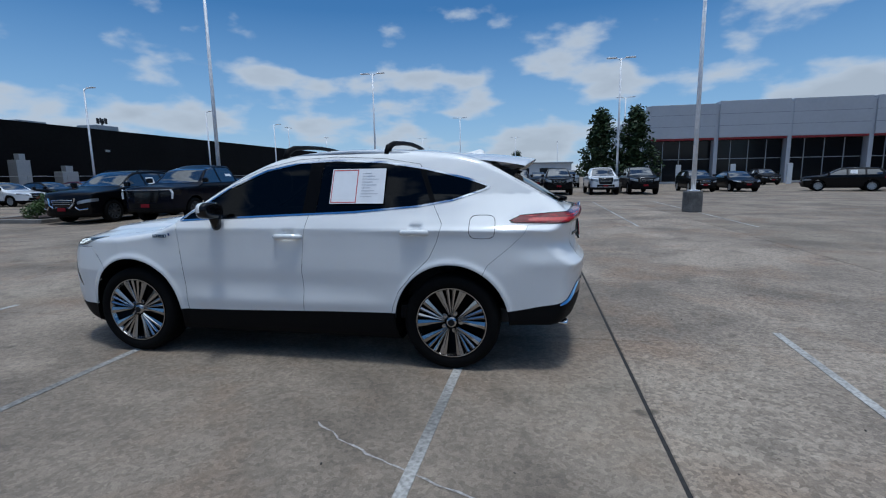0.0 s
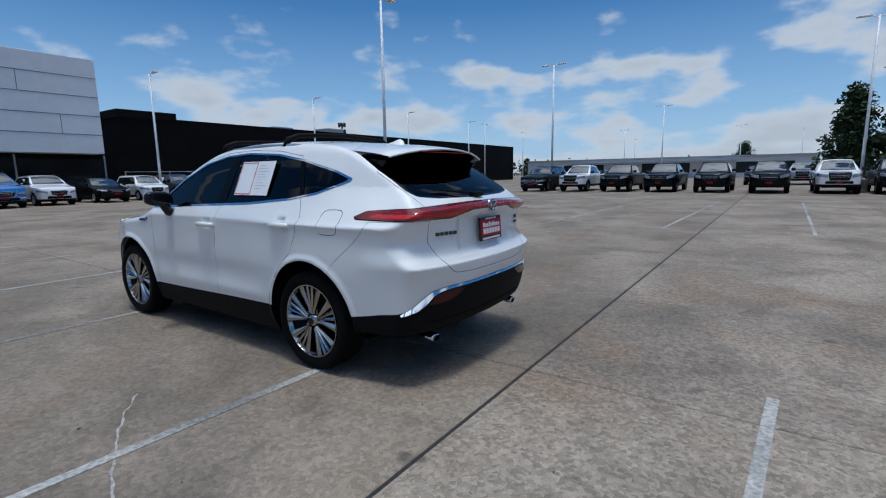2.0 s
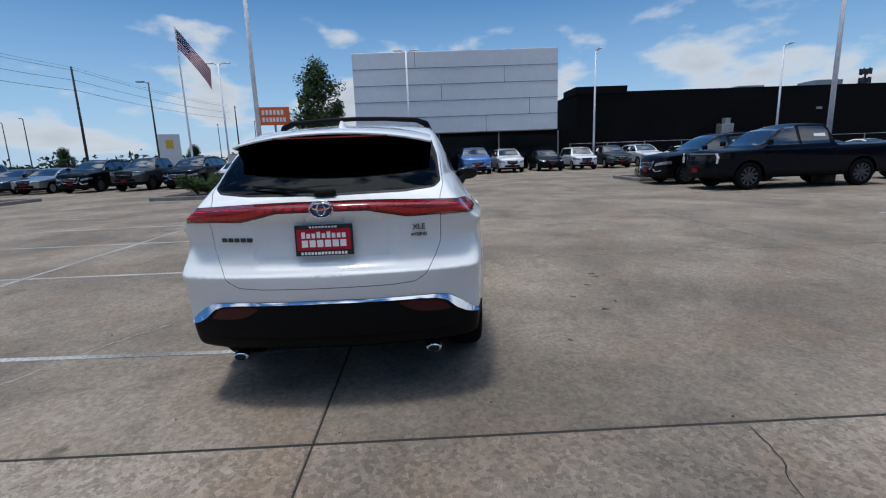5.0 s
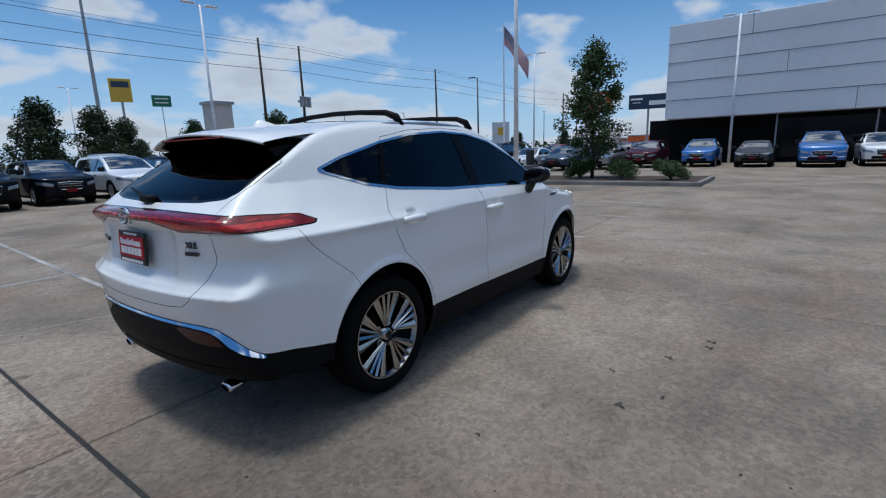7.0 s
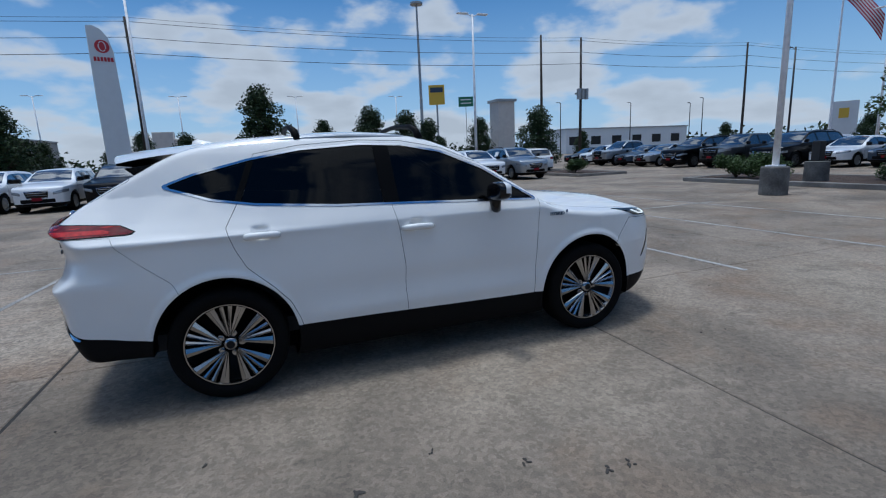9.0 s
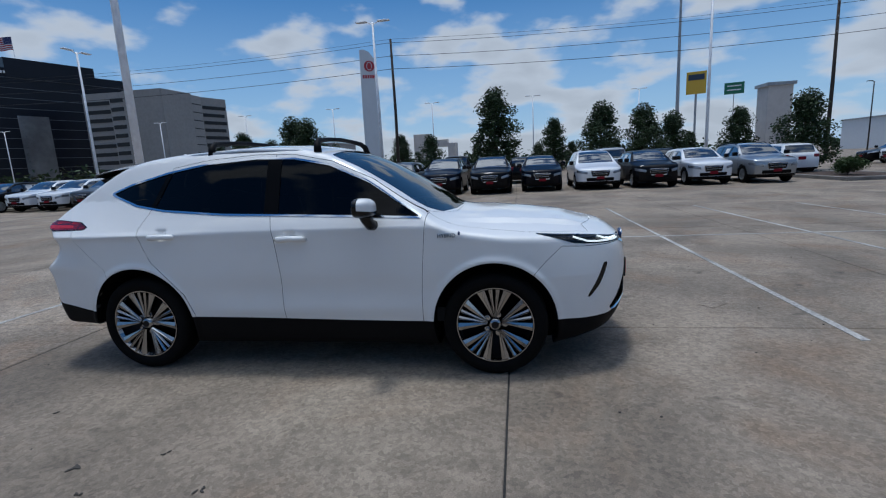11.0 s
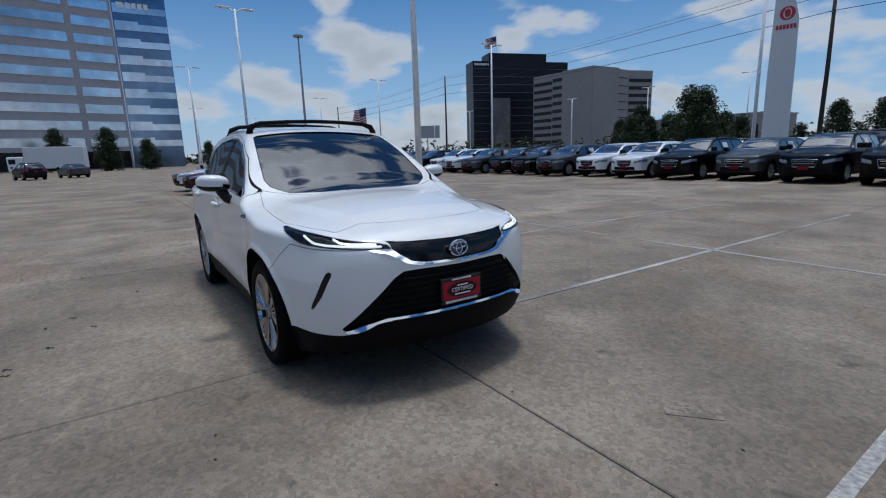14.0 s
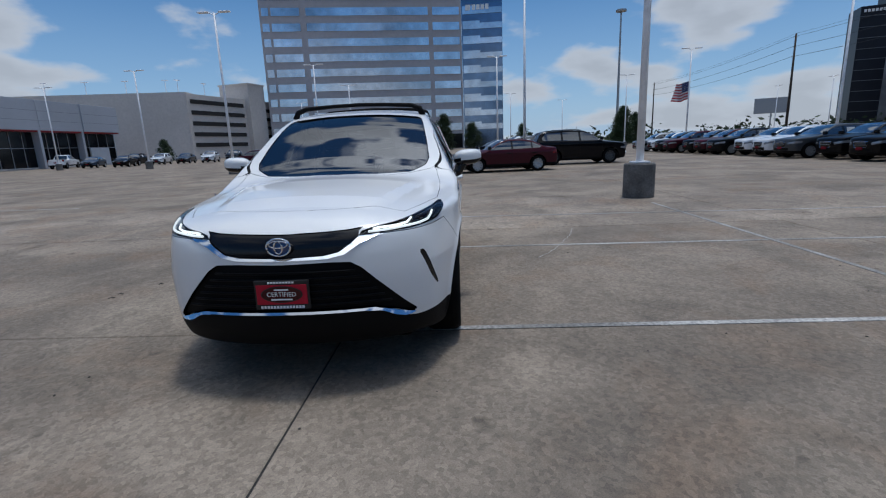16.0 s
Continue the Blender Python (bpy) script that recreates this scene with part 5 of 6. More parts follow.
    # unseen wide tray, added to block light and deepen the shade below the sills
    part("underbody_tray", box((-.88, -.84, .19), (.86, .84, .30), .03), VOIDB, car)
    # cabin
    part("dashboard", box((.45, -.72, .85), (.90, .72, 1.02), .06), SEAT, car)
    part("steering_wheel", tube([(.42 + .05 * math.sin(a), .36 + .18 * math.cos(a), .98 + .17 * math.sin(a)) for a in np.linspace(0, 2 * math.pi, 25)], .016, 8), SEAT, car)
    part("cabin_floor", box((-2.0, -.74, .32), (1.0, .74, .42)), SEAT, car)
    for sx, yy in ((.0, .36), (.0, -.36), (-.95, .36), (-.95, -.36)):
        bm = box((sx - .28, yy - .24, .45), (sx + .25, yy + .24, .68), .06)
        add_box(bm, (-.08, -.23, .0), (.08, .23, .62), .06, Matrix.Translation((sx - .27, yy, .62)) @ Matrix.Rotation(radians(-14), 4, "Y"))
        st = part("front_seat" if sx == 0 else "rear_seat", bm, SEAT, car)
        part("headrest", box((sx - .50, yy - .13, 1.24), (sx - .38, yy + .13, 1.42), .045), SEAT, st)
    # wiper, plates, emblems
    part("rear_wiper", tube([(-2.19, 0, 1.175), (-2.185, .05, 1.192), (-2.10, .42, 1.225)], [.016, .010, .005], 8), CLAD, car)
    part("wiper_cover", box((-2.215, -.06, 1.165), (-2.155, .06, 1.20), .015), CLAD, car)

    def emblem(x, z, r, face):
        e = part("emblem", lathe([(0, 0), (r, 0), (r, .012), (0, .016)], 32), BLUEB, car, "oval emblem with a chrome ring", True)
        e.matrix_basis = pose(x, 0, z, 0, 0, -90 * face) @ Matrix.Diagonal((1.32, 1, .92, 1))
        part("emblem_ring", tube([(r * math.cos(a), .014, r * math.sin(a)) for a in np.linspace(0, 2 * math.pi, 33)], r * .10, 8), CHROME, e, "", True)
        part("emblem_ring", tube([(r * .34 * math.cos(a), .018, r * .72 * math.sin(a) * 1.0 + 0) for a in np.linspace(0, 2 * math.pi, 25)], r * .08, 8), CHROME, e, "", True)
        part("emblem_ring", tube([(r * .78 * math.cos(a), .018, r * .34 + r * .40 * math.sin(a)) for a in np.linspace(0, 2 * math.pi, 25)], r * .08, 8), CHROME, e, "", True)
    emblem(-2.303, 1.108, .047, -1)
    emblem(2.318, .797, .047, 1)

    def plate(m, rear):
        p = part("dealer_plate", box((-.155, -.006, -.08), (.155, .006, .08), .003, m), INK, car, "red dealer plate in a black frame with white lettering")
        part("plate_face", box((-.143, -.010, -.05 if rear else -.052), (.143, -.0065, .058 if rear else .056), .001, m), PLATE, p)
        for i in range(9):
            part("lettering_bar", box((-.075 + .017 * i, -.011, .064), (-.064 + .017 * i, -.0062, .073), 0, m), WHITELET, p)
        for i in range(14):
            part("lettering_bar", box((-.125 + .018 * i, -.011, -.074), (-.113 + .018 * i, -.0062, -.060), 0, m), WHITELET, p)
        if rear:
            for i, w in enumerate((.028, .028, .028, .036, .024, .024, .02, .012, .012)):
                xx = -.118 + .027 * i
                part("lettering_bar", box((xx, -.0125, .012), (xx + .019, -.0095, .036 + .008 * (i in (0, 3, 5))), 0, m), WHITELET, p)
            for i in range(6):
                part("lettering_bar", box((-.118 + .041 * i, -.0125, -.034), (-.086 + .041 * i, -.0095, .002), 0, m), WHITELET, p)
        else:
            part("plate_oval", lathe([(.001, 0), (1, 0), (1, .002), (.001, .002)], 40), INK, p).matrix_basis = m @ Matrix.Translation((0, -.0128, .004)) @ Matrix.Diagonal((.118, 1, .046, 1))
            part("plate_oval_face", lathe([(.001, 0), (1, 0), (1, .002), (.001, .002)], 40), TAILDARK, p).matrix_basis = m @ Matrix.Translation((0, -.0145, .004)) @ Matrix.Diagonal((.112, 1, .041, 1))
            lettering("plate_word", "CERTIFIED", .036, WHITELET, p, m @ pose(0, -.0145, .004, 90, 0, 0), .001)
            part("lettering_bar", box((-.04, -.0165, .027), (.04, -.0124, .034), 0, m), WHITELET, p)
            part("lettering_bar", box((-.06, -.0165, -.027), (.06, -.0124, -.019), 0, m), WHITELET, p)
    plate(pose(-2.300, 0, .948, -4, 0, -90), True)
    plate(pose(2.346, 0, .560, 0, 0, 90) @ Matrix.Scale(.93, 4), False)
    bm_ = Matrix.Translation((-2.243, .485, .945)) @ pose(0, 0, 0, 0, 0, -104)
    for i in range(5):
        part("tail_badge", box((-.092 + .038 * i, -.006, 0), (-.062 + .038 * i, .03, .022), .003, bm_), DARKLET, car)
    lettering("tail_badge", "XLE", .042, DARKLET, car, Matrix.Translation((-2.246, -.51, .99)) @ pose(0, 0, 0, 90, 0, -76), .004)
    lettering("tail_badge", "HYBRID", .026, DARKLET, car, Matrix.Translation((-2.246, -.51, .95)) @ pose(0, 0, 0, 90, 0, -76), .004)
    # window stickers behind the rear side glass
    st = Matrix(((-1, 0, 0, -.614), (0, -1, -.455, .772), (0, 0, 1, 1.315), (0, 0, 0, 1)))
    sp = part("window_sheet", box((-.215, -.001, -.125), (.215, .001, .125), 0, st), PAPERM, car, "white printed sheets taped on the rear side window")
    for lo, hi in (((-.208, -.118), (-.203, .118)), ((-.010, -.118), (-.004, .118)), ((-.203, .112), (-.010, .118)), ((-.203, -.118), (-.010, -.112))):
        part("sheet_border", box((lo[0], -.003, lo[1]), (hi[0], -.0012, hi[1]), 0, st), REDLINE, sp)
    for i in range(9):
        part("print_bar", box((.03, -.003, .09 - .021 * i), (.10 + .08 * ((i * 7) % 5) / 5, -.0012, .094 - .021 * i), 0, st), GREYPRINT, sp)
    # the body stands a little taller than drawn; the wheels stay round
    for c in car.children:
        if c.name.startswith("wheel") and not c.name.startswith("wheel_housing"):
            x_, y_, _ = c.location
            c.location, c.scale = (x_, y_, .360), (.360 / .342, 1, .360 / .342)
        else:
            c.matrix_basis = Matrix.Diagonal((1, 1, TALL, 1)) @ c.matrix_basis
    return car


def bmesh_mirror(sg):
    bm = bmesh.new()
    bmesh.ops.create_uvsphere(bm, u_segments=40, v_segments=28, radius=1)
    e = lambda a, p: math.copysign(abs(a) ** p, a)
    for v in bm.verts:
        x, y, z = v.co
        ty = 1 - .22 * max(0, y) ** 2 - .10 * max(0, -y)
        zz = .066 * e(z, .62) if z > 0 else .058 * e(z, .5)
        v.co = (.500 + (.085 * e(x, .8) * (1 - .35 * max(0, y)) if x > 0 else .050 * e(x, .4)), sg * (1.005 + .118 * e(y, .62)), 1.150 + zz * ty + .010 * y)
    if sg < 0:
        bmesh.ops.reverse_faces(bm, faces=bm.faces)
    bm.faces.ensure_lookup_table()
    bm.faces.index_update()
    return bm


def fin():
    bm = bmesh.new()
    rows = []
    for x, h, w in ((-1.30, .0, .004), (-1.36, .018, .03), (-1.43, .045, .04), (-1.47, .062, .03), (-1.50, .05, .03), (-1.52, .0, .03)):
        zb = 1.562 - (abs(x) - 1.3) * .16
        rows.append([bm.verts.new(p) for p in ((x, -w, zb), (x, -w * .25, zb + h), (x, w * .25, zb + h), (x, w, zb))])
    for a, b in zip(rows, rows[1:]):
        for j in range(3):
            bm.faces.new((a[j], a[j + 1], b[j + 1], b[j]))
    bmesh.ops.recalc_face_normals(bm, faces=bm.faces)
    return bm


crossover()


# ---------------------------------------------------------------- parked vehicles
SPECS = {
    # length, width, wheelbase, tyre radius, belt height, roofline points (x from the middle, z), side glass, windscreen and rear window in x
    "suv": dict(L=4.75, W=1.84, wb=2.78, r=.36, name="parked_suv", kind="suv",
                top=[(2.42, .62), (2.36, .86), (2.2, .98), (1.7, 1.06), (1.15, 1.12), (1.0, 1.16), (.35, 1.60), (.1, 1.68), (-.6, 1.72), (-1.6, 1.68), (-1.95, 1.62), (-2.15, 1.30), (-2.28, 1.05), (-2.42, .9)],
                dlo=[(1.0, 1.10), (-1.9, 1.17), (-1.95, 1.30), (-1.75, 1.55), (-.6, 1.60), (.1, 1.57), (.4, 1.48)], ws=(1.02, .2), rw=(-2.2, -1.93), pil=[(-.1, .05), (-1.05, .05)]),
    "sedan": dict(L=4.70, W=1.82, wb=2.72, r=.335, name="parked_sedan", kind="sedan",
                  top=[(2.42, .52), (2.36, .68), (2.2, .79), (1.7, .88), (1.1, .96), (.95, 1.0), (.2, 1.38), (-.1, 1.44), (-.7, 1.44), (-1.2, 1.34), (-1.75, 1.10), (-1.95, 1.07), (-2.25, 1.03), (-2.42, .85)],
                  dlo=[(.88, .96), (-1.45, 1.02), (-1.55, 1.08), (-1.15, 1.26), (-.6, 1.345), (-.1, 1.345), (.3, 1.25)], ws=(.97, .06), rw=(-1.78, -1.1), pil=[(-.2, .04), (-1.1, .03)]),
    "pickup": dict(L=5.85, W=1.94, wb=3.65, r=.405, name="parked_pickup", kind="pickup truck",
                   top=[(2.97, 1.0), (2.93, 1.13), (2.82, 1.19), (2.2, 1.24), (1.58, 1.27), (1.45, 1.31), (.76, 1.80), (.55, 1.91), (-.2, 1.92), (-.7, 1.88), (-.84, 1.60), (-.93, 1.34), (-1.1, 1.30), (-2.8, 1.30), (-2.97, 1.1)],
                   dlo=[(1.36, 1.28), (-.70, 1.31), (-.72, 1.66), (-.58, 1.80), (.48, 1.82), (.76, 1.70)], ws=(1.47, .66), rw=(-.86, -.75), pil=[(.25, .05)]),
    "minivan": dict(L=5.15, W=1.92, wb=3.05, r=.355, name="parked_minivan", kind="minivan",
                    top=[(2.62, .6), (2.55, .86), (2.35, .98), (1.9, 1.06), (1.5, 1.14), (1.3, 1.20), (.5, 1.64), (.2, 1.72), (-.6, 1.77), (-2.0, 1.72), (-2.3, 1.62), (-2.45, 1.2), (-2.62, .95)],
                    dlo=[(1.35, 1.10), (-2.15, 1.12), (-2.2, 1.35), (-2.0, 1.58), (-.6, 1.63), (.2, 1.60), (.6, 1.47)], ws=(1.35, .3), rw=(-2.46, -2.28), pil=[(.1, .05), (-1.1, .05)]),
    "boxy": dict(L=4.25, W=1.76, wb=2.6, r=.32, name="parked_hatchback", kind="hatchback",
                 top=[(2.17, .6), (2.1, .82), (1.95, .93), (1.5, 1.0), (1.2, 1.05), (1.1, 1.08), (.6, 1.48), (.4, 1.56), (-.5, 1.60), (-1.7, 1.58), (-1.95, 1.52), (-2.07, 1.1), (-2.17, .9)],
                 dlo=[(1.05, 1.03), (-1.75, 1.06), (-1.75, 1.42), (-1.6, 1.47), (.3, 1.47), (.6, 1.38)], ws=(1.12, .48), rw=(-2.1, -1.93), pil=[(.0, .06), (-1.0, .06)]),
}
SPECS["suv"].update(top=[(x, z * .965 if z > 1.2 else z) for x, z in SPECS["suv"]["top"]], dlo=[(x, 1.10 + (z - 1.10) * .90) for x, z in SPECS["suv"]["dlo"]])
for _k in ("pickup", "minivan"):
    SPECS[_k].update(top=[(x, z * .96) for x, z in SPECS[_k]["top"]], dlo=[(x, z * .96) for x, z in SPECS[_k]["dlo"]])
SPECS["low_suv"] = dict(SPECS["suv"], L=4.6, W=1.79, name="parked_suv", top=[(x * .97, z * .955 if z > 1.2 else z * .98) for x, z in SPECS["suv"]["top"]], dlo=[(x * .97, 1.06 + (z - 1.10) * .90) for x, z in SPECS["suv"]["dlo"]])
SPECS["big_suv"] = dict(SPECS["suv"], L=5.2, W=2.02, wb=3.07, r=.40, top=[(x * 1.09, z * 1.10) for x, z in SPECS["suv"]["top"]], dlo=[(x * 1.09, z * 1.10) for x, z in SPECS["suv"]["dlo"]], ws=(1.11, .22), rw=(-2.4, -2.1))
SPECS["large_pickup"] = dict(SPECS["pickup"], L=5.9, W=2.02, r=.42, top=[(x, z * 1.075) for x, z in SPECS["pickup"]["top"]], dlo=[(x, z * 1.075) for x, z in SPECS["pickup"]["dlo"]])
PROTO = {}


def vehicle(kind):
    """Build one vehicle of a kind at the origin, nose to +x. Its body takes its paint by object."""
    s = SPECS[kind]
    L, W, wb, r = s["L"] / 2, s["W"] / 2, s["wb"] / 2, s["r"]
    car = empty(s["name"])
    top = curve(*s["top"])
    belt = min(z for _, z in s["dlo"])
    roof = max(z for _, z in s["top"])
    sec = curve((.15, .90), (.3, .965), (.6, .99), (belt - .15, 1.0), (belt - .02, .97), (belt + .1, .905), (roof, .655), (roof + .3, .55))
    plan = curve((-L - .05, .86), (-L + .3, .95), (-L + .8, .99), (0, 1.0), (L - .9, 1.0), (L - .45, .94), (L - .15, .84), (L + .05, .68))
    pick = "pickup" in kind
    nose = curve((.15, L - .14), (.4, L - .02), (.7, L), (.95 if not pick else 1.08, L - (.06 if not pick else .015)), (1.2, L - (.25 if not pick else .08)), (2.0, 0))
    tail = curve((.15, -L + .14), (.4, -L + .02), (.6, -L), (.95, -L + .05), (1.3, -L + (.04 if pick else .12)), (2.0, -L + .4))

    def F(x, y, z):
        y = np.abs(y)
        w = W * sec(z) * plan(x)
        q = smax(y - w, z - (top(x) - .05 * (y / .8) ** 2), .04)
        q = smax(q, x - (nose(z) - .05 * (y / .5) ** 2 - .09 * (y / W) ** 6), .05)
        q = smax(q, tail(z) + .02 * (y / .5) ** 2 + .06 * (y / W) ** 6 - x, .05)
        return smax(q, (.40 if pick else .27) - z, .05)
    S = shell(F, -L + .75, L - .75, .62, .036)

    def val(fn):
        return fn(*S[0].T)

    def take(f):
        nonlocal S
        got, S = cut(S, f)
        return got
    for sx in (1, -1):
        take(val(lambda x, y, z: np.maximum(np.hypot(x - sx * wb, z - r) - r * 1.17, .5 - y)))
    skin("sill", take(val(lambda x, y, z: z - (.52 if pick else .37))), 0, CLAD, car)
    dlo = lambda x, y, z: np.maximum(inside(x, z, s["dlo"]), .45 - y)
    g = take(val(dlo))
    hold, S = S, g
    panes = []
    for px, pw in s["pil"]:
        take(val(lambda x, y, z: np.abs(x - px) - pw))
        panes.append(take(val(lambda x, y, z: px - x)))
    panes.append(S)
    S = hold
    for sd in (1, -1):
        skin("window_surround", g, sd, GLOSS, car, push=.012)
        for p in panes:
            skin("side_window", p, sd, FARGLASS, car)
    wx0, wx1 = s["ws"]
    skin("windscreen", take(val(lambda x, y, z: np.maximum.reduce([x - wx0 + .10 * (y / .7) ** 2, wx1 - x, y - (.80 * W - .18 * (wx0 - x) / (wx0 - wx1) * .8), belt - .05 - z]))), 0, FARGLASS, car)
    rx0, rx1 = s["rw"]
    skin("back_window", take(val(lambda x, y, z: np.maximum.reduce([rx0 - x - (.0 if kind == "sedan" else .25), x - rx1 - .05, y - W * .70, (belt + .02) - z, z - (roof - .13)]))), 0, FARGLASS, car)
    hz = (.93 if pick else .72) + .12 * (roof - 1.45)
    head = take(val(lambda x, y, z: np.maximum.reduce([L - .50 - x, np.abs(z - hz - .22 * (y - W * .7)) - (.08 if pick else .052), W * (.50 if pick else .54) - y])))
    grl = take(val(lambda x, y, z: np.maximum.reduce([L - .4 - x, np.abs(z - (hz - .05)) - (.22 if pick else .125), y - W * ((.48 if pick else .40) - .25 * np.clip(hz - z, 0, .3))])))
    low = take(val(lambda x, y, z: np.maximum.reduce([L - .4 - x, np.abs(z - (.62 if pick else .45)) - .07, y - W * .58])))
    tl = take(val(lambda x, y, z: np.maximum.reduce([x + L - .30, np.abs(z - (belt - .13)) - (.16 if pick or kind in ("suv", "boxy") else .075), W * (.80 if pick else .60) - y])))
    for sd in (1, -1):
        skin("headlight", head, sd, GLOSS if kind == "large_pickup" else HEADL, car, "", push=-.004), skin("tail_lamp", tl, sd, TAIL, car)
    gw = .48 if pick else .40
    gr = skin("grille", grl, 0, GLOSS, car)
    fr = [(L + .004 - .05 * (q / .5) ** 2, q, hz - .05 + e2) for q, e2 in ((-W * gw, .10), (-W * (gw - .07), -.14), (W * (gw - .07), -.14), (W * gw, .10), (0, .12), (-W * gw, .10))]
    part("grille_frame", tube(fr, .011, 6), CHROME if kind in ("suv", "low_suv", "minivan", "big_suv") else GLOSS, gr)
    if kind != "large_pickup":
        part("grille_bar", box((L - .06, -W * (gw - .07), hz - .01), (L + .010, W * (gw - .07), hz + .012), .006), CHROME, gr)
        part("grille_bar", box((L - .06, -W * (gw - .09), hz - .085), (L + .006, W * (gw - .09), hz - .070), .005), GALV, gr)
    else:   # a light bar right across, hooked down at both ends
        bar = [(L + .01 - .05 * (q / .5) ** 2 - .09 * (q / W) ** 6, q, hz + .13) for q in np.linspace(-W * .86, W * .86, 15)]
        part("light_bar", tube(bar, .017, 6), HEADL, gr, "pale light bar")
        for sg in (1, -1):
            part("lamp_hook", tube([(L - .10, sg * W * .86, hz + .14), (L - .135, sg * W * .91, hz + .02), (L - .12, sg * W * .89, hz - .16)], [.035, .04, .03], 6), LINEW, gr, "white hooked lamp")
    if kind == "big_suv":
        for sg in (1, -1):
            part("bumper_trim", tube([(L - .02, sg * W * .50, .60), (L - .05, sg * W * .60, .50), (L - .16, sg * W * .84, .53)], .022, 6), CHROME, car, "chrome bumper trim")
            part("grille_trim", tube([(L - .03, sg * W * .50, hz + .12), (L + .0, sg * W * .44, hz - .10), (L + .01, sg * W * .30, hz - .21)], .028, 6), CHROME, gr, "thick chrome grille trim")
    skin("intake", low, 0, CLAD, car)
    # door gaps, handles and bonnet edge
    dx = [p_[0] for p_ in s["pil"]]
    edges = [wx0 - .02] + dx[:1] + [min(dx[1] - .25, -.95) if len(dx) > 1 else dx[0] - .98]
    if pick:
        edges[2] = -.88
    for e_ in edges:
        o_ = take(val(lambda x, y, z: np.maximum.reduce([x - e_ - .006, z - belt, .40 - z, .5 - y])))
        hold, S = S, o_
        inn = take(val(lambda x, y, z: x - e_ + .006))
        gp = S
        S = (np.concatenate([hold[0], inn[0]]), np.concatenate([hold[1], inn[1]]), np.concatenate([hold[2], inn[2] + len(hold[0])]))
        for sd in (1, -1):
            skin("door_gap", gp, sd, GAP, car)
    for sg in (1, -1):
        for e_ in edges[1:]:
            part("door_handle", box((e_ + .05, sg * W * .985 - .025, belt - .16), (e_ + .27, sg * W * .985 + .025, belt - .12), .01), CLAD, car)
    body = skin("body", S, 0, WHITE, car)
    body.material_slots[0].link = "OBJECT"
    body.material_slots[0].material = WHITE
    part("front_plate", box((L + .005, -.15, .56 if pick else .46), (L + .03, .15, .67 if pick else .57), .004), DULLRED, car, "red dealer plate")
    part("back_plate", box((-L - .03, -.16, .75), (-L + .01, .16, .90), .004), DULLRED, car)
    for sg in (1, -1):
        mx = wx0 - .12
        part("door_mirror", box((mx - .07, sg * (W + .09) - .10, belt + .02), (mx + .07, sg * (W + .09) + .10, belt + .19), .04), GLOSS, car)
        for sx in (1, -1):
            make_wheel(car, r, .23, r * .66, False, sx * wb, sg * (W - .13), r, GREY if kind in ("pickup", "large_pickup", "big_suv") else SILVER)
        if kind in ("suv", "big_suv"):
            part("roof_rail", tube([(.0, sg * W * .66, roof - .05), (-.2, sg * W * .68, roof), (-1.5, sg * W * .68, roof - .01), (-1.8, sg * W * .66, roof - .08)], .02, 6), GLOSS, car)
    if pick:
        part("bed_cover", box((-L + .12, -W * .80, 1.24), (-1.0, W * .80, 1.275), .01), CLAD, car)
    part("underbody", box((-L + .4, -W * .7, .34 if pick else .22), (L - .4, W * .7, .5)), CLAD, car)
    return car


def sheet_mesh(s, sg):
    """A sheet of paper on the side glass of one side."""
    zb = sum(z for _, z in s["dlo"][:2]) / 2 + .06
    y = s["W"] / 2 * .905
    return box((-.62, -.004, 0), (-.25, .004, .27), 0, Matrix.Translation((0, sg * y, zb)) @ Matrix.Rotation(radians(24 * sg), 4, "X"))


COLOURS = {"white": WHITE, "black": BLACK, "navy": NAVY, "bright blue": BLUE, "grey": GREY, "silver": SILVER, "maroon": MAROON, "red": RED, "slate blue": SLATE}


def park(kind, colour, fx, fy, ang, where="in a row of parked cars", sheet=False):
    """Park a vehicle with the middle of its front bumper at (fx, fy), nose towards ang degrees from +x."""
    s = SPECS[kind]
    a = radians(ang)
    m = pose(fx - s["L"] / 2 * math.cos(a), fy - s["L"] / 2 * math.sin(a), 0, 0, 0, ang)
    if kind not in PROTO:
        PROTO[kind] = vehicle(kind)
        PROTO[kind].matrix_basis = m
        o = PROTO[kind]
    else:
        o = copy_thing(PROTO[kind], m)
    for c in o.children:
        if c.name.startswith("body"):
            c.material_slots[0].link = "OBJECT"
            c.material_slots[0].material = COLOURS[colour]
    if sheet:
        for sg in (1, -1):
            part("price_sheet", sheet_mesh(s, sg), PAPERM, o, "white price sheet in the window")
    tagged(o, f"{colour} {s['kind']} parked {where}", "car", "parked vehicles")
    return o


# the long row facing the crossover's right side
ROW = (("low_suv", "silver"), ("low_suv", "white"), ("low_suv", "black"), ("low_suv", "maroon"), ("low_suv", "black"), ("low_suv", "maroon"), ("low_suv", "black"), ("low_suv", "white"), ("low_suv", "white"), ("low_suv", "grey"), ("low_suv", "black"), ("low_suv", "black"), ("low_suv", "grey"), ("low_suv", "white"), ("low_suv", "white"), ("suv", "black"), ("low_suv", "grey"),
       ("suv", "navy"), ("suv", "black"), ("low_suv", "navy"), ("minivan", "white"), ("low_suv", "black"), ("low_suv", "white"), ("suv", "silver"))
for i, (kind, col) in enumerate(ROW):
    x = -1.95 + 2.26 * (i - 17) + (.12 if i > 19 else 0)
    park(kind, col, x, 17.0 + .25 * ((i * 5) % 3 - 1), -90, "in a long row of parked cars", x < -4)
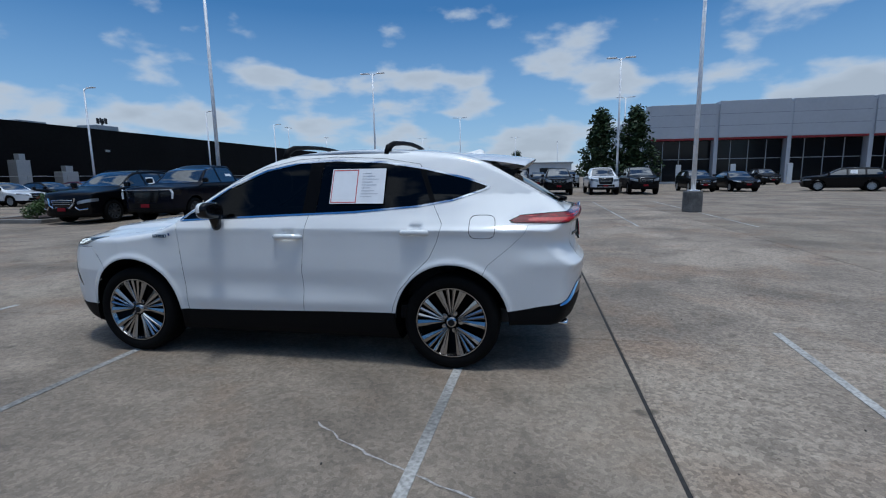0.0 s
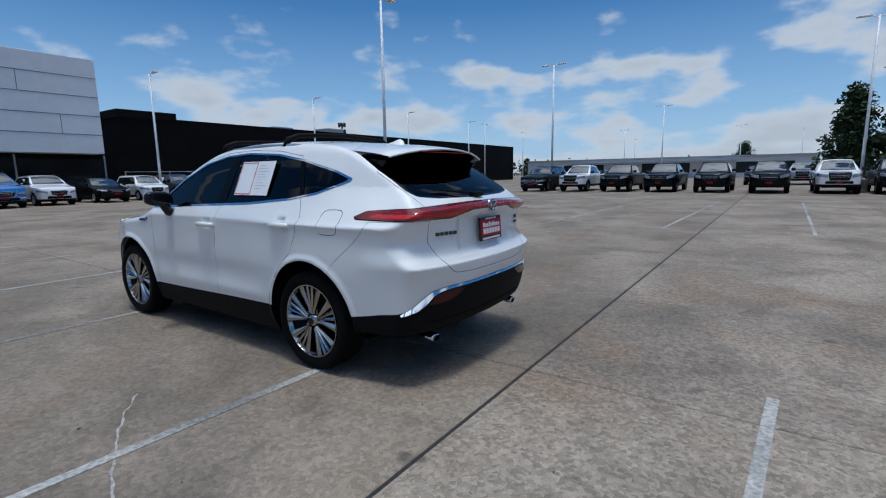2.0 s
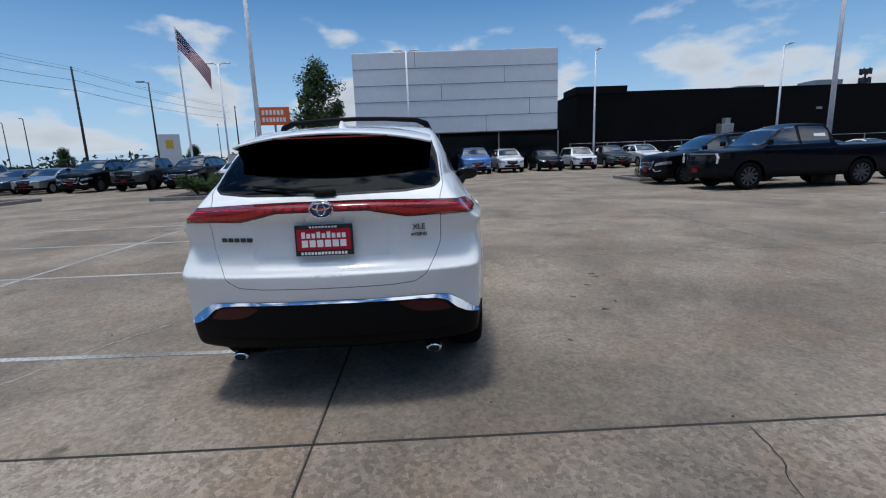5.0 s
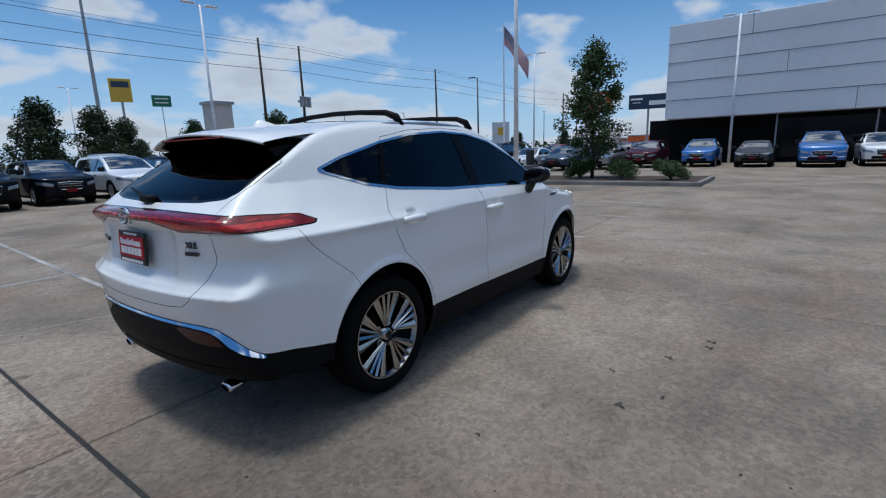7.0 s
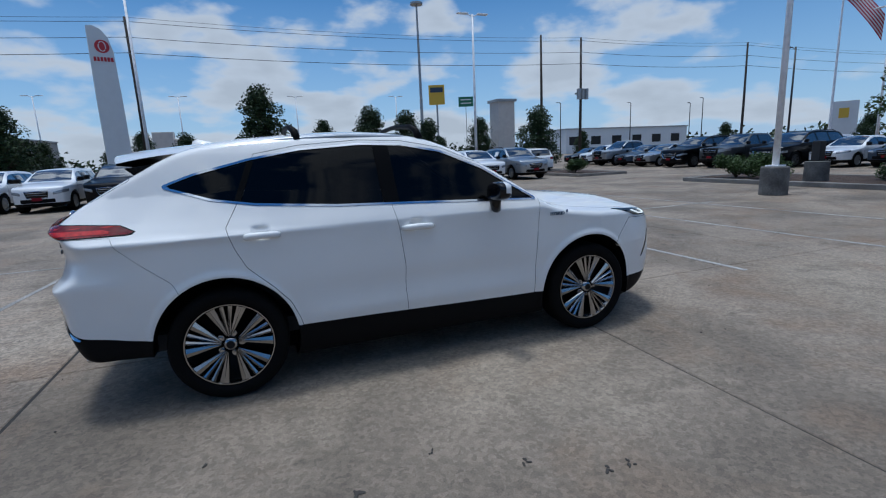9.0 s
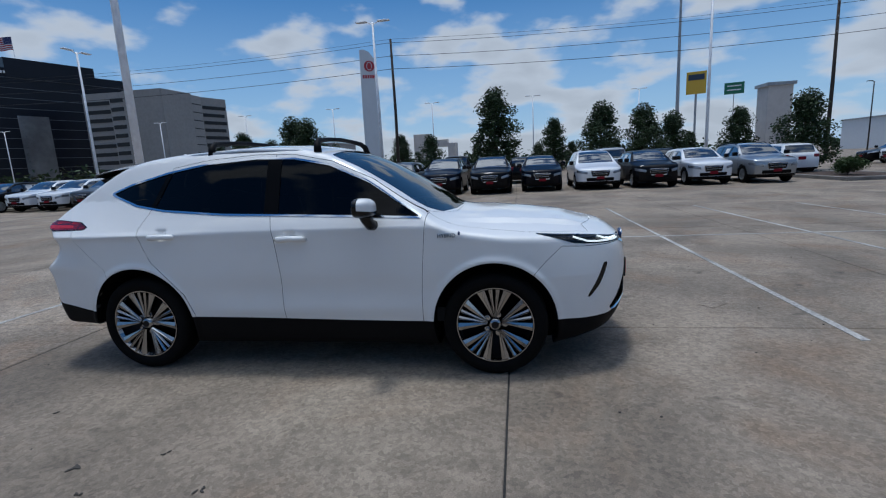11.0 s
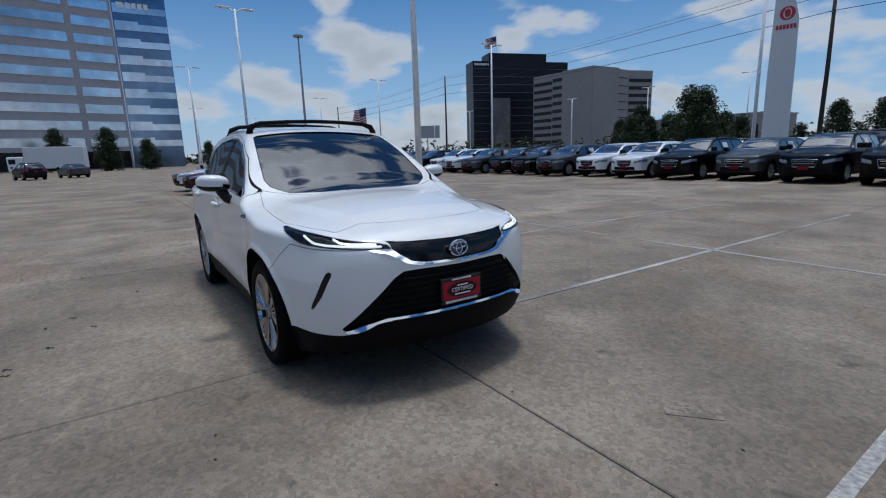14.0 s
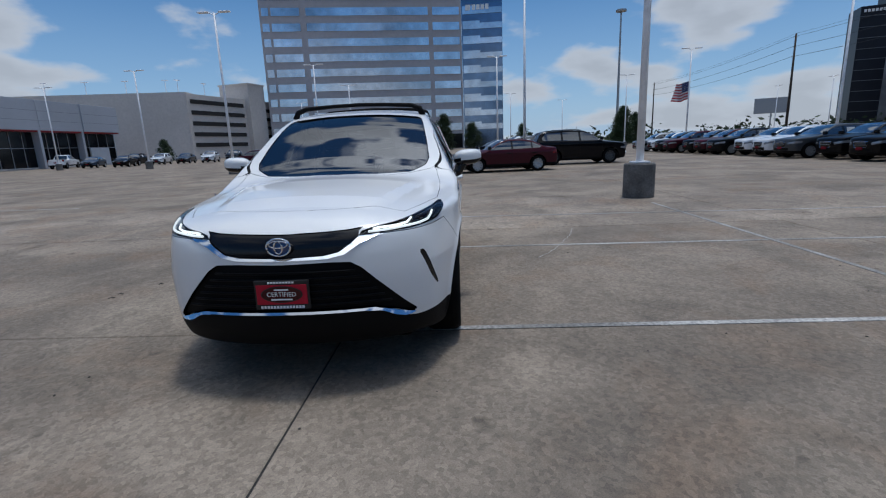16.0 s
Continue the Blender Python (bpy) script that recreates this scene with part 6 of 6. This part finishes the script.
for kind, col, x, y in (("suv", "black", -8.2, 29.6), ("low_suv", "white", -5.4, 29.6), ("pickup", "black", -2.3, 30), ("low_suv", "black", 1.8, 29.5), ("pickup", "silver", 6.9, 28.9), ("suv", "black", 9.6, 29.3), ("low_suv", "white", 15, 26.2), ("low_suv", "black", -11.4, 29.7), ("low_suv", "white", -14.4, 29.8), ("low_suv", "silver", -17.4, 29.8), ("low_suv", "white", -28.4, 30), ("low_suv", "black", -35.4, 30.2)):
    park(kind, col, x, y, 90, "in the second row")
# rows at the front of the yard
for kind, col, x, y in (("big_suv", "bright blue", 27.0, -3.95), ("suv", "white", 27.8, -6.4), ("sedan", "black", 27.9, -9.2), ("boxy", "white", 28.4, -11.7), ("suv", "grey", 28.8, -14.3), ("suv", "white", 29.4, -17.0), ("sedan", "grey", 27.6, -1.0), ("suv", "bright blue", 28.2, 1.8), ("suv", "maroon", 27.4, 4.8), ("sedan", "silver", 25.4, 6.9), ("sedan", "slate blue", 24.2, 9.0), ("sedan", "white", 23.9, 11.3), ("big_suv", "black", 22.9, 13.6),
                        ("pickup", "grey", 22.2, 16.1), ("big_suv", "black", 22.3, 19.1), ("sedan", "silver", 22.6, 21.9), ("sedan", "slate blue", 23.0, 24.2), ("pickup", "silver", 23.0, 26.8), ("low_suv", "white", 23.9, 29.7), ("sedan", "black", 24.1, 32.2)):
    park(kind, col, x, y, 180, "at the front of the yard")
for kind, col, y in (("suv", "maroon", 8.8), ("sedan", "white", 11.9), ("suv", "red", 14.9), ("low_suv", "white", 20.4), ("sedan", "black", 24.4), ("low_suv", "silver", 28.4)):
    park(kind, col, 36.7, y, 180, "farther along the yard")
# pickups by the black wall
park("large_pickup", "navy", 10.5, -9.25, 92, "beside a planted island", True)
park("big_suv", "black", 13.5, -9.0, 92, "beside a planted island", True)
park("pickup", "black", 11.6, -16.6, 90, "behind another pickup")
for kind, col, y in (("sedan", "white", -19.6), ("sedan", "black", -22.3), ("sedan", "maroon", -25), ("sedan", "maroon", -27.5), ("sedan", "red", -30), ("sedan", "white", -33), ("sedan", "black", -36), ("sedan", "silver", -39), ("sedan", "white", -42.5), ("suv", "black", -46), ("sedan", "red", -49)):
    park(kind, col, 27.4, y, 180, "along the black wall")
# pickups facing the crossover's left side
for kind, col, x, y in (("big_suv", "black", 10.6, -28.9), ("pickup", "white", 7.8, -29.2), ("pickup", "black", 5.0, -29.4), ("pickup", "navy", 2.2, -29.5), ("pickup", "black", -.7, -29.3), ("pickup", "black", -3.6, -28.9), ("pickup", "white", -6.6, -28.9), ("pickup", "black", -9.1, -28.9), ("low_suv", "black", -13.8, -32.4), ("sedan", "black", -16.5, -32.2)):
    park(kind, col, x, y, 90, "in a row of trucks")
for kind, col, x in (("pickup", "black", 13.8), ("sedan", "white", 11.2), ("suv", "black", -2.4), ("suv", "white", 5), ("pickup", "silver", -5.6)):
    park(kind, col, x, -46.5, 90, "in a far row")
park("low_suv", "black", -20.3, -33.6, -20, "across the yard"), park("low_suv", "white", -24.0, -34.2, -20, "across the yard"), park("suv", "black", -25.6, -49.5, 90, "by the showroom")
# behind the crossover's tail
park("sedan", "maroon", -17.4, .6, -82, "beside a lamp post"), park("sedan", "white", -20.4, .5, -82, "beside a lamp post"), park("big_suv", "black", -22.6, 9.9, 95, "beside a lamp post"), park("suv", "silver", -26.6, 2.3, -82, "beside a lamp post")
park("sedan", "maroon", -37.0, -19.0, 262, "across the yard"), park("sedan", "slate blue", -55.6, -46.8, 20, "across the yard"), park("sedan", "black", -55.2, -42.3, 20, "across the yard"), park("pickup", "white", -63, -54.6, 200, "by the showroom")
for i, (kind, col) in enumerate((("sedan", "white"), ("sedan", "black"), ("sedan", "silver"), ("suv", "black"), ("sedan", "grey"))):
    park(kind, col, -55.2 - 1.5 * i, -19.8 + 3.4 * i, 200, "in a far row")
for i in range(8):
    park(("suv", "low_suv", "sedan", "suv")[i % 4], ("black", "white", "grey", "white", "black", "silver", "red", "white")[i], -60.5 - 1.0 * i, -44.6 + 3.1 * i, 15, "in a far row")


def box_truck(x, y, ang):
    o = empty("box_truck", pose(x, y, 0, 0, 0, ang))
    tagged(o, "white box truck parked far off before trees", "truck")
    part("cargo_box", box((-3.8, -1.2, .9), (3.2, 1.2, 3.9), .05), SIGNW, o)
    part("cab", box((3.3, -1.1, .5), (5.2, 1.1, 2.6), .15), WHITE, o)
    part("cab_window", box((4.2, -1.12, 1.6), (5.0, 1.12, 2.3), .05), FARGLASS, o)
    for xx in (-2.4, 4.2):
        for sg in (1, -1):
            make_wheel(o, .45, .28, .28, False, xx, sg * 1.0, .45)


box_truck(-85, -8.82, -100)


# ---------------------------------------------------------------- planting
def leaves(bm, centre, rad, n, size, rng):
    for _ in range(n):
        d = Vector((rng.gauss(0, 1), rng.gauss(0, 1), rng.gauss(0, 1))).normalized() * rad * rng.random() ** .45
        p = Vector(centre) + Vector((d.x, d.y, d.z * .85))
        a = Vector((rng.gauss(0, 1), rng.gauss(0, 1), rng.gauss(0, .6))).normalized()
        b = a.orthogonal().normalized()
        b = Matrix.Rotation(rng.random() * 6.28, 3, a) @ b
        s = size * rng.uniform(.6, 1.3)
        v = [bm.verts.new(p + q) for q in (-a * s, -b * s * .5, a * s, b * s * .5)]
        bm.faces.new(v)


def tree(name, label, x, y, h, spread, trunk, leaf, seed, clumps=60, per=60, size=.13, low=.25, conic=0.0):
    rng = random.Random(seed)
    o = empty(name, pose(x, y, 0))
    tagged(o, label, "tree", "trees")
    bm = bmesh.new()
    add_tube(bm, [(0, 0, 0), (.04 * h * .2, 0, h * .3), (-.02 * h * .2, .02 * h, h * .6), (0, 0, h * .92)], [trunk, trunk * .75, trunk * .45, trunk * .1], 9)
    crown = bmesh.new()
    for i in range(clumps):
        t = low + (1 - low) * (i + .5) / clumps
        prof = (math.sin(math.pi * min(1, (t - low) / (1 - low) * .82 + .14)) ** .7) * (1 - conic * t)
        a = i * 2.4 + rng.uniform(-.5, .5)
        d = spread * prof * rng.uniform(.25, 1.0) * (1 + .35 * math.sin(3 * a + seed) * math.cos(7 * t + seed))
        c = Vector((d * math.cos(a), d * math.sin(a), h * t + rng.uniform(-.04, .04) * h))
        if i % 3 == 0:
            add_tube(bm, [(0, 0, h * max(.16, t - .16)), tuple(c * .5 + Vector((0, 0, h * (t - .06))) * .5), tuple(c)], [trunk * .32, trunk * .2, trunk * .05], 5)
        leaves(crown, c, spread * rng.uniform(.16, .40), int(per * rng.uniform(.5, 1.3)), size, rng)
    part("trunk", bm, BARK, o, "", True)
    part("crown", crown, leaf, o)
    return o


tree("young_tree", "young leafy tree on the kerbed island", 16.6, 3.95, 5.2, 1.3, .08, LEAF, 3, 105, 150, .062, .22, .25)
t1 = tree("broadleaf_tree", "tall dense dark green tree by the road", -0.79, 48.99, 8.4, 2.9, .25, LEAFD, 5, 130, 120, .15, .06, .35)
t2 = tree("broadleaf_tree", "loose-crowned dark green tree by the road", 9.83, 46.83, 7.3, 3.1, .22, LEAFD, 8, 110, 110, .15, .05, .3)
t3 = tree("conifer", "dark pointed evergreen beside the showroom", -11.79, -46.67, 7.4, 2.6, .18, LEAFD, 11, 90, 80, .2, .03, .7)
for src, x, y, s in ((t3, -8.66, -47.76, 1.0), (t1, 5.4, 49.91, .62), (t2, 13.83, 46.76, .76), (t2, -21.1, 46.42, .85), (t1, -12.01, 52.24, .55), (t2, -25.96, 53.52, .6), (t2, -7.6, 47.15, .55), (t1, 22.82, 47.61, .6), (t2, 17.91, 51.69, .7), (t2, 17.44, 26.21, .55), (t1, -34.9, 56.69, .75), (t2, -25, 51.5, .95), (t2, -28.88, 58.57, .8), (t1, -40.81, 60.81, .6), (t1, -104.23, -9.83, .85), (t1, -100.07, -2.39, .85), (t2, -98.95, 3.59, .7), (t2, -80.03, -51.43, .5), (t1, -115.77, -35.59, .9), (t2, -118.6, -27.53, .9), (t1, -83.39, 29.76, .75), (t2, -91.35, 31.93, .75), (t1, -98.24, 37.07, .7), (t2, -117.68, 16.48, .7), (t2, 66.55, 32.9, .5), (t1, 70.48, 26.76, .45), (t2, 47, 61.25, .5), (t2, 2.45, -120.12, .9), (t1, -17.65, -124.54, .8), (t2, -28.19, -111.24, .7), (t1, 42.16, -96.29, .5), (t2, 60.75, 47.05, .5), (t2, -3.02, 52.07, .42), (t2, 3.99, 54.94, .4), (t1, 8, 55.87, .36), (t2, 12.99, 55.78, .42), (t1, 20.98, 55.64, .4), (t2, -15.95, 55.31, .4), (t2, -128.94, -43.31, .7), (t2, -31.13, 49.62, 0.62), (t1, -31.65, 54.13, 0.55), (t2, -31.86, 58.73, 0.7), (t1, -26.07, 52.82, 0.6), (t2, -25.89, 57.41, 0.68), (t1, -26.41, 61.72, 0.6), (t2, -21.44, 55.22, 0.55)):
    c = copy_thing(src, pose(x, y, 0, 0, 0, 37 * x % 360))
    c.scale = (s, s, s)
t2.scale = (.82, .82, .82)


def woods():
    """The low wooded edge all round, too far off to tell trees apart."""
    rng = random.Random(4)
    bm = bmesh.new()
    for i in range(420):
        a = 2 * math.pi * i / 420 + rng.uniform(-.006, .006)
        r = rng.uniform(185, 260)
        h = rng.uniform(2.0, 5.5)
        leaves(bm, (r * math.cos(a), r * math.sin(a), h * .5), h * 1.1, 40, 1.0, rng)
    tagged(part("far_woods", bm, LEAFD), "low dark tree line along the horizon", "trees", kind="stuff")


woods()


def shrub(x, y, w, h, seed):
    rng = random.Random(seed)
    o = empty("shrub", pose(x, y, .12))
    tagged(o, "round clipped green shrub in the island bed", "shrub", "island shrubs")
    bm, st = bmesh.new(), bmesh.new()
    for i in range(26):
        a, q = rng.random() * 6.28, rng.random() ** .5
        leaves(bm, (w * .38 * q * math.cos(a), w * .38 * q * math.sin(a), h * rng.uniform(.22, .74)), .25, 280, .034, rng)
        if i % 4 == 0:
            add_tube(st, [(0, 0, 0), (w * .3 * q * math.cos(a), w * .3 * q * math.sin(a), h * .6)], [.02, .006], 5)
    part("stem", st, BARK, o), part("foliage", bm, LEAF, o)
    return o


def island(x0, y0, x1, y1):
    o = empty("planted_island", pose((x0 + x1) / 2, (y0 + y1) / 2, 0))
    tagged(o, "raised concrete-kerbed island filled with mulch", "island", "islands")
    sx, sy = (x1 - x0) / 2, (y1 - y0) / 2
    part("bed", box((-sx + .14, -sy + .14, -.01), (sx - .14, sy - .14, .12)), MULCH, o)
    for lo, hi in (((-sx, -sy, -.01), (-sx + .15, sy, .15)), ((sx - .15, -sy, -.01), (sx, sy, .15)), ((-sx + .15, -sy, -.01), (sx - .15, -sy + .15, .15)), ((-sx + .15, sy - .15, -.01), (sx - .15, sy, .15))):
        part("kerb", box(lo, hi, .02), KERB, o)


island(14.3, -.4, 17.9, 10.4), island(14.9, -13.6, 17.8, -9.4), island(13.4, -30.4, 17.2, -26.4), island(14.0, 16.6, 17.0, 22.1)
s1 = shrub(16.1, 2.6, 1.35, .85, 1)
for x, y, s in ((15.9, .8, .95), (16.4, 4.4, 1.0), (15.2, 7.7, 1.15), (15.4, 9.0, 1.1), (15.7, -10.5, 1.25), (15.9, -11.9, 1.1), (14.7, -29.2, 1.1), (14.9, -27.8, 1.05), (15.2, 18.6, 1.0)):
    c = copy_thing(s1, pose(x, y, .12, 0, 0, 50 * y))
    c.scale = (s, s, s)


def ash_post():
    o = empty("bollard", pose(15.2, 6.1, 0))
    tagged(o, "black box on a short round concrete base", "bollard")
    part("concrete_base", lathe([(0, 0), (.33, 0), (.33, .72), (0, .74)], 28, "z"), BASE, o)
    part("box", box((-.13, -.13, .74), (.13, .13, 1.35), .02), POLEBLACK, o)


ash_post()


# ---------------------------------------------------------------- painted lines and slabs
def line(x0, y0, x1, y1, w=.065):
    m, L = on_wall((x0, y0), (x1, y1))
    o = part("parking_line", box((0, -w / 2, .0), (L, w / 2, .0045), 0, m), LINEP)
    tagged(o, "worn white painted parking line on concrete", "parking line", "parking lines", "structure")


for x0, y0, x1, x2 in ((-4.08, -.32, -3.80, -3.5), (-1.40, .55, -1.29, -1.10), (1.40, -.30, 1.41, 1.44), (4.07, -.20, 3.99, 3.91), (6.62, -.30, 6.42, 6.17), (9.2, -.30, 8.9, 8.6)):
    line(x0, y0, x1, 4.75)
    line(x1, 4.85, x2, 9.70)
line(-5.1, 4.80, 9.4, 4.80)
for i in range(-3, 4):
    x = 1.05 + 2.93 * i
    line(x + .08, -9.3, x - .08, -21.2)


def slabs():
    """Concrete bays cast side by side, with sunken sealed joints."""
    px, py, x0, y0 = 4.08, 5.70, -2.65, .07
    base = tagged(empty("pavement"), "old stained concrete bays with dark sealed joints", "pavement", kind="structure")
    me = {}
    for wide in (False, True):
        for mt in (CONC, CONCR):
            a = .006
            bm = box((a + (.012 if wide else 0), a, -.03), (px - a, py - a, 0))
            top = [e for e in bm.edges if all(v.co.z > -.001 for v in e.verts)]
            bmesh.ops.bevel(bm, geom=top, offset=.006, segments=1, affect="EDGES")
            m_ = bpy.data.meshes.new("slab")
            bm.to_mesh(m_)
            bm.free()
            m_.materials.append(mt)
            me[wide, mt.name] = m_
    for i in range(-8, 8):
        for j in range(-8, 8):
            rough = i == -1 and -4 <= j <= 2
            o = link("slab", me[i == 0, (CONCR if rough else CONC).name], None, base)
            o.location = (x0 + i * px, y0 + j * py, 0)
    for i in range(-8, 9):
        o = part("joint", box((x0 + i * px - .012, y0 - 8 * py, -.016), (x0 + i * px + (.02 if i == 0 else .012), y0 + 8 * py, -.006)), JOINT, base)
    for j in range(-8, 9):
        part("joint", box((x0 - 8 * px, y0 + j * py - .012, -.018), (x0 + 8 * px, y0 + j * py + .012, -.0065)), JOINT, base)


slabs()


def crack(pts, w, ma, label):
    """A hairline crack: a thin uneven ribbon."""
    rng = random.Random(len(pts) * 7)
    bm = bmesh.new()
    prev = None
    fine = []
    for a, b in zip(pts, pts[1:]):
        n = max(2, int(math.dist(a, b) / .05))
        for k in range(n):
            t = k / n
            fine.append((a[0] + t * (b[0] - a[0]) + rng.uniform(-.012, .012), a[1] + t * (b[1] - a[1]) + rng.uniform(-.012, .012)))
    for i, (x, y) in enumerate(fine[:-1]):
        dx, dy = fine[i + 1][0] - x, fine[i + 1][1] - y
        L = math.hypot(dx, dy) + 1e-6
        ww = w * rng.uniform(.4, 1.2)
        v = (bm.verts.new((x - dy / L * ww, y + dx / L * ww, .003)), bm.verts.new((x + dy / L * ww, y - dx / L * ww, .003)))
        if prev:
            bm.faces.new((prev[0], prev[1], v[1], v[0]))
        prev = v
    tagged(part("crack", bm, ma), label, "crack", "concrete cracks", "structure")


PALE = mat("crack_filler", (0.34, 0.32, 0.30), 0.9, grain=0.4, scale=50)
crack([(-.69, 1.80), (-.89, 1.95), (-1.05, 2.03), (-1.27, 2.15), (-1.40, 2.21), (-1.55, 2.26), (-1.67, 2.32), (-2.1, 2.5), (-2.6, 2.62)], .007, PALE, "pale filled hairline crack across the concrete")
crack([(-2.68, -2.15), (-2.90, -2.14), (-3.09, -2.07), (-3.35, -2.0)], .004, JOINT, "dark hairline crack in the concrete")


def crumbs():
    rng = random.Random(12)
    bm = bmesh.new()
    for _ in range(130):
        a, r = rng.random() * 6.28, rng.uniform(2.2, 7.5)
        x, y, s_ = r * math.cos(a) * 1.1, r * math.sin(a), rng.uniform(.004, .012)
        q = bmesh.ops.create_icosphere(bm, subdivisions=1, radius=1, matrix=Matrix.Translation((x, y, s_ * .3)) @ Matrix.Rotation(rng.random() * 6, 4, "Z") @ Matrix.Diagonal((s_, s_ * rng.uniform(.4, .9), s_ * .5, 1)))
    for x, y, s_ in ((-1.456, -1.61, .02), (-.79, -2.12, .03), (0, -2.21, .022), (.32, -2.415, .026), (.44, -2.42, .02), (-.58, -2.28, .018), (-.39, -1.95, .016)):
        for k in range(4):
            bmesh.ops.create_icosphere(bm, subdivisions=1, radius=1, matrix=Matrix.Translation((x + rng.uniform(-.02, .02), y + rng.uniform(-.02, .02), .003)) @ Matrix.Rotation(rng.random() * 6, 4, "Z") @ Matrix.Diagonal((s_ * rng.uniform(.4, 1), s_ * .35, .005, 1)))
    tagged(part("gravel_crumbs", bm, mat("crumb_stone", (0.05, 0.045, 0.04), 0.9)), "scattered dark crumbs and grit on the concrete", "debris", kind="stuff")


crumbs()


def patch(x, y, w, d, ang):
    bm = box((-w / 2, -d / 2, 0), (w / 2, d / 2, .004), 0)
    o = part("rough_patch", bm, CONCR)
    o.matrix_basis = pose(x, y, .0005, 0, 0, ang)
    tagged(o, "small rough rectangular patch in the concrete", "patch", kind="structure")
    for i in range(5):
        part("groove", box((-w * .42, -d * .4 + i * d * .18, .004), (w * .42, -d * .4 + i * d * .18 + .012, .0045)), CONC, o)


patch(3.37, .75, .28, .15, 40)
